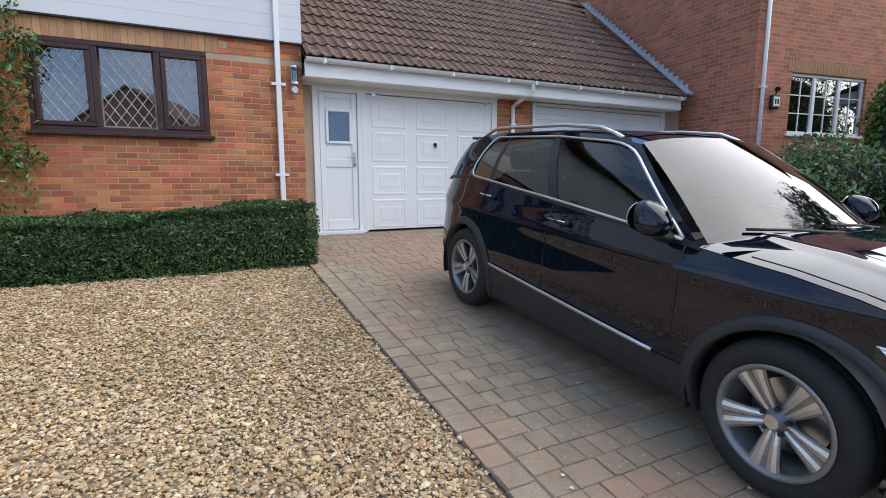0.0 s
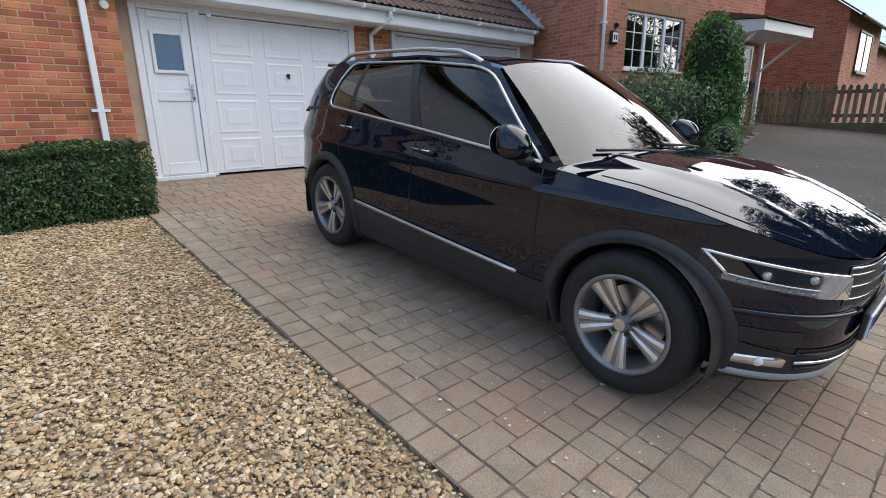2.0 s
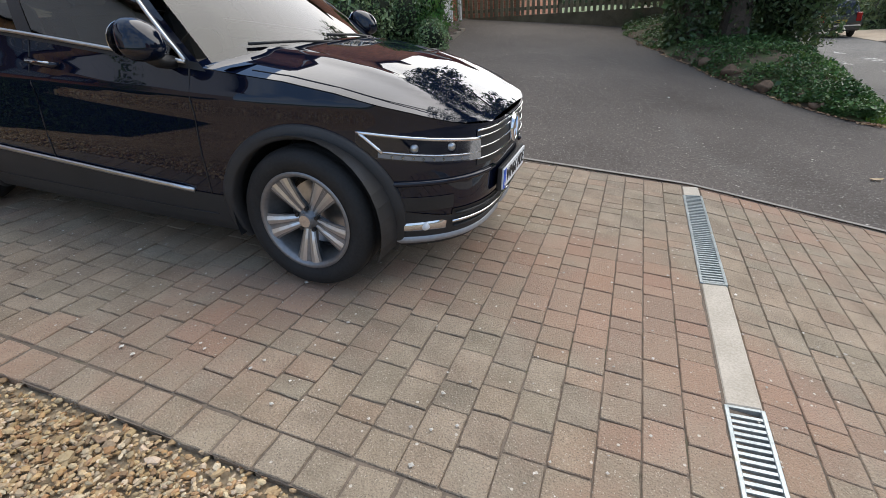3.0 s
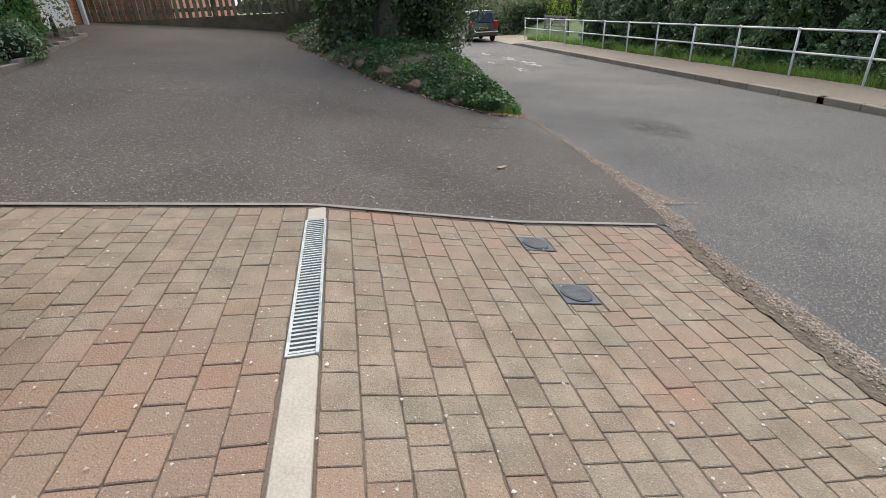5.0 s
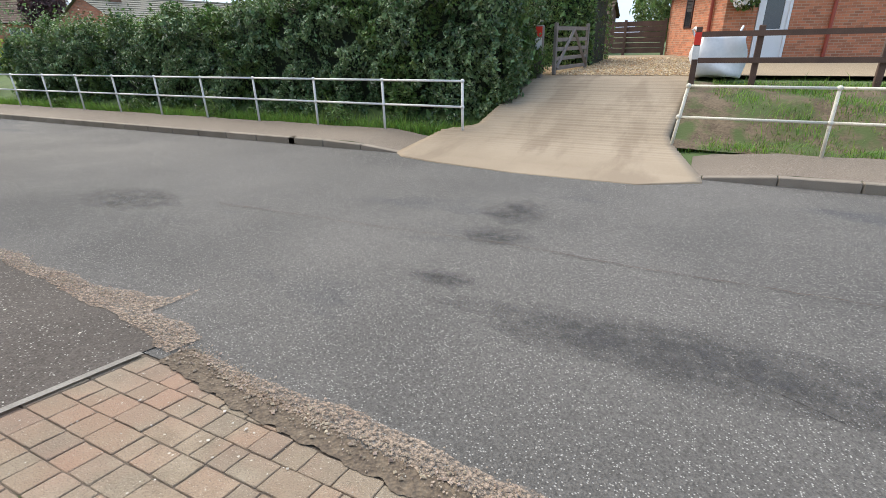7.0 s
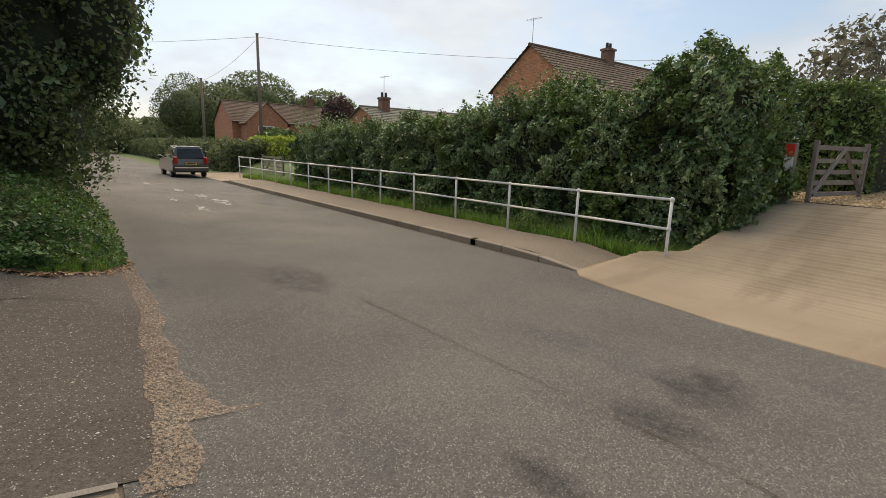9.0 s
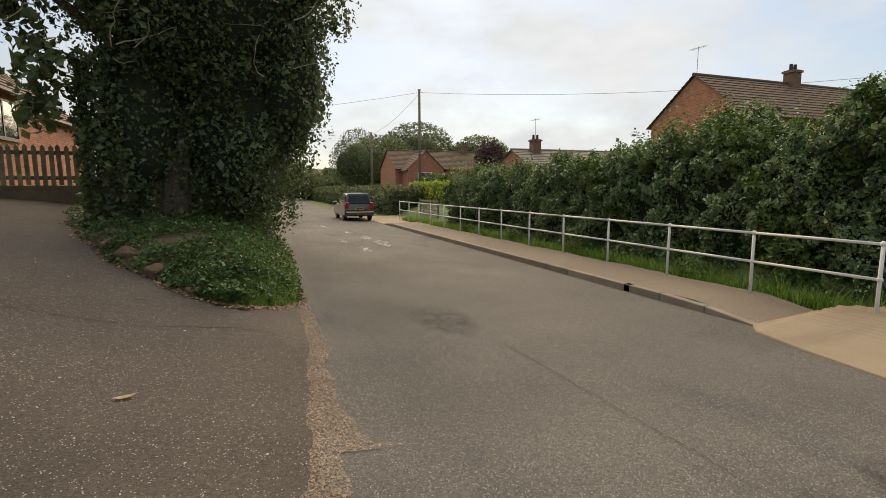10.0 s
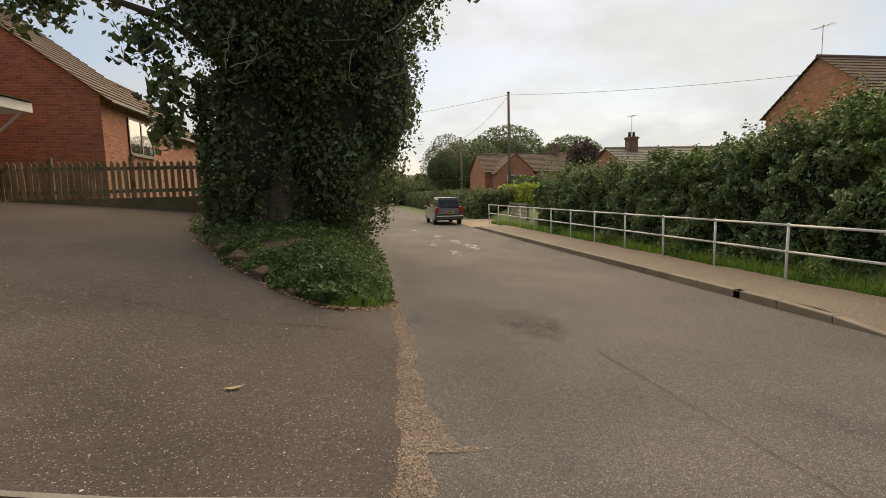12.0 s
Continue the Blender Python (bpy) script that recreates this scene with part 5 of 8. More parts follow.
class Skin:
    """The plan outline of a car body, followed from the middle of its front round one side to the middle of its rear; s in metres along it."""

    def __init__(self, front, rear, half, n_front, n_rear):
        t = np.linspace(0, math.pi, 4000)
        c, q = np.cos(t), np.sin(t)
        n = np.where(c > 0, n_front, n_rear)
        x = np.where(c > 0, front, rear) * np.sign(c) * np.abs(c) ** (2 / n)
        y = half * np.abs(q) ** (2 / n)
        self.s, self.P = resample(np.stack([x, y], -1), 0.01)
        T = np.gradient(self.P, axis=0)
        T /= np.linalg.norm(T, axis=1, keepdims=True)
        self.N = np.stack([T[:, 1] * -1, T[:, 0]], -1) * -1
        self.total = self.s[-1]

    def inset(self, z):
        return np.interp(z, (0.15, 0.24, 0.42, 0.62, 0.80, 0.895, 0.93, 1.02, 1.15, 1.3), (0.11, 0.05, 0.008, 0.0, 0.012, 0.004, 0.018, 0.05, 0.085, 0.13))

    def at(self, s, z, side=-1, out=0.0):
        """Points for arrays s, z on one side (-1: right)."""
        s, z = np.asarray(s, dtype=float), np.asarray(z, dtype=float)
        p = np.stack([np.interp(s, self.s, self.P[:, k]) for k in (0, 1)], -1)
        n = np.stack([np.interp(s, self.s, self.N[:, k]) for k in (0, 1)], -1)
        q = p - n * (self.inset(z) - out)[..., None]
        q[..., 1] = np.maximum(q[..., 1], 0)
        return np.stack([q[..., 0], q[..., 1] * side, z], -1)

    def s_of(self, x):
        i = np.argsort(self.P[:, 0])
        return np.interp(x, self.P[i, 0], self.s[i])

    def half_at(self, x, z):
        return float(self.at(self.s_of(x), z, 1)[1])


def patch(name, skin, S, lo, hi, side, out, material, parent, rows=6, label="", thick=0.0):
    """A piece of skin over arc lengths S between heights lo and hi (arrays), lifted by out."""
    S = np.asarray(S, dtype=float)
    lo, hi = np.broadcast_to(lo, S.shape), np.broadcast_to(hi, S.shape)
    t = np.linspace(0, 1, rows)
    Z = lo[:, None] * (1 - t) + hi[:, None] * t
    X = np.repeat(S[:, None], rows, 1)
    P = skin.at(X, Z, side, out)
    if thick:
        edge = np.minimum(np.minimum(np.arange(len(S))[:, None], len(S) - 1 - np.arange(len(S))[:, None]), 1) * np.minimum(np.minimum(np.arange(rows)[None], rows - 1 - np.arange(rows)[None]), 1)
        Q = skin.at(X, Z, side, out - thick)
        P = np.where(edge[..., None] > 0, P, Q)
    i = np.arange(X.size).reshape(X.shape)
    F = np.stack([i[:-1, :-1], i[1:, :-1], i[1:, 1:], i[:-1, 1:]], -1).reshape(-1, 4)
    if side > 0:
        F = F[:, ::-1]
    return sheet(name, P.reshape(-1, 3), F, material, parent, label, smooth=True)


def wire(name, pts, r, material, parent, label="", sides=6, flat=1.0):
    """A thin bar along points."""
    bm = bmesh.new()
    pts = [Vector(p) for p in pts]
    rings = []
    for i, p in enumerate(pts):
        d = (pts[min(i + 1, len(pts) - 1)] - pts[max(i - 1, 0)]).normalized()
        a = d.cross(Vector((0, 0, 1)))
        a = a.normalized() if a.length > 1e-4 else Vector((1, 0, 0))
        b = d.cross(a).normalized()
        rings.append([bm.verts.new(p + a * (r * flat * math.cos(2 * math.pi * k / sides)) + b * (r * math.sin(2 * math.pi * k / sides))) for k in range(sides)])
    for u, v in zip(rings, rings[1:]):
        for k in range(sides):
            bm.faces.new((u[k], u[(k + 1) % sides], v[(k + 1) % sides], v[k]))
    bm.faces.new(rings[0])
    bm.faces.new(rings[-1][::-1])
    return part(name, bm, material, parent, label, smooth=True)


def lathe(bm, profile, sides=48):
    """Turns (radius, y) pairs about the y axis."""
    rings = []
    for r, y in profile:
        rings.append([bm.verts.new((r * math.cos(2 * math.pi * k / sides), y, r * math.sin(2 * math.pi * k / sides))) for k in range(sides)])
    for u, v in zip(rings, rings[1:]):
        for k in range(sides):
            bm.faces.new((u[k], u[(k + 1) % sides], v[(k + 1) % sides], v[k]))
    return rings


def wheel(car, m, R, rim_r, width, spokes=5, style="twin"):
    """Outer face towards -y."""
    w = new("wheel")
    w.parent, w.matrix_local = car, m
    h = width / 2
    bm = bmesh.new()
    lathe(bm, [(rim_r - 0.012, -h + 0.02), (rim_r + 0.006, -h + 0.004), (rim_r + 0.03, -h - 0.004), (R - 0.055, -h - 0.008), (R - 0.022, -h + 0.006), (R - 0.006, -h + 0.03), (R, -h + 0.055), (R - 0.008, -0.045), (R, -0.042), (R, 0.042), (R - 0.008, 0.045), (R, h - 0.055), (R - 0.02, h - 0.006), (rim_r, h)])
    part("tyre", bm, "tyre", w, smooth=True)
    bm = bmesh.new()
    lathe(bm, [(rim_r + 0.003, -h + 0.002), (rim_r - 0.006, -h - 0.004), (rim_r - 0.02, -h + 0.003), (rim_r - 0.03, -h + 0.03), (rim_r - 0.05, 0.02), (rim_r - 0.05, h)])
    part("rim", bm, "rim", w, smooth=True)
    bm = bmesh.new()
    tube(bm, (0, 0.03, 0), (0, 0.045, 0), 0.165, sides=40)
    part("brake_disc", bm, "satin", w)
    # added black disc stands for the shade behind the spokes
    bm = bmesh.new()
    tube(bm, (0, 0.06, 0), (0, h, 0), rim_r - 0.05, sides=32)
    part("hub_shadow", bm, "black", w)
    for k in range(spokes):
        a = 2 * math.pi * k / spokes - math.pi / 2
        rot = Matrix.Rotation(-a, 4, "Y")
        for part_i, (mat_name, grow, lift) in enumerate((("rim", 1.0, 0.0), ("rim_face", 0.62, -0.0035))):
            bm = bmesh.new()
            for sgn in (-1, 1):
                # each blade splits in two near the rim
                secs = []
                for r, c, hw, y, dep in ((0.045, 0.014, 0.016, -h + 0.040, 0.035), (0.10, 0.020, 0.021, -h + 0.026, 0.03), (0.17, 0.029, 0.029, -h + 0.016, 0.025), (rim_r - 0.014, 0.039, 0.038, -h + 0.010, 0.02)):
                    hw2 = hw * grow
                    secs.append([bm.verts.new(rot @ Vector((r, y + lift + (0.004 if e else 0), sgn * c + e * hw2))) for e in (-1, 0, 1)] + [bm.verts.new(rot @ Vector((r, y + lift + dep * (1 if grow == 1 else 0.15), sgn * c + e * hw2 * 0.8))) for e in (1, -1)])
                for u, v in zip(secs, secs[1:]):
                    for q in range(5):
                        bm.faces.new((u[q], u[(q + 1) % 5], v[(q + 1) % 5], v[q]))
                bm.faces.new(secs[0])
                bm.faces.new(secs[-1][::-1])
            part("spoke" if part_i == 0 else "spoke_face", bm, mat_name, w)
    bm = bmesh.new()
    tube(bm, (0, -h + 0.012, 0), (0, -h + 0.06, 0), 0.036, 0.065, sides=24)
    part("hub", bm, "rim", w)
    bm = bmesh.new()
    tube(bm, (0, -h + 0.006, 0), (0, -h + 0.014, 0), 0.030, sides=24)
    part("centre_cap", bm, "chrome", w)
    for k in range(5):
        bm = bmesh.new()
        a = 2 * math.pi * (k + 0.5) / 5 - math.pi / 2
        tube(bm, (0.056 * math.cos(a), -h + 0.022, 0.056 * math.sin(a)), (0.056 * math.cos(a), -h + 0.05, 0.056 * math.sin(a)), 0.010, sides=6)
        part("wheel_bolt", bm, "black", w)
    return w


def lettering(name, text, size, m, material, parent, depth=0.001):
    cu = bpy.data.curves.new(name, "FONT")
    cu.body, cu.size, cu.extrude, cu.align_x, cu.align_y = text, size, depth, "CENTER", "CENTER"
    tmp = bpy.data.objects.new(name, cu)
    me = bpy.data.meshes.new_from_object(tmp)
    bpy.data.objects.remove(tmp)
    ob = link(name, me, material, parent)
    ob.matrix_local = m
    return ob


def suv():
    pitch = math.degrees(math.asin(0.246 / 2.68))
    car = thing("car", Matrix.Translation((3.085, 2.617, 0.128)) @ pose(0, 0, 0, 0, 0, -90) @ pose(0, 0, 0, 0, pitch, 0), "gleaming blue-black five-door SUV parked on the block-paved drive", "car")
    sk = Skin(2.11, 2.24, 0.922, 3.4, 5.0)
    ax, R = 1.34, 0.352

    def top(x):
        return np.interp(x, (-2.25, -2.0, -1.4, -0.235, 0.8, 1.27, 1.5, 1.8, 2.0, 2.11), (1.06, 1.095, 1.145, 1.08, 1.01, 0.975, 0.94, 0.870, 0.81, 0.785))

    # shell with wheel arches cut out
    S = np.linspace(0, sk.total, 330)
    base = sk.at(S, np.full_like(S, 0.6))
    T = top(base[:, 0])
    LOW = np.interp(base[:, 0], (-0.9, 0.7, 1.8, 2.0), (0.475, 0.42, 0.405, 0.36))
    for nm, z_of, mat_name in (("body_side", lambda t: LOW[:, None] + (T[:, None] - LOW[:, None]) * t, "paint"), ("lower_cladding", lambda t: 0.20 + (LOW[:, None] - 0.20) * t, "trim")):
        rows = 26 if nm == "body_side" else 8
        t = np.linspace(0, 1, rows)[None]
        Z = np.broadcast_to(z_of(t), (len(S), rows))
        X = np.repeat(S[:, None], rows, 1)
        Vs, Fs, off = [], [], 0
        for side in (-1, 1):
            P = sk.at(X, Z, side, 0.0 if nm == "body_side" else 0.006)
            i = np.arange(P.shape[0] * rows).reshape(-1, rows)
            F = np.stack([i[:-1, :-1], i[1:, :-1], i[1:, 1:], i[:-1, 1:]], -1).reshape(-1, 4)
            C = P.reshape(-1, 3)[F].mean(1)
            keep = np.ones(len(F), bool)
            for c in (ax, -ax):
                keep &= ~((np.hypot(C[:, 0] - c, C[:, 2] - R) < 0.402) & (np.abs(C[:, 1]) > 0.55))
            F = F[keep]
            Vs.append(P.reshape(-1, 3))
            Fs.append((F if side < 0 else F[:, ::-1]) + off)
            off += P.shape[0] * rows
        sheet(nm, np.concatenate(Vs), np.concatenate(Fs), mat_name, car, "" if nm == "body_side" else "matt dark grey plastic cladding", smooth=True)
    # arches, wells, wheels
    for c in (ax, -ax):
        for side in (-1, 1):
            ang = np.radians(np.linspace(-24, 204, 60))
            ring = []
            for k, (r, o) in enumerate(((0.388, -0.05), (0.388, 0.016), (0.398, 0.022), (0.440, 0.020), (0.452, 0.008), (0.452, -0.02))):
                x = c + r * np.cos(ang)
                z = R + r * np.sin(ang)
                ring.append(sk.at(sk.s_of(x), z, side, o))
            P = np.stack(ring, 1)
            i = np.arange(P.shape[0] * P.shape[1]).reshape(P.shape[:2])
            F = np.stack([i[:-1, :-1], i[1:, :-1], i[1:, 1:], i[:-1, 1:]], -1).reshape(-1, 4)
            sheet("arch_trim", P.reshape(-1, 3), F if side < 0 else F[:, ::-1], "trim", car, "dark grey plastic wheel-arch trim", smooth=True)
            bm = bmesh.new()
            secs = []
            for y in (0.90, 0.50):
                secs.append([bm.verts.new((c + 0.41 * math.cos(a), side * y, R + 0.41 * math.sin(a))) for a in np.radians(np.linspace(-20, 200, 24))])
            for q in range(23):
                bm.faces.new((secs[0][q], secs[0][q + 1], secs[1][q + 1], secs[1][q]))
            bm.faces.new(secs[1])
            part("wheel_well", bm, "black", car)
            m = pose(c, side * 0.785, R) if side < 0 else pose(c, side * 0.785, R, 0, 0, 180)
            wheel(car, m, R, 0.243, 0.225)
    part("underbody", boxes((-1.75, -0.6, 0.2, 1.7, 0.6, 0.3)), "black", car)
    # bonnet
    xs, ss = np.linspace(0.80, 2.085, 34), np.linspace(-1, 1, 41)
    hw = np.array([sk.half_at(x, float(top(x))) for x in xs])
    X = np.repeat(xs[:, None], 41, 1)
    Y = hw[:, None] * ss[None]
    zz = top(xs)[:, None]
    Z = zz + 0.085 * (1 - np.abs(ss[None]) ** 2.4) * np.clip((2.10 - X) / 0.45, 0.0, 1) ** 0.7 + 0.010 * np.exp(-((np.abs(Y) - 0.48) / 0.04) ** 2) + 0.004
    i = np.arange(X.size).reshape(X.shape)
    F = np.stack([i[:-1, :-1], i[1:, :-1], i[1:, 1:], i[:-1, 1:]], -1).reshape(-1, 4)
    sheet("bonnet", np.stack([X, Y, Z], -1).reshape(-1, 3), F, "paint", car, smooth=True)
    for side in (-1, 1):
        wire("bonnet_seam", [(x, side * sk.half_at(x, float(top(x))) * 0.93, float(top(x)) + 0.019) for x in np.linspace(1.08, 1.9, 14)], 0.002, "black", car)
    # roof and glass
    def roof_z(x):
        return np.interp(x, (-1.86, -1.6, -1.3, -0.5, 0.0, 0.22), (1.475, 1.525, 1.56, 1.585, 1.565, 1.535))
    xs = np.linspace(-1.86, 0.22, 30)
    X = np.repeat(xs[:, None], 21, 1)
    s2 = np.linspace(-1, 1, 21)[None]
    Y = np.interp(xs, (-1.86, -1.6, 0.22), (0.60, 0.635, 0.62))[:, None] * s2
    Z = roof_z(X) - 0.055 * np.abs(s2) ** 3 + 0 * X
    i = np.arange(X.size).reshape(X.shape)
    F = np.stack([i[:-1, :-1], i[1:, :-1], i[1:, 1:], i[:-1, 1:]], -1).reshape(-1, 4)
    sheet("roof", np.stack([X, Y, Z], -1).reshape(-1, 3), F, "paint", car, smooth=True)
    bm = bmesh.new()
    P = [[bm.verts.new((x, y, float(roof_z(x)) + 0.004 - 0.055 * abs(y / 0.63) ** 3)) for y in np.linspace(-0.5, 0.5, 9)] for x in np.linspace(-1.25, 0.08, 12)]
    for u, v in zip(P, P[1:]):
        for k in range(8):
            bm.faces.new((u[k], u[k + 1], v[k + 1], v[k]))
    part("sunroof", bm, "paint", car, "dark panoramic glass roof", smooth=True)

    def side_pt(u, v, side, out=0.0):
        """u: 0 at the windscreen pillar, 1 at the tailgate; v: 0 at the belt, 1 at the roof."""
        xb, xt = 0.87 - 3.02 * u, 0.22 - 2.04 * u
        zb, zt = float(top(xb)) + 0.005, float(roof_z(xt)) - 0.052
        yb, yt = sk.half_at(xb, zb), float(np.interp(xt, (-1.86, -1.6, 0.22), (0.60, 0.635, 0.62)))
        bulge = 0.045 * math.sin(math.pi * v)
        return Vector((xb + (xt - xb) * v, side * (yb + (yt - yb) * v + bulge * 0.6 + out), zb + (zt - zb) * v + bulge * 0.2))

    def side_patch(name, u0, u1, v0, v1, side, out, material, nu=12, nv=8, label="", u0t=None, u1t=None):
        bm = bmesh.new()
        u0t = u0 if u0t is None else u0t
        u1t = u1 if u1t is None else u1t
        P = []
        for a in np.linspace(0, 1, nu):
            row = []
            for b in np.linspace(0, 1, nv):
                v = v0 + (v1 - v0) * b
                row.append(bm.verts.new(side_pt((u0 + (u1 - u0) * a) * (1 - b) + (u0t + (u1t - u0t) * a) * b, v, side, out)))
            P.append(row)
        for p, q in zip(P, P[1:]):
            for k in range(nv - 1):
                bm.faces.new((p[k], p[k + 1], q[k + 1], q[k]))
        return part(name, bm, material, car, label, smooth=True)

    for side in (-1, 1):
        for nm, a, b in (("front_side_window", 0.03, 0.355), ("rear_side_window", 0.385, 0.64), ("quarter_window", 0.65, 0.755)):
            side_patch(nm, a, b, 0.04, 0.96, side, 0.0, "carglass", label="dark tinted side window", u1t=b if nm != "quarter_window" else 0.745, u0t=a)
        side_patch("windscreen_pillar", 0.0, 0.03, 0.0, 1.0, side, 0.002, "paint", 4)
        side_patch("door_pillar", 0.352, 0.388, 0.03, 0.97, side, 0.003, "black", 4)
        side_patch("rear_door_pillar", 0.636, 0.654, 0.03, 0.97, side, 0.003, "black", 4)
        side_patch("rear_pillar", 0.752, 1.0, 0.0, 1.0, side, 0.002, "paint", 8, u0t=0.742)
        side_patch("roof_edge", 0.03, 0.95, 0.95, 1.06, side, 0.004, "paint", 30, 4)
        side_patch("belt_edge", 0.0, 0.95, -0.03, 0.04, side, 0.003, "black", 30, 3)
        ring = [side_pt(u, 0.03, side, 0.012) for u in np.linspace(0.024, 0.735, 34)] + [side_pt(u, v, side, 0.012) for u, v in ((0.748, 0.05), (0.757, 0.13), (0.758, 0.3), (0.754, 0.6), (0.746, 0.82), (0.735, 0.92))] + [side_pt(u, 0.955, side, 0.012) for u in np.linspace(0.715, 0.11, 34)] + [side_pt(u, v, side, 0.012) for u, v in ((0.075, 0.95), (0.05, 0.925), (0.034, 0.88), (0.027, 0.8), (0.025, 0.6), (0.024, 0.4), (0.023, 0.2), (0.022, 0.04))]
        wire("window_trim", ring, 0.010, "satin", car, "bright satin metal window surround")
        rail = [(x, side * (0.60 + 0.02 * math.sin((x + 1.7) * 1.7)), float(roof_z(x)) - 0.04 + 0.05 * min(1, (0.06 - x) * 5, (x + 1.62) * 5)) for x in np.linspace(-1.62, 0.06, 26)]
        wire("roof_rail", rail, 0.014, "satin", car, "satin aluminium roof rail", 8)
        # door seams, handles, strip
        def on(x, z, out=0.001):
            return Vector(sk.at(sk.s_of(x), z, side, out))
        for line in ([(0.82 - 0.04 * (z - 0.42), z) for z in np.linspace(0.30, 1.0, 12)], [(-0.232, z) for z in np.linspace(0.30, 1.075, 12)], [(-1.16 + 0.12 * max(0, z - 0.75), z) for z in np.linspace(0.80, 1.12, 8)]):
            wire("door_seam", [on(x, z) for x, z in line], 0.0035, "black", car)
        wire("door_seam", [on(x, 0.30, 0.008) for x in np.linspace(-0.86, 0.82, 16)], 0.0035, "black", car)
        wire("door_strip", [on(x, 0.458 - 0.04 * x, 0.014) for x in np.linspace(-0.89, 0.64, 30)] + [on(0.72, 0.424, 0.004)], 0.014, "satin", car, "bright metal strip along the doors", flat=0.6)
        for hx, hz in ((-0.12, 0.965), (-1.04, 1.02)):
            hd = wire("door_handle", [on(hx + dx, hz + 0.004 * k, o) for k, (dx, o) in enumerate(((0.11, 0.004), (0.09, 0.03), (0.0, 0.036), (-0.09, 0.03), (-0.11, 0.004)))], 0.014, "paint", car, "", 8, 0.6)
            wire("handle_strip", [on(hx + dx, hz + 0.014, 0.040) for dx in (0.085, 0.0, -0.085)], 0.005, "chrome", hd)
        mr = bmesh.new()
        bmesh.ops.create_uvsphere(mr, u_segments=24, v_segments=16, radius=1.0)
        for v in mr.verts:
            x, y, z = v.co
            v.co = Vector((0.675 + 0.105 * x * (0.6 if x < 0 else 1.0) - 0.03 * z, side * 1.0 + 0.092 * math.copysign(abs(y) ** 0.8, y) * (1 - 0.18 * z), 1.125 + 0.086 * math.copysign(abs(z) ** 0.8, z)))
        mo = part("door_mirror", mr, "paint", car, smooth=True)
        wire("mirror_arm", [(0.70, side * 0.86, 1.02), (0.70, side * 0.94, 1.035), (0.69, side * 1.0, 1.07)], 0.03, "black", mo, "", 8, 1.4)
        gl = bmesh.new()
        bmesh.ops.create_cone(gl, cap_ends=True, segments=20, radius1=0.5, radius2=0.5, depth=0.004, matrix=pose(0.610, side * 1.0, 1.125, 0, 90) @ Matrix.Diagonal((0.15, 0.18, 1, 1)))
        part("mirror_glass", gl, "chrome", mo)
        # lamps
        Sh = np.linspace(0.45, 1.06, 20)
        k = (Sh - 0.45) / 0.61
        low, high = 0.635 + 0.045 * k ** 1.5, 0.735 + 0.055 * k
        lamp = patch("headlight", sk, Sh, low, high, side, -0.004, "black", car, 6, "dark headlamp edged with chrome, over a strip of small lights")
        patch("lens", sk, Sh, low, high, side, 0.010, "lens", lamp, 6).visible_shadow = False
        wire("lamp_trim", [sk.at(q, z, side, 0.006) for q, z in zip(Sh, high - 0.006)], 0.008, "chrome", lamp)
        wire("lamp_trim", [sk.at(q, z, side, 0.006) for q, z in zip(Sh[:17], (low + 0.032)[:17])], 0.005, "chrome", lamp)
        wire("running_light", [sk.at(1.045 - 0.10 * j, 0.780 - 0.085 * j, side, 0.004) for j in np.linspace(0, 1, 6)], 0.010, "chrome", lamp)
        patch("light_strip", sk, Sh[1:17], low[1:17] + 0.004, low[1:17] + 0.024, side, 0.002, "silver", lamp, 3)
        for q in np.linspace(0.52, 0.9, 9):
            bm = bmesh.new()
            zl = float(np.interp(q, Sh, low)) + 0.014
            bmesh.ops.create_icosphere(bm, subdivisions=1, radius=0.008, matrix=Matrix.Translation(sk.at(q, zl, side, 0.003)))
            part("led", bm, "chrome", lamp)
        for q in (0.62, 0.80):
            bm = bmesh.new()
            bmesh.ops.create_uvsphere(bm, u_segments=14, v_segments=10, radius=0.024, matrix=Matrix.Translation(sk.at(q, 0.712, side, -0.012)))
            part("projector", bm, "satin", lamp, smooth=True)
        Sf = np.linspace(0.62, 0.92, 10)
        fk = np.linspace(0, 1, 10)
        fog = patch("fog_lamp", sk, Sf, 0.292 + 0.0 * fk, 0.352 - 0.012 * fk, side, 0.016, "chrome", car, 5, "clear fog lamp in a chrome surround", 0.012)
        bm = bmesh.new()
        bmesh.ops.create_uvsphere(bm, u_segments=12, v_segments=8, radius=0.026, matrix=Matrix.Translation(sk.at(0.74, 0.322, side, 0.0)))
        part("lens", bm, "plate", fog, smooth=True)
        patch("side_intake", sk, np.linspace(0.60, 0.86, 8), 0.41, 0.48, side, 0.004, "black", car, 4)
        wire("bumper_crease", [sk.at(q, 0.555 - 0.02 * (q - 0.5), side, 0.002) for q in np.linspace(0.30, 1.10, 14)], 0.014, "paint", car)
        Sr = np.linspace(sk.total - 0.95, sk.total - 0.32, 12)
        patch("tail_light", sk, Sr, 0.90, 1.04, side, 0.006, "red_lens", car, 5, "red tail lamp", 0.005)
        patch("rear_bumper", sk, np.linspace(sk.total - 1.05, sk.total, 16), 0.24, 0.44, side, 0.012, "trim", car, 5)
        # front: grille and intakes, a half on either side of the badge
        Sg = np.linspace(0.0, 0.47, 12)
        gr = patch("grille", sk, Sg, 0.60, 0.765, side, 0.003, "black", car, 5, "black grille with chrome bars")
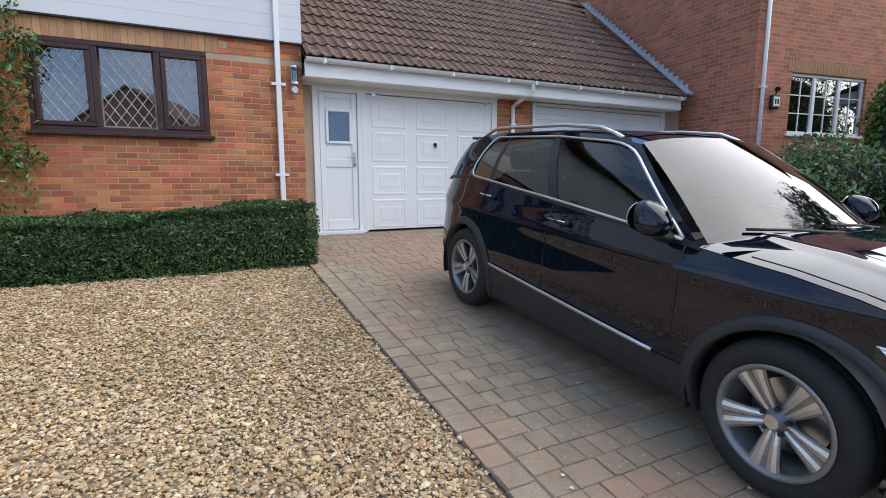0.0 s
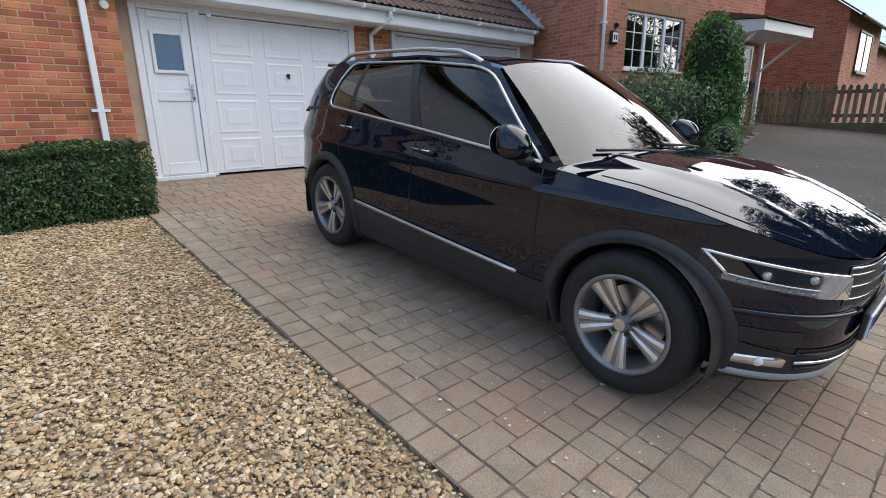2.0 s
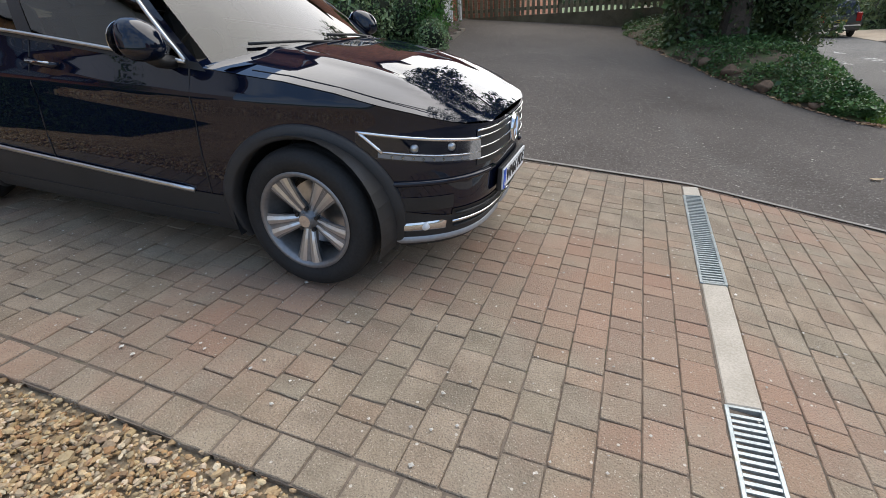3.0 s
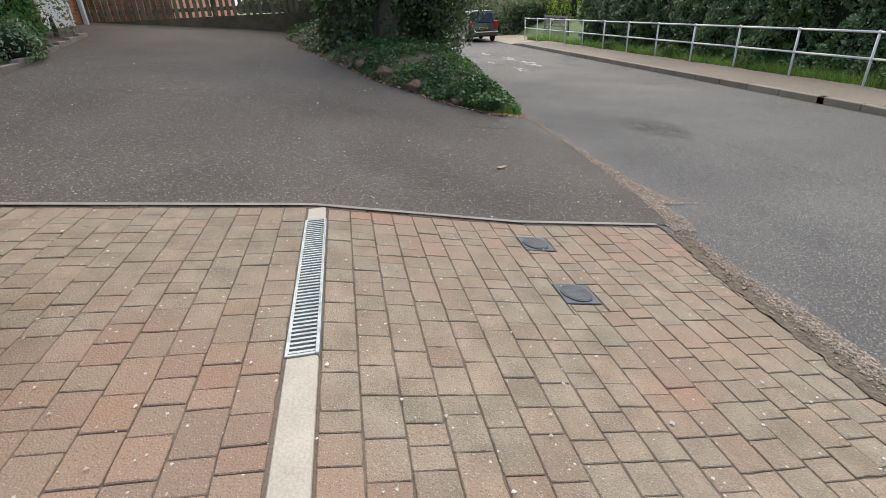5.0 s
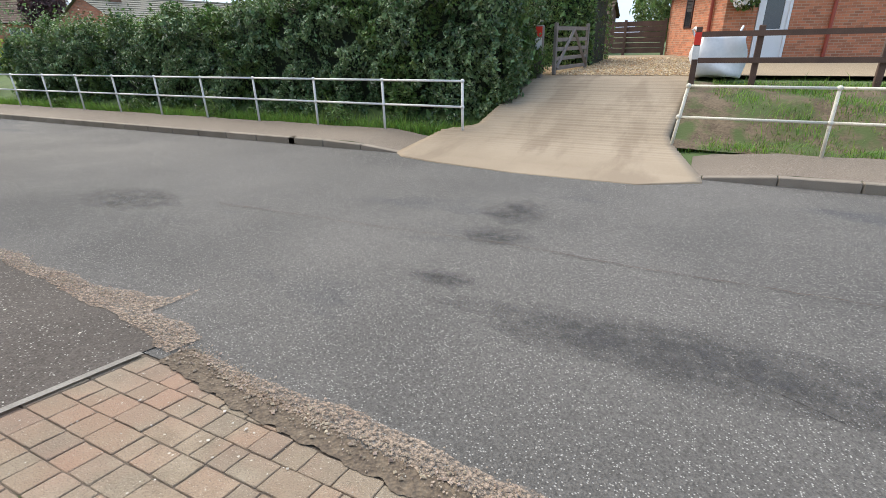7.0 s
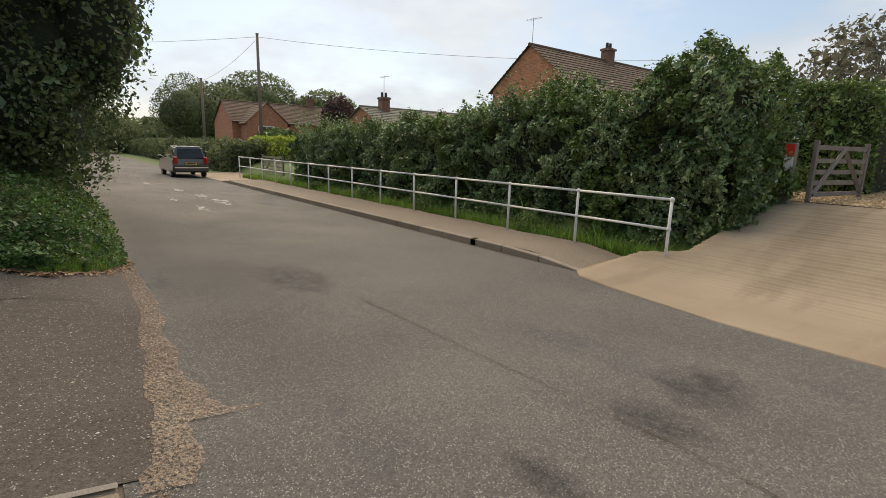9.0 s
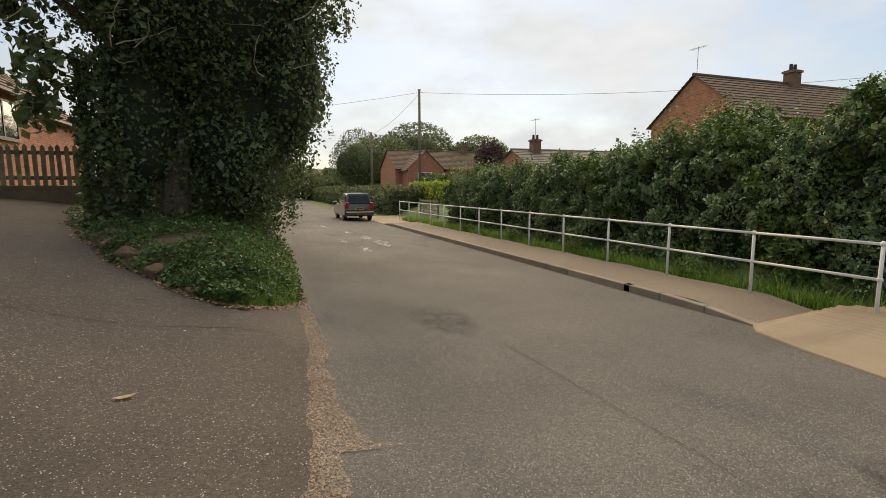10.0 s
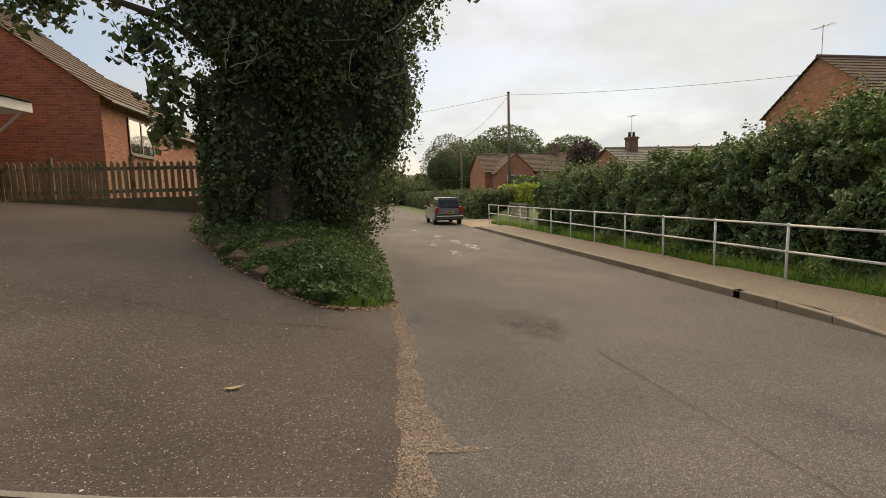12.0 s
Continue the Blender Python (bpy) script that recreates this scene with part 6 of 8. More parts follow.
        for z in (0.632, 0.685, 0.735):
            wire("grille_bar", [sk.at(q, z + 0.002 * q, side, 0.006) for q in Sg], 0.0045, "chrome", gr)
        wire("grille_bar", [sk.at(q, 0.764 + 0.006 * q, side, 0.007) for q in Sg], 0.0055, "chrome", gr)
        patch("lower_intake", sk, np.linspace(0, 0.60, 12), 0.27, 0.40, side, 0.005, "black", car, 5)
        wire("intake_strip", [sk.at(q, 0.335, side, 0.018) for q in np.linspace(0, 0.60, 14)], 0.008, "chrome", car)
        for z in (0.375, 0.30):
            wire("intake_bar", [sk.at(q, z, side, 0.012) for q in np.linspace(0, 0.58, 12)], 0.006, "trim", car)
        patch("skid_trim", sk, np.linspace(0, 0.95, 16), 0.215, 0.262, side, 0.02, "silver", car, 4, "silver lower bumper lip", 0.015)
    # windscreen and rear window
    def pane_grid(name, f, material, n=18, k=12, label=""):
        bm = bmesh.new()
        P = [[bm.verts.new(f(a, b)) for b in np.linspace(0, 1, k)] for a in np.linspace(-1, 1, n)]
        for u, v in zip(P, P[1:]):
            for q in range(k - 1):
                bm.faces.new((u[q], u[q + 1], v[q + 1], v[q]))
        return part(name, bm, material, car, label, smooth=True)

    def screen(a, b):
        lo = Vector((1.06 - 0.19 * a * a, 0.81 * a, 1.055 - 0.03 * a * a))
        hi = Vector((0.29 - 0.075 * a * a, 0.60 * a, 1.538 - 0.045 * abs(a) ** 3))
        p = lo.lerp(hi, b)
        p.z += 0.02 * math.sin(math.pi * b)
        return p

    ws = pane_grid("windscreen", screen, "windscreen", label="windscreen mirroring the pale sky")
    ws.visible_shadow = False
    pane_grid("cowl", lambda a, b: (1.17 - 0.16 * a * a - 0.14 * b, 0.85 * a, 1.048 - 0.03 * a * a - 0.02 * math.sin(math.pi * b)), "black", 14, 4)
    for y0, y1 in ((0.62, -0.05), (0.0, -0.62)):
        wire("wiper", [screen(y / 0.83, b) + Vector((0.012, 0, 0.014)) for y, b in ((y0, 0.01), (y0 * 0.7 + y1 * 0.3, 0.03), ((y0 + y1) / 2, 0.05), (y0 * 0.2 + y1 * 0.8, 0.065), (y1, 0.075))], 0.008, "black", car)

    def tail(a, b):
        lo = Vector((-2.17 + 0.13 * a * a, 0.72 * a, 1.07))
        hi = Vector((-1.86 + 0.06 * a * a, 0.605 * a, 1.485 - 0.045 * abs(a) ** 3))
        return lo.lerp(hi, b)

    pane_grid("rear_window", tail, "carglass", label="dark tinted rear window")
    part("spoiler", boxes((-1.95, -0.54, 1.462, -1.78, 0.54, 1.492, 0.012)), "paint", car)
    # inside
    part("dashboard", boxes((0.45, -0.70, 0.72, 0.95, 0.70, 0.99, 0.05)), "seat", car)
    bm = bmesh.new()
    lathe(bm, [(0.19, 0.0), (0.178, 0.012), (0.166, 0.0), (0.178, -0.012), (0.19, 0.0)], 28)
    bmesh.ops.transform(bm, matrix=pose(0.38, -0.37, 0.98, 0, 0, 90) @ pose(0, 0, 0, 25), verts=bm.verts)
    part("steering_wheel", bm, "black", car, smooth=True)
    for x in (0.05, -0.85):
        for y in (-0.38, 0.38):
            st = part("seat", boxes((x - 0.28, y - 0.25, 0.52, x + 0.26, y + 0.25, 0.70, 0.05)), "seat", car)
            bm = bmesh.new()
            box(bm, -0.08, -0.25, 0.0, 0.07, 0.25, 0.60, 0.05, pose(x - 0.26, y, 0.62, 0, -14))
            part("backrest", bm, "seat", st)
            bm = bmesh.new()
            box(bm, -0.05, -0.13, 0.62, 0.05, 0.13, 0.80, 0.04, pose(x - 0.27, y, 0.62, 0, -14))
            part("head_rest", bm, "seat", st)
    part("cabin_floor", boxes((-1.7, -0.74, 0.42, 1.0, 0.74, 0.5)), "black", car)
    for y0 in (-0.80, 0.77):
        part("cabin_lining", boxes((-1.5, y0, 0.5, 0.8, y0 + 0.03, 0.98)), "seat", car)
    # badge and plate
    badge = new("badge")
    badge.parent, badge.matrix_local = car, pose(2.118, 0, 0.695, 0, 0, 90)
    bm = bmesh.new()
    lathe(bm, [(0.070, 0.01), (0.076, -0.012), (0.068, -0.018), (0.062, -0.006), (0.062, 0.01)], 32)
    part("badge_ring", bm, "chrome", badge, smooth=True)
    bm = bmesh.new()
    tube(bm, (0, 0.008, 0), (0, -0.004, 0), 0.063, sides=28)
    part("badge_disc", bm, "black", badge)
    bm = bmesh.new()
    for xa, za, xb, zb in ((-0.036, 0.048, -0.004, -0.004), (0.036, 0.048, 0.004, -0.004), (-0.055, 0.015, -0.022, -0.052), (0.055, 0.015, 0.022, -0.052), (-0.022, -0.052, 0.0, -0.008), (0.022, -0.052, 0.0, -0.008)):
        tube(bm, (xa, -0.009, za), (xb, -0.009, zb), 0.0065, sides=6)
    part("badge_bars", bm, "chrome", badge)
    pl = new("number_plate")
    pl.parent, pl.matrix_local = car, pose(2.14, 0, 0.475, 0, 0, 90)
    part("plate", boxes((-0.26, -0.004, -0.056, 0.26, 0.006, 0.056, 0.003)), "plate", pl, "white number plate with a blue band")
    part("plate_band", boxes((-0.257, -0.0065, -0.053, -0.212, -0.0045, 0.053)), "blue", pl)
    part("plate_holder", boxes((-0.27, 0.006, -0.066, 0.27, 0.03, 0.066, 0.006)), "black", pl)
    lettering("characters", "WM66 MDE", 0.098, pose(0.022, -0.006, 0.0, 90) @ Matrix.Diagonal((0.86, 1.0, 1, 1)), "black", pl, 0.0012)
    lettering("country_code", "GB", 0.022, pose(-0.235, -0.0075, -0.03, 90), "plate", pl, 0.0006)
    return car


suv()


# ---- gravel, edging, drain, covers ----
def gravel_stones():
    rng = np.random.default_rng(11)
    ico = bmesh.new()
    bmesh.ops.create_icosphere(ico, subdivisions=1, radius=1.0)
    U = np.array([v.co[:] for v in ico.verts])
    Fc = np.array([[v.index for v in f.verts] for f in ico.faces])
    ico.free()
    n = 185000
    x, y = rng.uniform(-4.6, 1.22, n), 0.45 + 5.55 * rng.uniform(0, 1, n) ** 1.35
    keep = (x > -2.2 - (y - 1.0) * 0.5) & (x < 1.16 + rng.normal(0, 0.035, n))
    x, y = x[keep], y[keep]
    n = len(x)
    r = np.exp(rng.normal(math.log(0.0086), 0.36, n)).clip(0.0045, 0.020)
    z = lie(x, y) - 0.022 + rng.uniform(-0.004, 0.012, n)
    sc = np.stack([r * rng.uniform(0.9, 1.6, n), r * rng.uniform(0.65, 1.05, n), r * rng.uniform(0.4, 0.75, n)], -1)
    P = U[None] * (1 + rng.normal(0, 0.13, (n, len(U), 1))) * sc[:, None]
    a = rng.uniform(0, 6.283, n)
    ca, sa = np.cos(a)[:, None], np.sin(a)[:, None]
    b = rng.normal(0, 0.35, n)
    cb, sb = np.cos(b)[:, None], np.sin(b)[:, None]
    X, Y, Z = P[..., 0], P[..., 1], P[..., 2]
    Y, Z = Y * cb - Z * sb, Y * sb + Z * cb
    X, Y = X * ca - Y * sa, X * sa + Y * ca
    V = np.stack([X + x[:, None], Y + y[:, None], Z + z[:, None]], -1).reshape(-1, 3)
    F = (Fc[None] + len(U) * np.arange(n)[:, None, None]).reshape(-1, 3)
    tagged(sheet("gravel", V, F, "gravel"), "loose golden and white gravel stones", "gravel", kind="stuff")


gravel_stones()


def yard_stones():
    rng = np.random.default_rng(17)
    n = 16000
    x, y = rng.uniform(1.5, 7.0, n), -15.3 - 6.5 * rng.uniform(0, 1, n)
    r = np.exp(rng.normal(math.log(0.018), 0.4, n)).clip(0.008, 0.05)
    U = np.array([(1, 0, 0), (-1, 0, 0), (0, 1, 0), (0, -1, 0), (0, 0, 0.7), (0, 0, -0.7)])
    Fc = np.array([(0, 2, 4), (2, 1, 4), (1, 3, 4), (3, 0, 4), (2, 0, 5), (1, 2, 5), (3, 1, 5), (0, 3, 5)])
    P = U[None] * r[:, None, None] * rng.uniform(0.6, 1.5, (n, 6, 1))
    P += np.stack([x, y, south(x, y) + 0.035], -1)[:, None]
    tagged(sheet("yard_gravel", P.reshape(-1, 3), (Fc[None] + 6 * np.arange(n)[:, None, None]).reshape(-1, 3), "gravel"), "loose pale gravel over the yard", "gravel", kind="stuff")


yard_stones()


def strewn_chips():
    rng = np.random.default_rng(19)
    n = 3600
    x, y = rng.uniform(1.4, 11.0, n), rng.uniform(-3.4, 4.5, n)
    r = np.exp(rng.normal(math.log(0.0036), 0.45, n)).clip(0.002, 0.010)
    U = np.array([(1, 0, 0), (-1, 0, 0), (0, 1, 0), (0, -1, 0), (0, 0, 0.7), (0, 0, -0.7)])
    Fc = np.array([(0, 2, 4), (2, 1, 4), (1, 3, 4), (3, 0, 4), (2, 0, 5), (1, 2, 5), (3, 1, 5), (0, 3, 5)])
    P = U[None] * r[:, None, None] * rng.uniform(0.6, 1.7, (n, 6, 1)) * np.array([1, 1, 0.5])
    P += np.stack([x, y, lie(x, y) + 0.010], -1)[:, None]
    tagged(sheet("strewn_chips", P.reshape(-1, 3), (Fc[None] + 6 * np.arange(n)[:, None, None]).reshape(-1, 3), surf("pale_chip", (0.40, 0.36, 0.30), (0.62, 0.58, 0.52), 9, 0.8, island=0.3)), "pale stone chips strewn over paving and tarmac", "stone chips", kind="stuff")


strewn_chips()


def grit_stones():
    """Loose grit gathered along the worn road edge and the gutter channel."""
    rng = np.random.default_rng(29)
    n = 5200
    x = rng.uniform(1.4, 11.0, n)
    mid = np.where(x < 4.75, paving_edge(x) - 0.14, (tarmac_edge(x) + grit_edge(x)) / 2)
    y = mid + rng.normal(0, 0.055, n)
    r = np.exp(rng.normal(math.log(0.0042), 0.45, n)).clip(0.002, 0.012)
    U = np.array([(1, 0, 0), (-1, 0, 0), (0, 1, 0), (0, -1, 0), (0, 0, 0.7), (0, 0, -0.7)])
    Fc = np.array([(0, 2, 4), (2, 1, 4), (1, 3, 4), (3, 0, 4), (2, 0, 5), (1, 2, 5), (3, 1, 5), (0, 3, 5)])
    P = U[None] * r[:, None, None] * rng.uniform(0.6, 1.6, (n, 6, 1))
    P += np.stack([x, y, lie(x, y) + 0.014], -1)[:, None]
    tagged(sheet("loose_grit", P.reshape(-1, 3), (Fc[None] + 6 * np.arange(n)[:, None, None]).reshape(-1, 3), surf("sandy_grit", (0.22, 0.165, 0.12), (0.46, 0.37, 0.28), 9, 0.9, island=0.4)), "loose sandy grit along the worn road edge", "grit", kind="stuff")


grit_stones()


def crack(pts, width, label, material="soil"):
    """A thin uneven crack that follows the ground."""
    rng = random.Random(len(pts) + int(abs(pts[0][0]) * 100))
    path = []
    for (xa, ya), (xb, yb) in zip(pts, pts[1:]):
        n = max(2, int(math.hypot(xb - xa, yb - ya) / 0.06))
        path += [(xa + (xb - xa) * i / n + rng.gauss(0, 0.008), ya + (yb - ya) * i / n + rng.gauss(0, 0.008)) for i in range(n)]
    V, F = [], []
    for i, (x, y) in enumerate(path):
        (xa, ya), (xb, yb) = path[max(i - 1, 0)], path[min(i + 1, len(path) - 1)]
        d = math.hypot(xb - xa, yb - ya) or 1
        w = width * rng.uniform(0.3, 1.0)
        nx, ny = -(yb - ya) / d * w, (xb - xa) / d * w
        for s in (-1, 1):
            V.append((x + s * nx, y + s * ny, at_ground(x, y) + 0.012))
        if i:
            F.append((2 * i - 2, 2 * i, 2 * i + 1, 2 * i - 1))
    tagged(sheet("crack", V, F, material), label, "crack", kind="structure")


crack([(7.83, -3.5), (7.75, -2.2), (7.95, -1.1), (8.1, -0.3), (8.23, 0.6), (8.4, 2.5)], 0.007, "dark crack across the old tarmac")
crack([(-1, -6.2), (1.65, -6.22), (2.4, -6.2), (3.6, -6.27), (5.3, -6.17), (7.5, -6.1)], 0.006, "fine seam along the middle of the road")

DRAINS = ((3.12, 4.60), (1.39, 2.13))
DRAIN_Y = (-0.745, -0.605)


def drain_channel(name, x0, x1):
    y0, y1 = DRAIN_Y
    zc = at_ground(3.0, sum(DRAIN_Y) / 2) + 0.004
    d = thing(name, Matrix.Translation((x0, y0, zc)), "galvanised steel drain grating let into the paving", "drain")
    L, Wd = x1 - x0, y1 - y0
    part("frame", boxes((0, 0, -0.04, L, 0.016, 0.004, 0.002), (0, Wd - 0.016, -0.04, L, Wd, 0.004, 0.002), (0, 0.016, -0.04, 0.012, Wd - 0.016, 0.003), (L - 0.012, 0.016, -0.04, L, Wd - 0.016, 0.003)), "galv", d)
    part("trough", boxes((0.012, 0.016, -0.06, L - 0.012, Wd - 0.016, -0.045)), "black", d)
    x = 0.02
    while x < L - 0.03:
        part("bar", boxes((x, 0.016, -0.02, x + 0.014, Wd - 0.016, 0.001)), "galv", d)
        x += 0.0315


for q in DRAINS:
    drain_channel("drain_grating", *q)
bm = bmesh.new()
box(bm, 2.135, DRAIN_Y[0] + 0.004, -0.06, 3.115, DRAIN_Y[1] - 0.005, 0.0, 0.008)
box(bm, 4.605, DRAIN_Y[0] + 0.01, -0.06, 4.83, DRAIN_Y[1] - 0.005, 0.0, 0.008)
for v in bm.verts:
    v.co.z += at_ground(3, -0.68) + 0.006
tagged(part("drain_infill", bm, "mortar_pale"), "pale mortar strip between the drain gratings", "mortar strip", kind="structure")


COVERS = ((4.465, -2.19), (3.752, -2.18))


def manhole(x, y, r):
    n = (lie(x, y + 0.1) - lie(x, y - 0.1)) / 0.2
    m = thing("inspection_cover", pose(x, y, at_ground(x, y) + 0.004, math.degrees(math.atan(n))), "blue-grey iron inspection cover set in the paving", "manhole cover", "covers in the drive")
    part("frame", boxes((-r, -r, -0.04, r, r, 0.002, 0.004)), "iron", m)
    bm = bmesh.new()
    tube(bm, (0, 0, 0.0), (0, 0, 0.008), r * 0.88, sides=32)
    part("lid", bm, "iron", m)
    bm = bmesh.new()
    for i in range(-6, 7):
        w = math.sqrt(max(0, (r * 0.8) ** 2 - (i * r * 0.13) ** 2))
        if w > 0.02:
            box(bm, -w, i * r * 0.13 - 0.004, 0.007, w, i * r * 0.13 + 0.004, 0.011)
            box(bm, i * r * 0.13 - 0.004, -w, 0.007, i * r * 0.13 + 0.004, w, 0.0105)
    part("tread", bm, "iron", m)


for q in COVERS:
    manhole(*q, 0.112)


def bits():
    for x, y, s, rot, mat_name, lab in ((6.17, -2.45, 0.075, -70, "dead", "curled dry pale brown leaf on the tarmac"), (9.17, -2.56, 0.07, 75, "plate", "crumpled white scrap at the foot of the bank"), (8.98, -2.72, 0.05, 10, "roof_orange", "broken orange brick piece at the foot of the bank"), (9.45, -2.3, 0.03, 130, "plate", "small pale scrap at the foot of the bank"), (8.0, -0.6, 0.022, 40, "plate", "small pale scrap on the tarmac")):
        bm = bmesh.new()
        vs = [bm.verts.new((s * u, s * 0.5 * v, 0.012 * w)) for u, v, w in ((-1, 0, 1.5), (-0.4, 0.8, 0.6), (0.5, 0.7, 0.5), (1, 0, 1.2), (0.5, -0.7, 0.5), (-0.4, -0.8, 0.6))]
        c = bm.verts.new((0, 0, 0.002))
        for i in range(6):
            bm.faces.new((c, vs[i], vs[(i + 1) % 6]))
        bmesh.ops.solidify(bm, geom=bm.faces[:], thickness=0.003)
        ob = part("leaf" if mat_name == "dead" else "litter", bm, M[mat_name] if mat_name in M else surf("curled_dry_leaf", (0.58, 0.43, 0.26), (0.80, 0.64, 0.42), 20, 0.8))
        ob.matrix_world = pose(x, y, at_ground(x, y) + 0.02, 0, 0, rot)
        tagged(ob, lab, "leaf" if mat_name == "dead" else "litter")


bits()


# ---- block paving ----
def worn_block(w, d, rng, h=0.05):
    """The corners and faces of a block with a chipped, wavering outline and a worn arris."""
    ring = []
    for (ax, ay), (bx, by) in (((-1, -1), (1, -1)), ((1, -1), (1, 1)), ((1, 1), (-1, 1)), ((-1, 1), (-1, -1))):
        for t in (0.04, 0.35, 0.68, 0.96):
            k = rng.uniform(0.0, 0.0022) + (0.004 if rng.random() < 0.06 else 0)
            x, y = ax + (bx - ax) * t, ay + (by - ay) * t
            ring.append((x * w / 2 - math.copysign(k, x) * (abs(x) == 1), y * d / 2 - math.copysign(k, y) * (abs(y) == 1)))
    V = []
    for z, inset in ((-h, 0.0), (-0.0035, 0.0), (0.0, 0.003)):
        V += [(x * (1 - 2 * inset / w), y * (1 - 2 * inset / d), z) for x, y in ring]
    n = len(ring)
    F = [(r * n + i, r * n + (i + 1) % n, (r + 1) * n + (i + 1) % n, (r + 1) * n + i) for r in (0, 1) for i in range(n)]
    return V, F + [(2 * n + i, 2 * n + i + 1, 3 * n - 2 - i, 3 * n - 1 - i) for i in range(n // 2 - 1)]


def paver_mesh(w, d, rng):
    me = bpy.data.meshes.new("paver")
    V, F = worn_block(w, d, rng)
    me.from_pydata(V, [], F)
    me.materials.append(M["paver"])
    return me


def paving():
    pave = thing("driveway_paving", Matrix.Identity(4), "weathered buff and brown block paving of the drive", "paving")
    pave["kind"] = "structure"
    rng = random.Random(13)
    G = 0.0018
    sizes = (0.105, 0.142, 0.142, 0.178, 0.212)
    COURSE = 0.1487
    meshes = {s: [paver_mesh(s - G, COURSE - G, rng) for _ in range(7)] for s in sorted(set(sizes))}
    spots = []

    def cut(x0, y0, x1, y1):
        """What the channel edge and the covers leave of a block."""
        y0 = max(y0, float(paving_edge((x0 + x1) / 2)))
        left = [(x0, y0, x1, y1)]
        for cx, cy in COVERS:
            a, b, c, e = cx - 0.115, cy - 0.115, cx + 0.115, cy + 0.115
            if x0 < c and x1 > a and y0 < e and y1 > b:
                u, v = max(y0, b), min(y1, e)
                left = [(x0, y0, x1, u), (x0, v, x1, y1), (x0, u, min(x1, a), v), (max(x0, c), u, x1, v)]
        return [((a + c) / 2, (b + e) / 2, c - a, e - b) for a, b, c, e in left if c - a > 0.02 and e - b > 0.02]

    rows = [-3.42 + (2.67 / 18) * i for i in range(18)] + [-0.602 + COURSE * i for i in range(54)]
    for y in rows:
        d = COURSE
        yc = y + d / 2
        x = 1.361
        while x < 4.83:
            s = rng.choice(sizes)
            if x + s > 4.83 - 0.1:
                s = 4.83 - x
            xc = x + s / 2
            spots += cut(xc - s / 2, y, xc + s / 2, y + d)
            x += s
    # edging rows along the gravel and the tarmac
    for ex, ew in ((1.276, 0.162), (4.867, 0.066)):
        y = -3.2 if ex < 2 else -3.42
        while y < 7.44:
            s = rng.uniform(0.135, 0.165) if ex < 2 else 0.3
            spots.append((ex, y + s / 2, ew, s))
            y += s
    near, rest = [], []
    for q in spots:
        size = next((k for k in meshes if abs(k - q[2]) < 1e-6), None)
        single = size and abs(q[3] - COURSE) < 1e-6 and 1.7 < q[0] < 4.4 and -2.45 < q[1] < 0.95
        (near if single and len(near) < 300 else rest).append((q[0], q[1], size or q[2], q[3]))

    def tilt_of(yc):
        return math.atan((at_ground(3, yc + 0.08) - at_ground(3, yc - 0.08)) / 0.16)

    for xc, yc, s, d in near:
        piece("paver", rng.choice(meshes[s]), pave, pose(xc, yc, at_ground(3, yc) + rng.uniform(-0.0025, 0.0025), math.degrees(tilt_of(yc)) + rng.uniform(-0.6, 0.6), rng.uniform(-0.6, 0.6), rng.uniform(-0.7, 0.7)))
    V, F = [], []
    for xc, yc, s, d in rest:
        k = len(V)
        t, a, b = tilt_of(yc), rng.gauss(0, 0.006), rng.gauss(0, 0.006)
        zc = at_ground(3, yc) + rng.uniform(-0.0025, 0.0025)
        w, h = s - G - rng.choice((0, 0, 0.002, 0.004)), d - G - rng.choice((0, 0, 0.002, 0.004))
        if xc < 1.3:
            w, h = w - rng.uniform(0, 0.012), h - rng.uniform(0.002, 0.008)
            xc += rng.uniform(-0.004, 0.004)
        v, f = worn_block(w, h, rng)
        V += [(xc + x, yc + y, zc + z + y * math.tan(t + a) + x * b) for x, y, z in v]
        F += [tuple(k + i for i in q) for q in f]
    ob = sheet("pavers", V, F, "paver_rest", pave)
    ob["kind"] = "stuff"


paving()


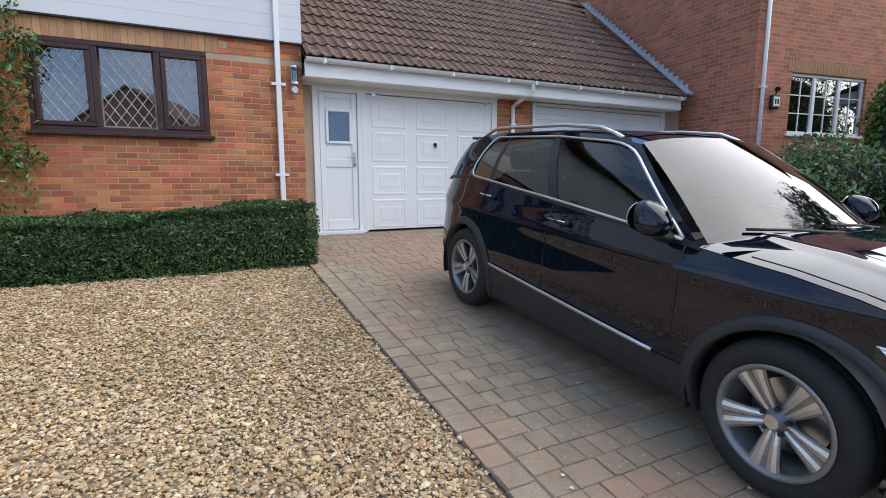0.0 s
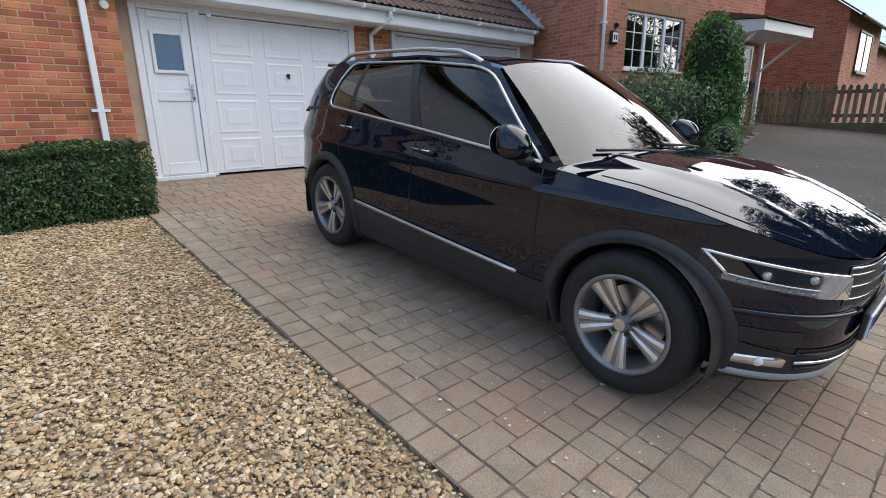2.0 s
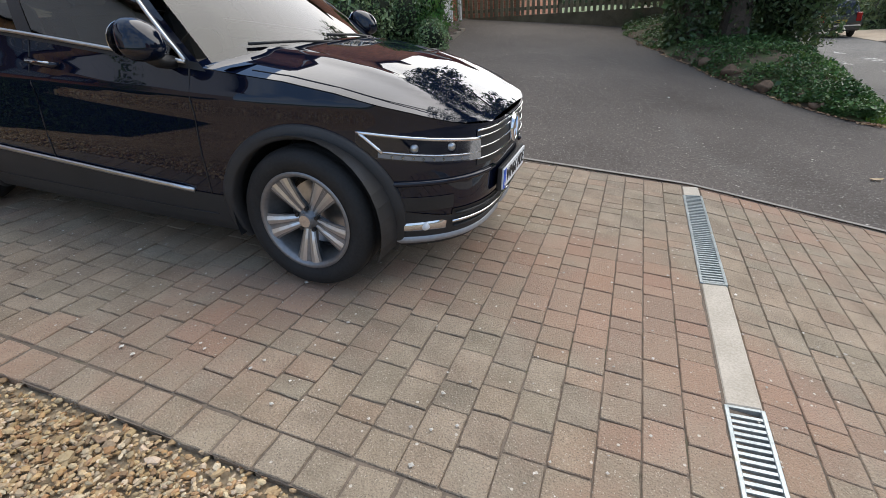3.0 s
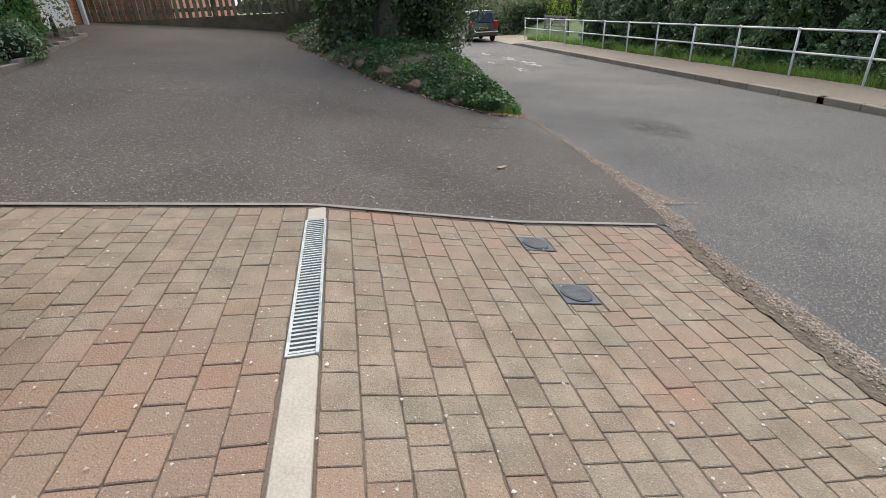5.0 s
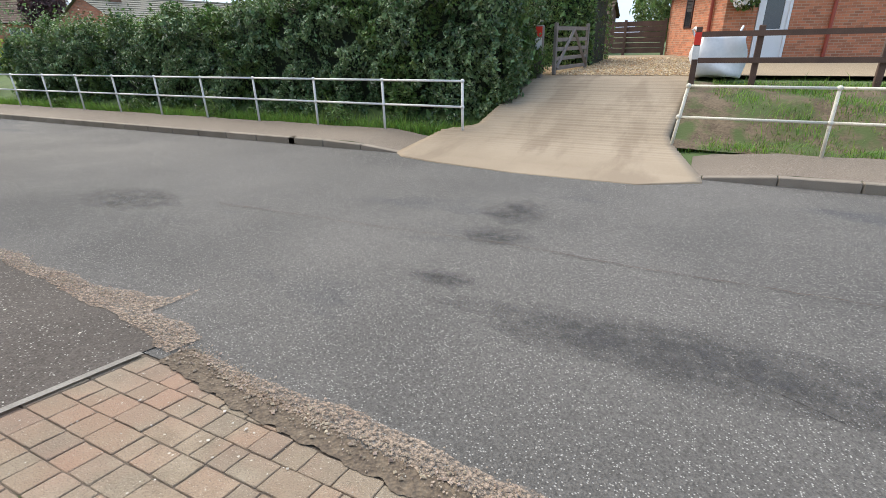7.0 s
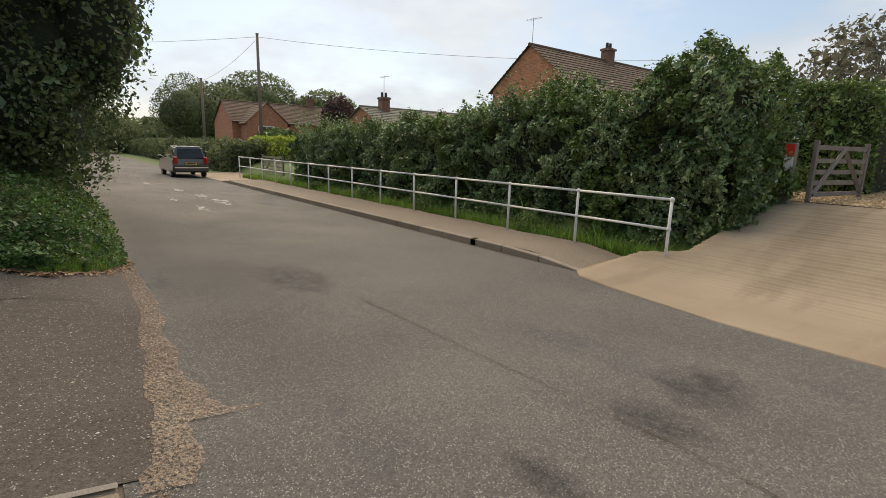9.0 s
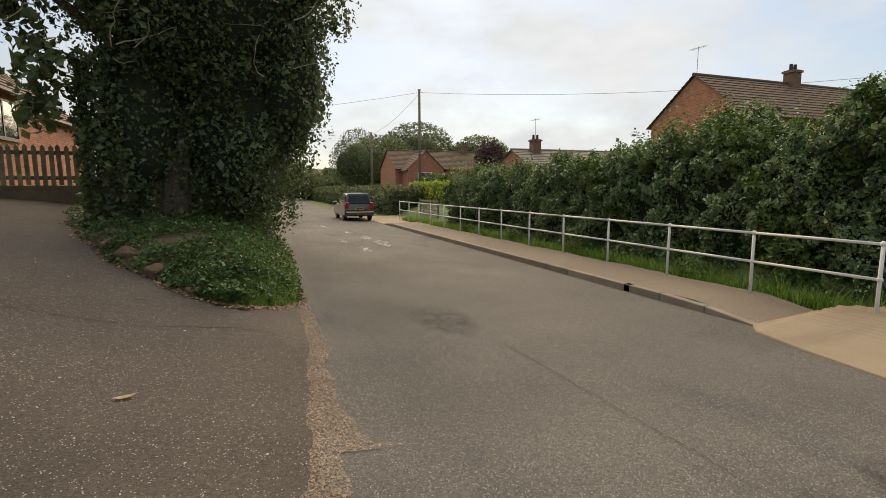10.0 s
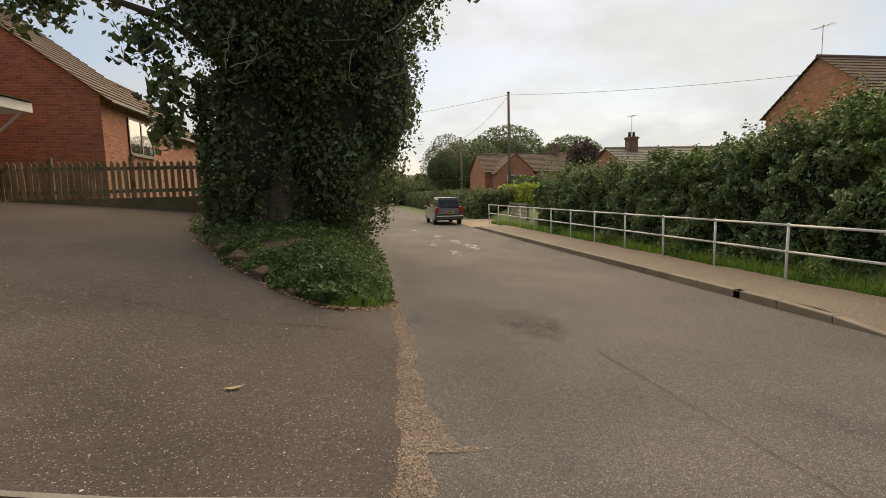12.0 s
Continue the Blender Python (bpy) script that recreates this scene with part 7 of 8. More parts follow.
# ---- planting ----
def hedge(name, x0, x1, y_front, y_back, base, top, size, count, leaf, label, seed, lump=0.12, group="", spiky=0.0, leaf2=None, cut=0.5, clumps=False):
    """A hedge between two y lines; base and top are functions of x; leaves on all its faces over a solid core coloured
    as dark inner shade.
    """
    rng = np.random.default_rng(seed)
    h = thing(name, Matrix.Identity(4), label, "hedge", group)
    n = count
    x = rng.uniform(x0, x1, n)
    b, t = base(x), top(x)
    face = rng.uniform(0, 1, n)
    depth, tall = abs(y_back - y_front), float(np.mean(t - b))
    share = np.array([tall, depth, tall * 0.5])
    share = np.cumsum(share / share.sum())
    v = rng.uniform(0, 1, n)
    sgn = 1 if y_front > y_back else -1
    front, onto = face < share[0], (face >= share[0]) & (face < share[1])
    rnd = 0.18
    y = np.where(front, y_front, np.where(onto, y_front + (y_back - y_front) * v, y_back))
    z = np.where(onto, t, b + (t - b) * v)
    # rounded shoulders
    y = y - sgn * np.where(front & (v > 0.8), (v - 0.8) * rnd * 4, 0)
    N = np.stack([np.zeros(n), np.where(front, sgn, np.where(onto, 0, -sgn)), np.where(onto, 1, 0.15)], -1).astype(float)
    ends = rng.uniform(0, 1, n) < (0.06 if x1 - x0 < 5.5 else 0.10)
    xe = np.where(rng.uniform(0, 1, n) < 0.5, x0, x1)
    y = np.where(ends, rng.uniform(min(y_front, y_back), max(y_front, y_back), n), y)
    z = np.where(ends, b + (t - b) * v, z)
    x = np.where(ends, xe, x)
    N[ends] = np.stack([np.where(xe > (x0 + x1) / 2, 1, -1), 0 * xe, 0 * xe], -1)[ends]
    P = np.stack([x, y, z], -1)
    if clumps:
        tuft = np.array([noise.noise(p * 1.7) + 0.7 * noise.noise(p * 4.3) for p in map(Vector, P.tolist())])
        P += N * (lump * (1.5 * tuft + lumpy(P, 0.4, 0.8)) + rng.uniform(-0.2, 0.04, n))[:, None]
    else:
        P += N * (lumpy(P, lump, 2.2) + lumpy(P, lump * 0.5, 6.0) + rng.uniform(-0.16, 0.04, n) * min(1, lump * 8))[:, None]
    if spiky:
        up = onto & (rng.uniform(0, 1, n) < 0.35)
        shoot = np.round(P[:, 0] * 5) / 5 + 0.03 * rng.normal(0, 1, n)
        P[up, 0] = shoot[up]
        P[up, 2] += rng.uniform(0, spiky, up.sum()) * (0.5 + 0.5 * np.sin(np.round(P[up, 0] * 5) * 12.7))
    pick = (lumpy(P, 1.0, 1.1) > cut) if leaf2 else np.zeros(n, bool)
    if leaf2:
        pick |= onto & (rng.uniform(0, 1, n) < 0.6)
    for nm, sel, mt in (("leaves", ~pick, leaf), ("lighter_leaves", pick, leaf2)):
        if mt and sel.any():
            V, F = leaf_cloud(P[sel], N[sel], size, rng, 0.8, 0.58 if clumps else 0.45)
            ob = sheet(nm, V, F, mt, h)
            ob["kind"] = "stuff"
    inset = 0.5 if max(x1 - x0, 0) > 20 else 0.1
    xs = spread(x0 + inset, x1 - inset, 0.25)
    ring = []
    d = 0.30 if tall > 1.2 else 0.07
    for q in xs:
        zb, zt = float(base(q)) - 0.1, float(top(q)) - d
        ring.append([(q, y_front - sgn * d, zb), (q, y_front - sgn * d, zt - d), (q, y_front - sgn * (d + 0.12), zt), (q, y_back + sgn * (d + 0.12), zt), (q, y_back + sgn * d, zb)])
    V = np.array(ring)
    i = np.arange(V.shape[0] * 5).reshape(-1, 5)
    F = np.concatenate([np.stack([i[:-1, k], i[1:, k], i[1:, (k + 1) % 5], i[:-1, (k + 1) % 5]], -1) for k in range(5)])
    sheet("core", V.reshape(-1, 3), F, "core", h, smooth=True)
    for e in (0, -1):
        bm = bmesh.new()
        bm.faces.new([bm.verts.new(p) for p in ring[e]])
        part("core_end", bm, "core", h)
    return h


def blobs(rng, shapes, n, lo=0.72, hi=1.06, lump=0.2):
    """Points and normals in the outer shell of some ellipsoids (x, y, z, rx, ry, rz)."""
    S = np.array(shapes, dtype=float)
    w = (S[:, 3] * S[:, 4] + S[:, 4] * S[:, 5] + S[:, 3] * S[:, 5])
    k = rng.choice(len(S), n, p=w / w.sum())
    D = rng.normal(0, 1, (n, 3))
    D /= np.linalg.norm(D, axis=1, keepdims=True)
    r = lo + (hi - lo) * rng.uniform(0, 1, n) ** 0.6
    P = S[k, :3] + D * S[k, 3:] * r[:, None]
    P = P + D * lumpy(P, lump, 1.9)[:, None] + D * lumpy(P, lump * 0.6, 5.1)[:, None]
    return P, D


def core_blobs(name, shapes, scale, parent, material="core"):
    bm = bmesh.new()
    for x, y, z, a, b, c in shapes:
        bmesh.ops.create_icosphere(bm, subdivisions=3, radius=1.0, matrix=Matrix.Translation((x, y, z)) @ Matrix.Diagonal((a * scale, b * scale, c * scale, 1)))
    for v in bm.verts:
        v.co *= 1.0
        v.co += Vector(noise.noise_vector(v.co * 1.3)) * 0.12
    return part(name, bm, material, parent, smooth=True)


def limb(bm, pts, r0, r1, sides=8):
    for i, (a, b) in enumerate(zip(pts, pts[1:])):
        n = len(pts) - 1
        tube(bm, a, b, r0 + (r1 - r0) * i / n, r0 + (r1 - r0) * (i + 1) / n, sides, False)


def shrub(name, shapes, size, count, leaf, label, seed, category="shrub", core=0.72, stem=None, tilt=0.8):
    rng = np.random.default_rng(seed)
    s = thing(name, Matrix.Identity(4), label, category)
    P, D = blobs(rng, shapes, count, 0.7, 1.08, 0.1)
    V, F = leaf_cloud(P, D, size, rng, tilt)
    sheet("leaves", V, F, leaf, s)["kind"] = "stuff"
    # shrub cores take the inner-shade colour, tree cores their own leaf colour
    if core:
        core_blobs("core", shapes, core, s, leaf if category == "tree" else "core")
    x, y, z = shapes[0][:3]
    bm = bmesh.new()
    g = stem if stem is not None else at_ground(x, y)
    limb(bm, [(x, y, g - 0.1), (x + 0.03, y, (g + z) / 2), (x, y, z)], 0.05 if z - g < 3 else 0.22, 0.03)
    part("trunk", bm, "bark", s)
    return s


hedge("box_hedge", -3.6, 1.30, 5.76, 6.58, lambda x: lie(x, 5.8) - 0.06, lambda x: 1.11 + 0.02 * np.sin(x * 3.1) - 0.055 * np.clip(1.2 - x, 0, 4), 0.016, 62000, "box_leaf", "neatly clipped low box hedge along the gravel", 31, 0.035)
# climber on the house wall
rng = np.random.default_rng(41)
cl = thing("wall_climber", Matrix.Identity(4), "leafy green climber on the brick wall beside the window", "climber")
shp = [(-2.0, 7.15, 1.3, 0.42, 0.2, 0.45), (-1.85, 7.1, 1.9, 0.35, 0.2, 0.4), (-1.75, 7.1, 2.5, 0.30, 0.18, 0.5), (-1.95, 7.1, 3.2, 0.42, 0.2, 0.5), (-1.62, 7.1, 1.62, 0.26, 0.15, 0.14), (-1.5, 7.12, 2.75, 0.16, 0.1, 0.28), (-2.3, 7.1, 2.2, 0.4, 0.2, 0.9)]
P, D = blobs(rng, shp, 3600, 0.3, 1.1, 0.12)
V, F = leaf_cloud(P, D, 0.032, rng)
sheet("leaves", V, F, "privet", cl)["kind"] = "stuff"
bm = bmesh.new()
limb(bm, [(-2.1, 7.2, 0.45), (-1.95, 7.2, 1.4), (-1.8, 7.2, 2.3), (-1.95, 7.2, 3.5)], 0.03, 0.012)
limb(bm, [(-1.85, 7.2, 1.9), (-1.5, 7.15, 2.5), (-1.42, 7.14, 2.95)], 0.01, 0.005)
part("stem", bm, "bark", cl)


def far_top(x):
    return np.interp(x, (5.4, 5.8, 6.2, 6.6, 7.1, 7.5, 8.1, 8.5, 9.15, 10.3, 11.5, 12.8, 14, 16, 18, 20, 22.7, 25, 27.5, 30.5), (1.75, 2.35, 2.5, 2.62, 2.75, 2.6, 2.4, 2.05, 1.8, 2.2, 2.25, 1.9, 1.72, 1.70, 1.55, 1.42, 1.45, 1.2, 1.0, 0.9)) + 0.05 * np.sin(x * 4.3) + 0.04 * np.sin(x * 9.1)


hedge("roadside_hedge", 6.15, 26.4, -12.75, -15.6, lambda x: np.full_like(np.asarray(x, dtype=float), -0.95), far_top, 0.041, 230000, "laurel", "tall overgrown evergreen hedge behind the railings", 32, 0.36, spiky=0.5, leaf2="privet", cut=0.42, clumps=True)
hedge("yard_hedge", 5.2, 7.6, -17.7, -20.4, lambda x: 0.0 * np.asarray(x, dtype=float), lambda x: 2.65 - 0.9 * np.clip(5.9 - np.asarray(x, dtype=float), 0, 1) ** 1.5, 0.045, 14000, "privet", "rounded privet hedge beside the yard gate", 33, 0.2)
hedge("yellow_hedge", 32.5, 40.0, -14.6, -15.6, lambda x: 0.0 * np.asarray(x, dtype=float) - 0.8, lambda x: 1.35 + 0.08 * np.sin(np.asarray(x, dtype=float) * 2), 0.07, 6000, "lime", "bright yellow-green hedge by the far entrance", 34, 0.12)
hedge("verge_bushes", 36.0, 112.0, -12.2, -14.5, lambda x: 0.0 * np.asarray(x, dtype=float) - 1.0, lambda x: 0.7 + 0.3 * np.sin(np.asarray(x, dtype=float) * 0.9), 0.12, 30000, "tree_far", "scrubby roadside bushes past the entrance", 35, 0.3)
hedge("left_roadside_hedge", 22.0, 70.0, -3.7, -1.0, lambda x: 0.0 * np.asarray(x, dtype=float) - 0.9, lambda x: 1.7 + 0.4 * np.sin(np.asarray(x, dtype=float) * 0.7), 0.09, 22000, "tree_far", "tall mixed hedge along the near side of the road", 36, 0.3)


def verge_edge(x):
    return np.interp(x, (8.58, 8.62, 9.1, 9.55, 10.0, 11.0, 11.9, 12.8, 14.5, 40), (-3.05, -2.9, -2.5, -2.13, -1.68, -1.1, -0.66, -0.3, 0.2, 0.2)) + 0.05 * np.sin(x * 5)


def verge_foot(x):
    return np.interp(x, (8.58, 8.75, 8.9, 9.3, 9.8, 12.0, 17.0, 40.0), (-3.12, -3.32, -3.46, -3.72, -3.90, -4.02, -4.15, -4.2)) + 0.03 * np.sin(x * 4.1)


def verge_height(X, Y):
    lo, hi = verge_foot(X), verge_edge(X)
    t = np.clip((Y - lo) / np.maximum(hi - lo, 0.05), 0, 1)
    return lie(X, Y) + 0.42 * np.sin(np.pi * t) ** 0.7 * np.clip((X - 8.5) / 2.4, 0, 1) + 0.02


strip("grass_verge", np.concatenate([spread(8.58, 20, 0.12), spread(20.5, 70, 0.8)]), verge_foot, verge_edge, 0.0, "bank", "earthy verge bank under the ivy-clad tree", "verge", 16, verge_height)
rng = np.random.default_rng(51)
n = 52000
x = 8.6 + 10.5 * rng.uniform(0, 1, n) ** 1.35
y = verge_foot(x) + (verge_edge(x) - verge_foot(x)) * rng.uniform(-0.02, 1.02, n)
z = verge_height(x, y) + np.abs(rng.normal(0, 0.045, n)) + np.where(lumpy(np.stack([x, y, 0 * x], -1), 1, 2.4) > 0.2, 0.06, 0)
leafy_spot = lumpy(np.stack([x, y, 0 * x], -1), 1, 2.1) + rng.normal(0, 0.3, n) > -0.5
x, y, z = x[leafy_spot], y[leafy_spot], z[leafy_spot]
n = len(x)
V, F = leaf_cloud(np.stack([x, y, z], -1), np.tile([0.0, 0.0, 1.0], (n, 1)), 0.022, rng, 0.55, 0.7)
tagged(sheet("ground_ivy", V, F, "ground_ivy"), "trailing ivy and weeds over the verge bank", "ground cover", kind="stuff")
# dead leaves and bits of earth along the foot of the bank
n = 1500
x = 8.5 + 5.0 * rng.uniform(0, 1, n) ** 1.5
side = rng.uniform(0, 1, n) < 0.6
y = np.where(side, verge_edge(x) + rng.normal(0.02, 0.05, n), verge_foot(x) - np.abs(rng.normal(0, 0.06, n)))
V, F = leaf_cloud(np.stack([x, y, lie(x, y) + 0.022], -1), np.tile([0.0, 0.0, 1.0], (n, 1)), 0.022, rng, 0.35, 0.55)
M["dead"] = surf("dry_leaf", (0.30, 0.17, 0.09), (0.55, 0.37, 0.22), 20, 0.8, island=0.4)
tagged(sheet("fallen_leaves", V, F, "dead"), "dry brown leaves fallen along the foot of the bank", "fallen leaves", kind="stuff")


def blades(name, x, y, z, length, width, material, label, seed):
    rng = np.random.default_rng(seed)
    n = len(x)
    a = rng.uniform(0, 6.283, n)
    L = length * np.exp(rng.normal(0, 0.35, n))
    lean = rng.normal(0, 0.35, (n, 2)) * L[:, None]
    B = np.stack([x, y, z], -1)
    side = np.stack([np.cos(a), np.sin(a), 0 * a], -1) * width
    mid = B + np.concatenate([lean * 0.35, L[:, None] * 0.6], 1)
    tip = B + np.concatenate([lean, L[:, None] * 0.95], 1)
    V = np.stack([B - side, B + side, mid + side * 0.7, mid - side * 0.7, tip], 1).reshape(-1, 3)
    k = 5 * np.arange(n)[:, None]
    F = np.concatenate([k + np.array([[0, 1, 2]]), k + np.array([[0, 2, 3]]), k + np.array([[3, 2, 4]])])
    tagged(sheet(name, V, F, material), label, "grass", kind="stuff")


rng = np.random.default_rng(52)
n = 26000
x = rng.uniform(6.5, 31, n)
y = -11.5 - 1.0 * rng.uniform(0, 1, n) ** 1.3
blades("verge_grass", x, y, land(x, y) - 0.08, 0.22, 0.007, "blade", "lush strip of grass between pavement and hedge", 53)
n = 22000
x, y = rng.uniform(-5, 2.4, n), rng.uniform(-14.3, -11.45, n)
keep = (lumpy(np.stack([x, y, 0 * x], -1), 1, 1.7) + rng.normal(0, 0.4, n) > 0.15) | (y > -11.85) | (y < -13.6)
blades("bank_grass", x[keep], y[keep], land(x[keep], y[keep]) - 0.07, 0.10, 0.006, "blade", "patchy grass on the earth bank", 54)
n = 6500
x = 8.6 + 6.5 * rng.uniform(0, 1, n) ** 1.1
y = verge_foot(x) + (verge_edge(x) - verge_foot(x)) * rng.uniform(0.0, 0.6, n) ** 1.8
blades("bank_tufts", x, y, verge_height(x, y) - 0.01, 0.085, 0.004, "blade", "grass tufts along the road side of the bank", 55)
weeds = [(14.1, -11.75), (9.9, -11.8), (17.5, -11.8), (21.5, -11.7)]
for i, (wx, wy) in enumerate(weeds):
    shrub("roadside_weed", [(wx, wy, -0.72, 0.32, 0.25, 0.16)], 0.035, 500, "privet", "clump of broad-leaved weeds in the grass", 60 + i, "weed", 0, -0.9)



def clods():
    """Lumps of earth and stone half buried along the foot of the bank."""
    for i, (x, y, r) in enumerate(((9.02, -2.62, 0.10), (9.75, -2.05, 0.12), (10.3, -1.62, 0.13), (9.35, -2.5, 0.07), (10.9, -1.3, 0.11))):
        bm = bmesh.new()
        bmesh.ops.create_icosphere(bm, subdivisions=3, radius=r)
        for v in bm.verts:
            v.co = Vector((v.co.x * 1.2, v.co.y, v.co.z * 0.75)) + Vector(noise.noise_vector(v.co * 9 + Vector((i, 0, 0)))) * r * 0.35
        ob = part("stone", bm, "soil_red", smooth=True)
        ob.matrix_world = pose(x, y, float(verge_height(np.array(x), np.array(y))) + r * 0.2, 0, 0, 40 * i)
        tagged(ob, "half-buried brown stone at the foot of the bank", "stone", "stones in the bank")


clods()

# the bank of bare earth beside the concrete drive
strip("earth_bank", spread(-8, 2.5, 0.15), lambda x: np.full_like(x, -14.4), lambda x: np.full_like(x, -11.45), -0.03, "bank", "bare earth bank patched with grass", "bank", 26, lambda X, Y: south(np.minimum(X, 1.5), Y) + 0.03 * np.sin(X * 3.1) * np.sin(Y * 4.7))


def ivy_tree():
    t = thing("ivy_tree", Matrix.Identity(4), "big dark ivy-clad tree overhanging the road", "tree")
    rng = np.random.default_rng(71)
    bm = bmesh.new()
    limb(bm, [(12.55, -1.05, 0.1), (12.6, -1.1, 1.4), (12.9, -1.5, 3.2), (13.1, -1.9, 5.5), (13.3, -2.2, 8.5)], 0.36, 0.10, 12)
    limb(bm, [(12.85, -1.9, 0.1), (12.9, -2.0, 1.6), (13.4, -2.6, 3.6), (13.9, -3.2, 6.5)], 0.30, 0.08, 12)
    limb(bm, [(12.9, -1.5, 3.2), (12.4, -0.3, 4.2), (12.3, 0.9, 4.6), (12.2, 2.0, 4.5)], 0.10, 0.02)
    limb(bm, [(13.0, -1.7, 4.4), (12.6, -2.9, 5.2), (12.4, -4.6, 5.6), (12.2, -5.9, 5.0)], 0.10, 0.015)
    part("trunk", bm, "bark", t)
    for _ in range(38):
        bm = bmesh.new()
        a, zz = rng.uniform(0, 6.28), rng.uniform(2.8, 6.4)
        p = Vector((11.1 + rng.uniform(-0.3, 0.9), rng.uniform(-4.2, -0.6), zz))
        pts = [p]
        d = Vector((rng.normal(0, 0.3), rng.normal(0, 0.6), rng.uniform(-0.6, 0.3)))
        for _ in range(7):
            d = d + Vector(rng.normal(0, 0.3, 3).tolist())
            pts.append(pts[-1] + d.normalized() * 0.13)
        limb(bm, pts, 0.011, 0.004, 5)
        part("twig", bm, "twig", t)
    heavy = [(13.3, -2.6, 4.9, 2.3, 2.3, 2.5), (13.6, -1.9, 7.2, 3.0, 2.9, 2.4), (14.6, -3.2, 1.8, 2.2, 1.0, 2.0), (16.2, -3.0, 3.4, 2.8, 1.6, 3.2), (12.9, -4.3, 5.6, 1.3, 1.4, 1.5), (12.75, -1.5, 2.4, 0.75, 0.85, 1.9), (13.4, -2.9, 2.4, 1.0, 1.3, 2.2), (12.4, -1.6, 4.6, 1.3, 1.5, 1.4), (18.5, -2.8, 3.0, 2.8, 1.7, 3.0), (12.6, -3.4, 6.8, 1.7, 1.8, 1.6), (13.4, -4.05, 3.3, 1.1, 0.95, 1.9), (12.4, -4.9, 7.2, 1.6, 1.4, 1.6)]
    P, D = blobs(rng, heavy, 140000, 0.70, 1.10, 0.22)
    P += D * np.array([0.55 * noise.noise(p * 0.9) + 0.3 * noise.noise(p * 2.6) for p in map(Vector, P.tolist())])[:, None]
    keep = P[:, 2] > verge_height(P[:, 0], P[:, 1]) + 0.05
    V, F = leaf_cloud(P[keep], D[keep], 0.042, rng, 0.9, 0.62)
    sheet("crown", V, F, "ivy", t)["kind"] = "stuff"
    light = [(12.3, 1.9, 4.5, 0.7, 0.55, 0.5), (12.3, 1.0, 4.9, 0.8, 0.7, 0.5), (12.2, 0.1, 3.8, 0.6, 0.5, 0.5), (12.4, 2.3, 5.6, 0.9, 0.8, 0.6), (12.6, 1.2, 6.4, 1.2, 1.2, 1.0), (12.3, -0.3, 3.0, 0.5, 0.45, 0.5), (12.3, -0.1, 2.3, 0.4, 0.35, 0.4), (12.1, -5.9, 5.0, 0.5, 0.35, 0.16), (12.2, -5.5, 6.4, 0.8, 0.6, 0.8)]
    P, D = blobs(rng, light, 5200, 0.2, 1.15, 0.25)
    V, F = leaf_cloud(P, D, 0.075, rng, 1.0, 0.6)
    sheet("outer_sprays", V, F, "ivy", t)["kind"] = "stuff"
    # added solid ellipsoids, coloured as the shade between the leaves
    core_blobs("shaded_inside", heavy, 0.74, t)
    P = np.stack([12.55 + 0.42 * np.cos(np.linspace(0, 60, 4200)), -1.05 + 0.42 * np.sin(np.linspace(0, 60, 4200)), rng.uniform(0.2, 3.2, 4200)], -1) + rng.normal(0, 0.06, (4200, 3))
    D = P - np.array([12.55, -1.05, 1.5])
    D[:, 2] = 0.1
    V, F = leaf_cloud(P, D, 0.05, rng, 0.6, 0.65)
    sheet("trunk_ivy", V, F, "ivy", t)["kind"] = "stuff"


ivy_tree()
# shrubs before the neighbouring house
shrub("evergreen_shrub", [(9.5, 4.75, 1.35, 0.95, 0.6, 0.75), (10.3, 4.5, 1.25, 0.75, 0.6, 0.7), (8.9, 4.7, 1.1, 0.6, 0.5, 0.6)], 0.035, 9000, "laurel", "dark evergreen shrub under the window", 81)
shrub("conifer", [(11.1, 4.35, 1.5, 0.66, 0.62, 1.0), (11.1, 4.35, 2.35, 0.52, 0.5, 0.8), (11.1, 4.35, 1.0, 0.66, 0.62, 0.5)], 0.035, 14000, "conifer", "bright green rounded conifer by the porch", 82, "conifer", 0.84, None, 0.5)
shrub("low_shrub", [(10.3, 3.75, 0.78, 0.5, 0.35, 0.35)], 0.03, 1800, "laurel", "low dark shrub at the bed edge", 83)
shrub("grey_shrub", [(12.9, 4.35, 1.15, 0.4, 0.35, 0.6)], 0.03, 700, "willow", "thin grey-leaved shrub beside the porch", 84, "shrub", 0)
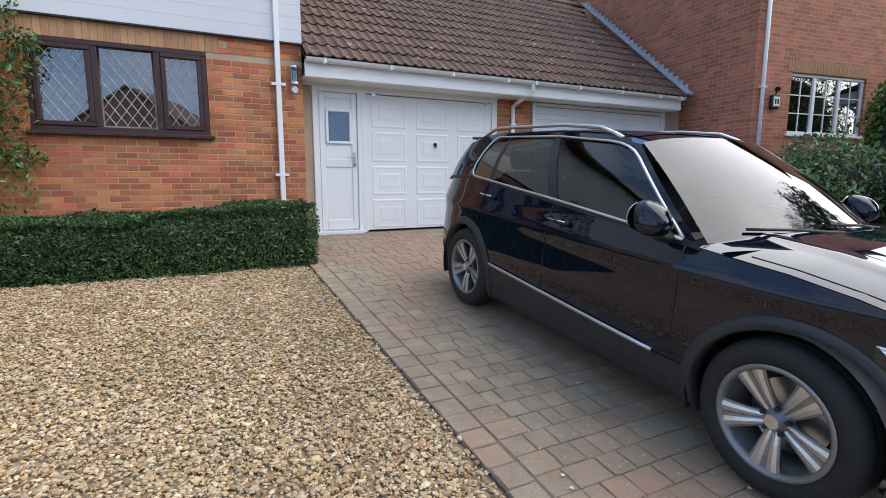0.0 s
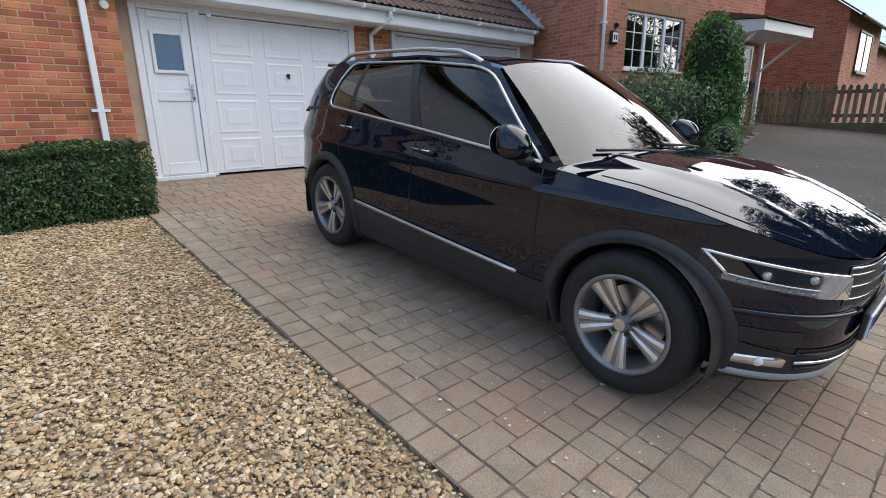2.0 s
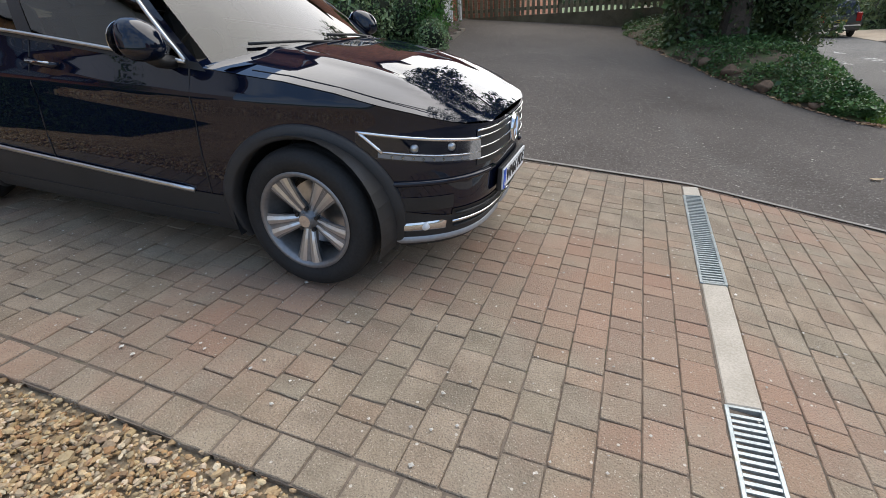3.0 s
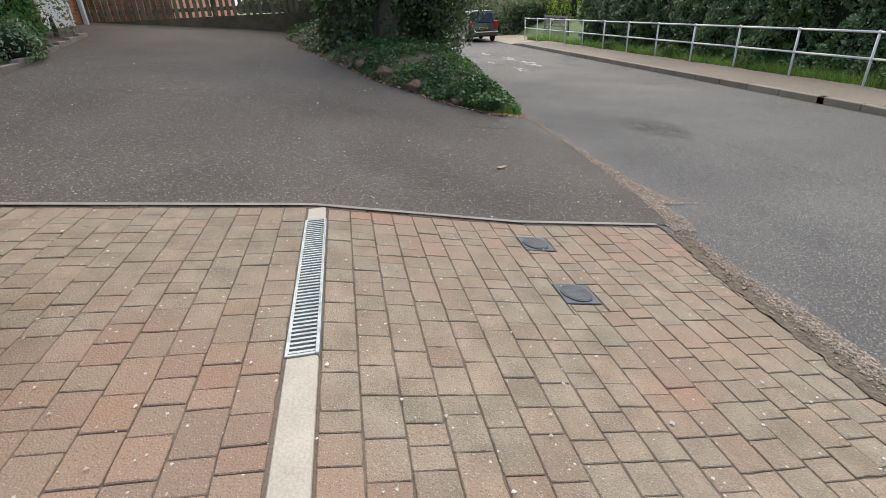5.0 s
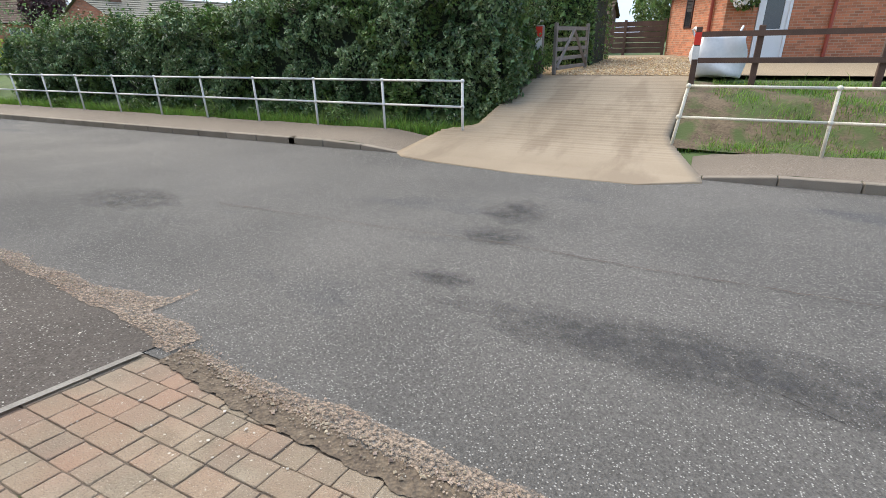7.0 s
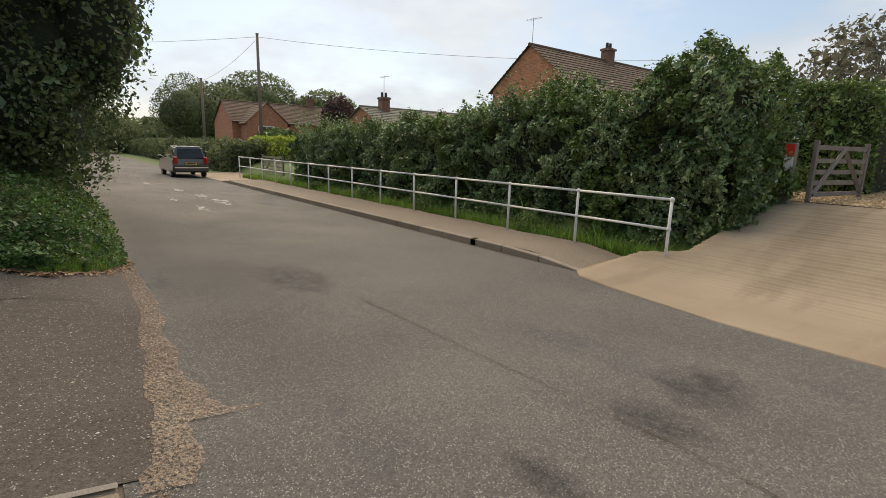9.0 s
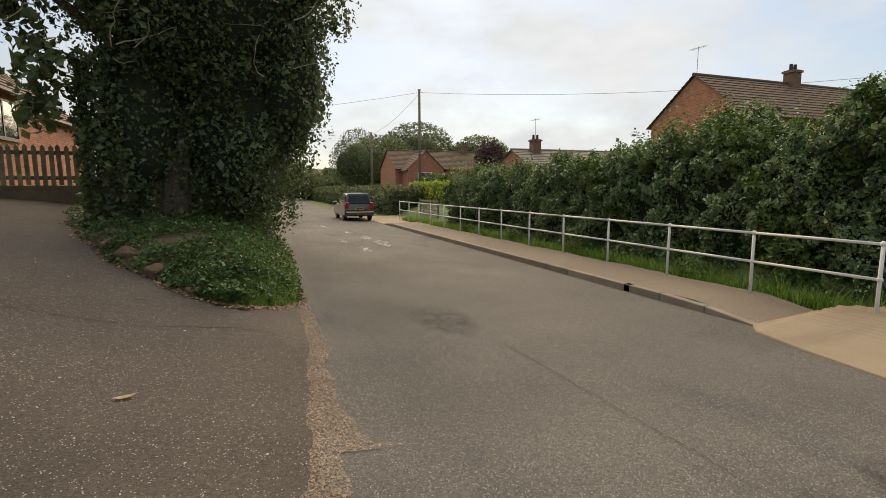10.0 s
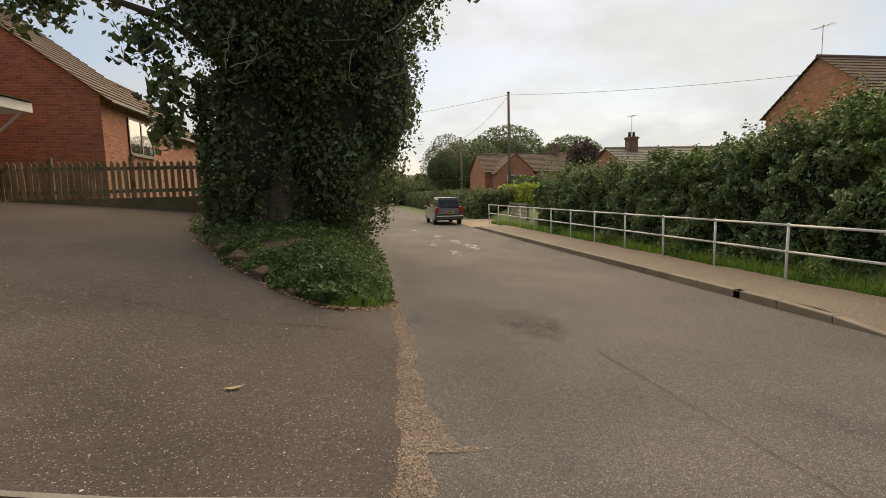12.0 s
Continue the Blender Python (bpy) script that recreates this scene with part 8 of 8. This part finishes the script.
# trees beyond
for i, (tx, ty, tz, r, hh, leaf, lab) in enumerate((
        (88, -24, 5.4, 6.0, 4.4, "tree_far", "tall broad tree beyond the houses"), (82, -18.8, 5.6, 3.6, 4.6, "tree_far", "round green tree at the bend"),
        (98, -34, 8.6, 7.0, 5.0, "tree_far", "tall broad tree beyond the houses"), (92, -6, 2.6, 7.0, 3.4, "tree_far", "low trees closing the road"), (105, 4, 2.4, 9, 3.2, "tree_far", "low trees closing the road"),
        (95, -46, 7.2, 6.0, 4.0, "tree_far", "tall broad tree beyond the houses"), (43.6, -23.6, 3.6, 1.35, 1.5, "copper", "dark copper-leaved garden tree beyond the hedge"), (120, -22, 1.6, 14, 3.6, "tree_far", "distant line of trees"),
        (5.0, -38, 2.6, 1.7, 2.0, "willow", "pale weeping tree behind the yard"), (9.0, -31, 4.5, 2.2, 2.3, "thin_tree", "thin grey-leaved tree behind the hedge"), (46, -19, 0.7, 2.0, 1.5, "privet", "small round garden tree"))):
    shrub("tree", [(tx, ty, tz, r, r, hh), (tx + r * 0.4, ty - r * 0.5, tz - hh * 0.15, r * 0.7, r * 0.7, hh * 0.8), (tx - r * 0.3, ty + r * 0.6, tz - hh * 0.2, r * 0.65, r * 0.7, hh * 0.75)],
          0.5 if r > 8 else 0.24 if r > 4 else 0.13, 10000 if leaf not in ("willow", "thin_tree", "copper") else 3200 if leaf == "copper" else 4200 if leaf == "willow" else 2600, leaf, lab, 90 + i, "tree", 0 if i in (8, 9) else 0.4 if leaf == "copper" else 0.55, 0.0)


# ---- the far side: house, yard, gates ----
HD = pose(1.95, -20.0, 0.15, 0, 0, -159.7)


def brick_house():
    def wb(name, specs, material, label):
        return wall_box(name, specs, material, HD, label)
    wb("wall_extension", [(0, 0, -0.6, 0.88, 0.25, 2.3), (1.82, 0, -0.6, 2.0, 0.25, 2.3), (0.88, 0, 2.1, 1.82, 0.25, 2.3), (0, 0.25, -0.6, 0.25, 5.3, 2.25), (0, 5.05, -0.6, 2.0, 5.3, 2.3)], "wall_orange", "orange brick wall of the side extension")
    ob = bmesh.new()
    prism(ob, [(0, 2.301), (2.0, 2.301), (2.0, 3.55)], 1, 0.004, 0.25)
    o = part("wall_gable", ob, "wall_orange")
    o.matrix_world = HD
    tagged(o, "sloping brick gable of the side extension", "wall", kind="structure")
    ob = bmesh.new()
    prism(ob, [(2.0, -0.6), (9.0, -0.6), (9.0, 4.4), (5.5, 6.7), (2.0, 4.4)], 1, -0.006, 7.5)
    o = part("wall_main", ob, "wall_orange")
    o.matrix_world = HD
    tagged(o, "tall orange brick gable wall of the main house", "wall", kind="structure")
    ob = bmesh.new()
    prism(ob, [(1.75, 4.27), (5.5, 6.74), (9.25, 4.27), (9.25, 4.4), (5.5, 6.9), (1.75, 4.4)], 1, -0.15, 7.7)
    o = part("roof_main", ob, "roof_brown")
    o.matrix_world = HD
    tagged(o, "brown tiled roof of the main house", "roof", kind="structure")
    r = thing("roof_extension", HD, "bright orange pantile lean-to roof", "roof")
    r["kind"] = "structure"
    bm = bmesh.new()
    n = 9
    for i in range(n):
        t0, t1 = i / n, (i + 1.06) / n
        a, b = (-0.28 + 2.28 * t0, 2.16 + 1.5 * t0), (-0.28 + 2.28 * t1, 2.16 + 1.5 * t1)
        prism(bm, [(a[0], a[1]), (a[0] - 0.02, a[1] + 0.045), (b[0], b[1] + 0.012), b], 1, -0.12, 5.5)
    part("pantiles", bm, "roof_orange", r)
    part("barge_board", boxes((-0.2, -0.10, 2.06, 0.0, -0.07, 2.2)), "wood_dark", r)
    part("flashing", boxes((1.96, -0.1, 3.55, 2.02, 5.5, 3.78)), "lead", r)
    part("gutter", boxes((-0.36, -0.1, 2.02, -0.26, 5.5, 2.12, 0.02)), "wood_dark", r)
    d = thing("door_3", HD @ pose(0.9, 0.03, 0.0), "white half-glazed back door", "door")
    d["kind"] = "structure"
    part("door_frame", boxes((0, -0.05, 0, 0.07, 0.1, 2.1), (0.83, -0.05, 0, 0.9, 0.1, 2.1), (0.07, -0.05, 2.03, 0.83, 0.1, 2.1)), "white", d)
    part("door_leaf", boxes((0.07, -0.01, 0.02, 0.2, 0.05, 2.03), (0.7, -0.01, 0.02, 0.83, 0.05, 2.03), (0.2, -0.01, 0.02, 0.7, 0.05, 0.85), (0.2, -0.01, 1.9, 0.7, 0.05, 2.03)), "white", d)
    part("pane", boxes((0.2, 0.01, 0.85, 0.7, 0.02, 1.9)), surf_pane, d)
    w = thing("window_4", HD @ pose(-0.02, 3.4, 0.95, 0, 0, -90), "small dark-framed window in the brick wall", "window")
    w["kind"] = "structure"
    part("window_frame", boxes((0, -0.02, 0, 0.7, 0.02, 0.06), (0, -0.02, 0.99, 0.7, 0.02, 1.05), (0, -0.02, 0.06, 0.06, 0.02, 0.99), (0.64, -0.02, 0.06, 0.7, 0.02, 0.99)), "brown_pvc", w)
    part("pane", boxes((0.06, -0.008, 0.06, 0.64, 0.0, 0.99)), surf_pane, w)
    for x, y in ((-0.07, 0.9), (2.9, -0.08)):
        p = thing("downpipe", HD @ pose(x, y, 0), "red-brown downpipe on the brick wall", "downpipe", "red downpipes")
        bm = bmesh.new()
        tube(bm, (0, 0, 0), (0, 0, 2.1 if x < 0 else 4.6), 0.05, sides=10)
        part("pipe", bm, "pvc_red", p)
    s = thing("satellite_dish", HD @ pose(1.9, 0.3, 3.55), "small grey satellite dish on the wall", "satellite dish")
    bm = bmesh.new()
    lathe(bm, [(0.02, 0.05), (0.12, 0.04), (0.2, 0.015), (0.25, -0.02)], 20)
    bmesh.ops.transform(bm, matrix=pose(-0.25, -0.2, 0.1, -20, 0, 30), verts=bm.verts)
    part("dish", bm, "galv", s)
    bm = bmesh.new()
    tube(bm, (0.1, 0.0, 0.0), (-0.22, -0.15, 0.08), 0.02)
    part("arm", bm, "galv", s)
    # hanging basket
    b = thing("hanging_basket", HD @ pose(0.38, -0.3, 1.75), "hanging basket of red and pink flowers", "hanging basket")
    rng = np.random.default_rng(7)
    for nm, mt, shp, k in (("foliage", "privet", [(0, 0, 0, 0.36, 0.3, 0.36)], 900), ("red_flowers", "red", [(0.1, -0.05, 0.38, 0.3, 0.2, 0.13)], 260), ("pale_flowers", "bag", [(-0.1, -0.12, -0.08, 0.3, 0.24, 0.26)], 160)):
        P, D = blobs(rng, shp, k, 0.5, 1.1, 0.05)
        V, F = leaf_cloud(P, D, 0.045, rng, 0.7, 0.8)
        sheet(nm, V, F, mt, b)["kind"] = "stuff"
    bm = bmesh.new()
    tube(bm, (0, 0.3, 0.55), (0, 0, 0.6), 0.012)
    tube(bm, (0, 0, 0.6), (0, 0, 0.1), 0.005)
    part("bracket", bm, "black", b)


brick_house()


def builders_bag():
    b = thing("builders_bag", pose(2.0, -15.0, 0.03, 0, 0, 12), "full white woven builder's bag with loose loops", "bulk bag")
    bm = bmesh.new()
    bmesh.ops.create_cube(bm, size=1.0)
    bmesh.ops.subdivide_edges(bm, edges=bm.edges[:], cuts=9, use_grid_fill=True)
    for v in bm.verts:
        p = v.co.copy()
        k = 1 + 0.13 * math.cos(p.z * 3.0) - 0.05 * (abs(p.x) > 0.4 and abs(p.y) > 0.4)
        v.co = Vector((p.x * 0.84 * k, p.y * 0.80 * k, (p.z + 0.5) * 0.86))
        v.co += Vector(noise.noise_vector(v.co * 2.4)) * 0.11
        v.co.z = max(v.co.z, 0.0)
    part("sack", bm, "bag", b, smooth=True)
    for sx in (-0.45, 0.45):
        wire("loop", [(sx, -0.4, 0.85), (sx * 1.1, -0.5, 0.98), (sx * 1.05, -0.35, 1.02), (sx * 0.9, -0.25, 0.9)], 0.025, "bag", b)
    for i in range(3):
        part("print_bar", boxes((0.05 + 0.1 * i, -0.475, 0.35, 0.12 + 0.1 * i, -0.44, 0.42)), "black", b)


builders_bag()


def post_and_rail():
    f = thing("yard_fence", Matrix.Identity(4), "dark-stained post and rail fence along the bank top", "fence")
    for i, x in enumerate((2.42, 1.35, -0.6, -2.6, -4.6)):
        bm = bmesh.new()
        box(bm, x - 0.055, -13.95, -0.5, x + 0.055, -13.84, 1.05, 0.01)
        p = part("post", bm, "wood_dark", f)
        if i == 0:
            part("reflector", boxes((x - 0.062, -13.835, 0.72, x + 0.062, -13.825, 0.95)), "red", p, "red reflector plate")
            part("white_band", boxes((x - 0.062, -13.835, 0.45, x + 0.062, -13.825, 0.70)), "white_old", p)
    for z in (0.38, 0.86):
        part("rail", boxes((-5.0, -13.835, z, 2.36, -13.80, z + 0.10)), "wood_dark", f)


post_and_rail()


def bar_gate(name, m, L, label, material="wood_grey"):
    g = thing(name, m, label, "gate")
    for z in (0.15, 0.38, 0.6, 0.82, 1.08):
        part("bar", boxes((0.05, -0.02, z, L, 0.02, z + 0.09)), material, g)
    for x in (0.0, L - 0.08):
        part("stile", boxes((x, -0.04, 0.05, x + 0.09, 0.04, 1.25, 0.008)), material, g)
    for a, b in (((0.1, 0.2), (L * 0.5, 1.1)), ((L * 0.5, 1.1), (L - 0.1, 0.2))):
        bm = bmesh.new()
        tube(bm, (a[0], -0.035, a[1]), (b[0], -0.035, b[1]), 0.045, sides=4)
        part("brace", bm, material, g)
    return g


bar_gate("field_gate", pose(5.62, -15.08, 0.0, 0, 0, -98), 2.3, "open five-bar wooden gate at the yard entrance")
gp = thing("gate_post", pose(5.95, -14.9, -0.1), "old gate post with a red reflector and white band", "post")
part("post", boxes((-0.09, -0.09, -0.3, 0.09, 0.09, 1.3, 0.02)), "wood_grey", gp)
part("reflector", boxes((-0.08, 0.092, 1.05, 0.08, 0.1, 1.27)), "red", gp, "red reflector plate")
part("white_band", boxes((-0.08, 0.092, 0.75, 0.08, 0.1, 1.02)), "white_old", gp)
bar_gate("far_gate", pose(28.4, -12.9, -0.95, 0, 0, -4), 4.2, "grey field gate at the far entrance")
bf = thing("board_fence", Matrix.Identity(4), "low brown board fence across the back of the yard", "fence")
for i in range(6):
    part("board", boxes((3.9, -25.2, 0.25 + 0.2 * i, 6.9, -25.16, 0.435 + 0.2 * i)), "wood_dark", bf)
for x in (3.9, 5.4, 6.9):
    part("post", boxes((x - 0.05, -25.16, 0.0, x + 0.05, -25.06, 1.5)), "wood_dark", bf)
gh = gabled_house("garden_shed", pose(6.6, -30, 0.2, 0, 0, 0), 2.4, 2.2, 1.7, 2.2, "wood_dark", "roof_brown", "small dark garden shed")

gabled_house("brick_house_with_aerial", pose(20.4, -26, 0.2, 0, 0, -90), 13.0, 6.1, 4.45, 6.75, "wall_orange", "roof_brown", "orange brick house with a brown tiled roof behind the hedge", [("s", 1.2, 3.05, 1.3, 1.0), ("s", 6.0, 3.05, 1.3, 1.0)], [(7.5, 3.0, 7.6)])
gabled_house("pale_roofed_bungalow", pose(33.0, -22.2, -0.3, 0, 0, -90), 13.0, 8.0, 2.3, 4.15, "wall_far", "roof_grey", "low bungalow with a weathered olive-grey roof", [("s", 2.0, 0.9, 1.6, 1.1)], [(1.8, 3.6, 5.0)])
gabled_house("red_brick_house", pose(60, -19.0, -1.0, 0, 0, -90), 13.0, 7.5, 4.4, 6.6, "wall_far", "roof_brown", "red brick house at the bend of the road", [("s", 4.5, 2.6, 1.8, 1.2), ("s", 7.5, 0.8, 1.8, 1.2), ("s", 9.5, 2.6, 1.8, 1.2)], [(10.5, 3.7, 7.6)])
gabled_house("gabled_red_house", pose(57.5, -24.2, -1.0), 4.0, 4.4, 4.2, 6.2, "wall_far", "roof_brown", "red brick house wing with a gable to the road", [("w", 1.2, 2.7, 1.8, 1.1)])


def aerial(m, h, label):
    a = thing("television_aerial", m, label, "aerial")
    bm = bmesh.new()
    tube(bm, (0, 0, 0), (0, 0, h), 0.02, sides=6)
    part("mast", bm, "galv", a)
    bm = bmesh.new()
    tube(bm, (-0.6, 0.0, h - 0.1), (0.6, 0.0, h - 0.05), 0.012, sides=5)
    for i in range(7):
        x = -0.5 + 0.16 * i
        tube(bm, (x, -0.22, h - 0.09), (x, 0.22, h - 0.09), 0.007, sides=4)
    part("array", bm, "galv", a)


aerial(pose(23.45, -26.1, 6.8), 1.7, "thin television aerial on the gable")
aerial(pose(36.6, -24.0, 4.7), 1.6, "thin television aerial on the chimney")


def pole(x, y, z, h):
    p = thing("telegraph_pole", pose(x, y, z), "weathered wooden telegraph pole", "utility pole", "telegraph poles")
    bm = bmesh.new()
    tube(bm, (0, 0, -0.3), (0, 0, h), 0.15, 0.10, sides=12)
    part("shaft", bm, "pole", p, smooth=True)
    part("cap", boxes((-0.11, -0.11, h, 0.11, 0.11, h + 0.05)), "black", p)


pole(43.4, -16.7, -0.9, 10.1)
pole(56.1, -15.3, -0.9, 7.8)
for i, (a, b, sag) in enumerate((((43.4, -16.7, 9.0), (20, -40, 7.5), 0.6), ((43.4, -16.7, 8.9), (56.1, -15.3, 6.7), 0.4), ((43.4, -16.7, 9.0), (60, 14, 7.4), 0.7))):
    w = thing("overhead_cable", Matrix.Identity(4), "thin black overhead telephone cable", "cable", "overhead cables")
    wire("cable", [Vector(a).lerp(Vector(b), t) - Vector((0, 0, sag * 4 * t * (1 - t))) for t in np.linspace(0, 1, 12)], 0.012, "black", w)


# ---- parked people carrier ----
def people_carrier():
    c = thing("people_carrier", pose(33.6, -9.05, -0.99), "dark grey people carrier parked at the far kerb", "car")
    bm = bmesh.new()
    prism(bm, [(-2.15, 0.3), (2.1, 0.28), (2.15, 0.7), (1.6, 0.95), (0.9, 1.02), (-2.18, 1.02), (-2.22, 0.6)], 1, -0.88, 0.88)
    bmesh.ops.bevel(bm, geom=bm.edges[:], offset=0.07, segments=2, affect="EDGES")
    part("body", bm, "van", c, smooth=False)
    bm = bmesh.new()
    prism(bm, [(-2.14, 1.0), (1.0, 1.0), (0.1, 1.58), (-0.5, 1.64), (-1.85, 1.6)], 1, -0.76, 0.76)
    for v in bm.verts:
        if v.co.z > 1.3:
            v.co.y *= 0.84
    bmesh.ops.bevel(bm, geom=bm.edges[:], offset=0.05, segments=2, affect="EDGES")
    part("cabin", bm, "van", c)
    part("roof_skin", boxes((-1.8, -0.58, 1.615, -0.1, 0.58, 1.655, 0.015)), "silver", c)
    bm = bmesh.new()
    vs = [bm.verts.new(p) for p in ((-2.135, -0.66, 1.06), (-2.135, 0.66, 1.06), (-1.9, 0.56, 1.53), (-1.9, -0.56, 1.53))]
    bm.faces.new(vs)
    bmesh.ops.solidify(bm, geom=bm.faces[:], thickness=0.012)
    part("rear_window", bm, surf_pane, c)
    for s in (-1, 1):
        part("side_window", boxes((-1.7, s * 0.735 - 0.02, 1.1, 0.5, s * 0.735 + 0.02, 1.44)), surf_pane, c)
        part("tail_light", boxes((-2.235, s * 0.72 - 0.09, 0.72, -2.12, s * 0.72 + 0.12, 1.12, 0.03)), "red_lens", c)
        for x in (1.35, -1.35):
            wheel(c, pose(x, s * 0.76, 0.31) if s < 0 else pose(x, s * 0.76, 0.31, 0, 0, 180), 0.31, 0.2, 0.2)
        bm = bmesh.new()
        bmesh.ops.create_uvsphere(bm, u_segments=12, v_segments=8, radius=0.12, matrix=pose(0.85, s * 0.98, 1.05) @ Matrix.Diagonal((0.7, 1, 0.8, 1)))
        part("door_mirror", bm, "van", c, smooth=True)
    part("number_plate", boxes((-2.245, -0.26, 0.70, -2.225, 0.26, 0.81)), "plate_y", c)
    part("plate_bar", boxes((-2.25, -0.21, 0.725, -2.244, 0.21, 0.785)), "black", c)
    part("rear_bumper", boxes((-2.29, -0.84, 0.32, -2.1, 0.84, 0.58, 0.05)), "van", c)


people_carrier()


# ---- small fixtures on the house ----
def house_fixtures():
    p = thing("downpipe", pose(1.17, HOUSE_Y - 0.06, 0), "square white downpipe on the brick wall", "downpipe")
    part("pipe", boxes((-0.033, -0.033, 0.6, 0.033, 0.033, 6.1, 0.006)), "white", p)
    for z in (2.62, 1.42):
        part("pipe_clip", boxes((-0.09, -0.036, z, 0.09, 0.055, z + 0.035)), "white", p)
    l = thing("wall_lantern", pose(1.38, HOUSE_Y - 0.02, 2.62), "small steel wall lantern with a round sensor", "wall lamp")
    part("back_plate", boxes((-0.035, -0.01, -0.02, 0.035, 0.015, 0.26, 0.004)), "satin", l)
    bm = bmesh.new()
    tube(bm, (0, -0.07, 0.06), (0, -0.07, 0.24), 0.042, sides=16)
    part("glass", bm, "lens", l)
    bm = bmesh.new()
    tube(bm, (0, -0.07, 0.24), (0, -0.07, 0.27), 0.062, 0.055, sides=16)
    tube(bm, (0, -0.07, 0.03), (0, -0.07, 0.06), 0.05, sides=16)
    part("cap", bm, "satin", l)
    for a in range(4):
        q = a * math.pi / 2 + 0.4
        bm = bmesh.new()
        tube(bm, (0.048 * math.cos(q), -0.07 + 0.048 * math.sin(q), 0.05), (0.048 * math.cos(q), -0.07 + 0.048 * math.sin(q), 0.25), 0.004, sides=5)
        part("guard_bar", bm, "satin", l)
    bm = bmesh.new()
    tube(bm, (0, -0.03, -0.03), (0, -0.10, -0.05), 0.045, 0.04, sides=18)
    part("sensor", bm, "white", l)
    fl = thing("stepped_flashing", Matrix.Identity(4), "grey lead flashing with bird spikes along the roof edge", "flashing")
    fl["kind"] = "structure"
    c, s = math.cos(ROOF_SLOPE), math.sin(ROOF_SLOPE)
    bm = bmesh.new()
    box(bm, -0.16, 0.0, 0.04, 0.03, 4.7, 0.075, 0.006, pose(9.06, 7.0, 3.0, math.degrees(ROOF_SLOPE)))
    for v in bm.verts:
        v.co.x += (v.co.y - 7.0) * 0.13
    part("apron", bm, "lead", fl)
    for i in range(26):
        d = 0.12 + i * 0.175
        x, y, z = 9.06 + d * c * 0.13, 7.0 + d * c, 3.0 + d * s + 0.07
        part("step", boxes((x - 0.012, y, z - 0.02, x + 0.02, y + 0.13, z + 0.12)), "lead", fl)


house_fixtures()


def road_marking():
    rng = random.Random(17)
    for x, y, L, w in ((17.2, -6.5, 1.6, 0.35), (19.0, -7.4, 2.4, 0.6), (21.0, -7.2, 2.0, 0.5), (20.0, -6.2, 1.5, 0.25), (23.5, -7.0, 1.4, 0.3), (27.0, -6.4, 2.2, 0.3)):
        m = thing("road_marking", pose(x, y, at_ground(x, y) + 0.005), "worn pale patch of old road paint", "road marking", "worn road paint")
        bm = bmesh.new()
        c = bm.verts.new((0, 0, 0))
        n = 26
        vs = [bm.verts.new((L / 2 * math.cos(2 * math.pi * i / n) * rng.uniform(0.6, 1.05), w / 2 * math.sin(2 * math.pi * i / n) * rng.uniform(0.5, 1.1), 0)) for i in range(n)]
        for i in range(n):
            bm.faces.new((c, vs[i], vs[(i + 1) % n]))
        part("paint", bm, "road_paint", m)


road_marking()


def tar_patches():
    """Smooth dark bleeding of the binder, worn into the road surface."""
    rng = random.Random(23)
    for x, y, L, w in ((3.85, -7.3, 0.9, 1.1), (3.8, -6.45, 0.8, 0.6), (3.85, -5.32, 0.7, 0.35), (1.9, -4.95, 3.6, 0.75), (8.7, -5.8, 1.8, 1.0)):
        m = thing("tar_patch", pose(x, y, at_ground(x, y) + 0.004, math.degrees(math.atan((at_ground(x, y + 0.1) - at_ground(x, y - 0.1)) / 0.2))), "dark bled tar patch worn into the road", "tar patch", "tar patches")
        bm = bmesh.new()
        n = 30
        c = bm.verts.new((0, 0, 0))
        vs = [bm.verts.new((L / 2 * math.cos(2 * math.pi * i / n) * rng.uniform(0.75, 1.15), w / 2 * math.sin(2 * math.pi * i / n) * rng.uniform(0.7, 1.2), 0)) for i in range(n)]
        for i in range(n):
            bm.faces.new((c, vs[i], vs[(i + 1) % n]))
        part("tar", bm, "tar", m)


tar_patches()
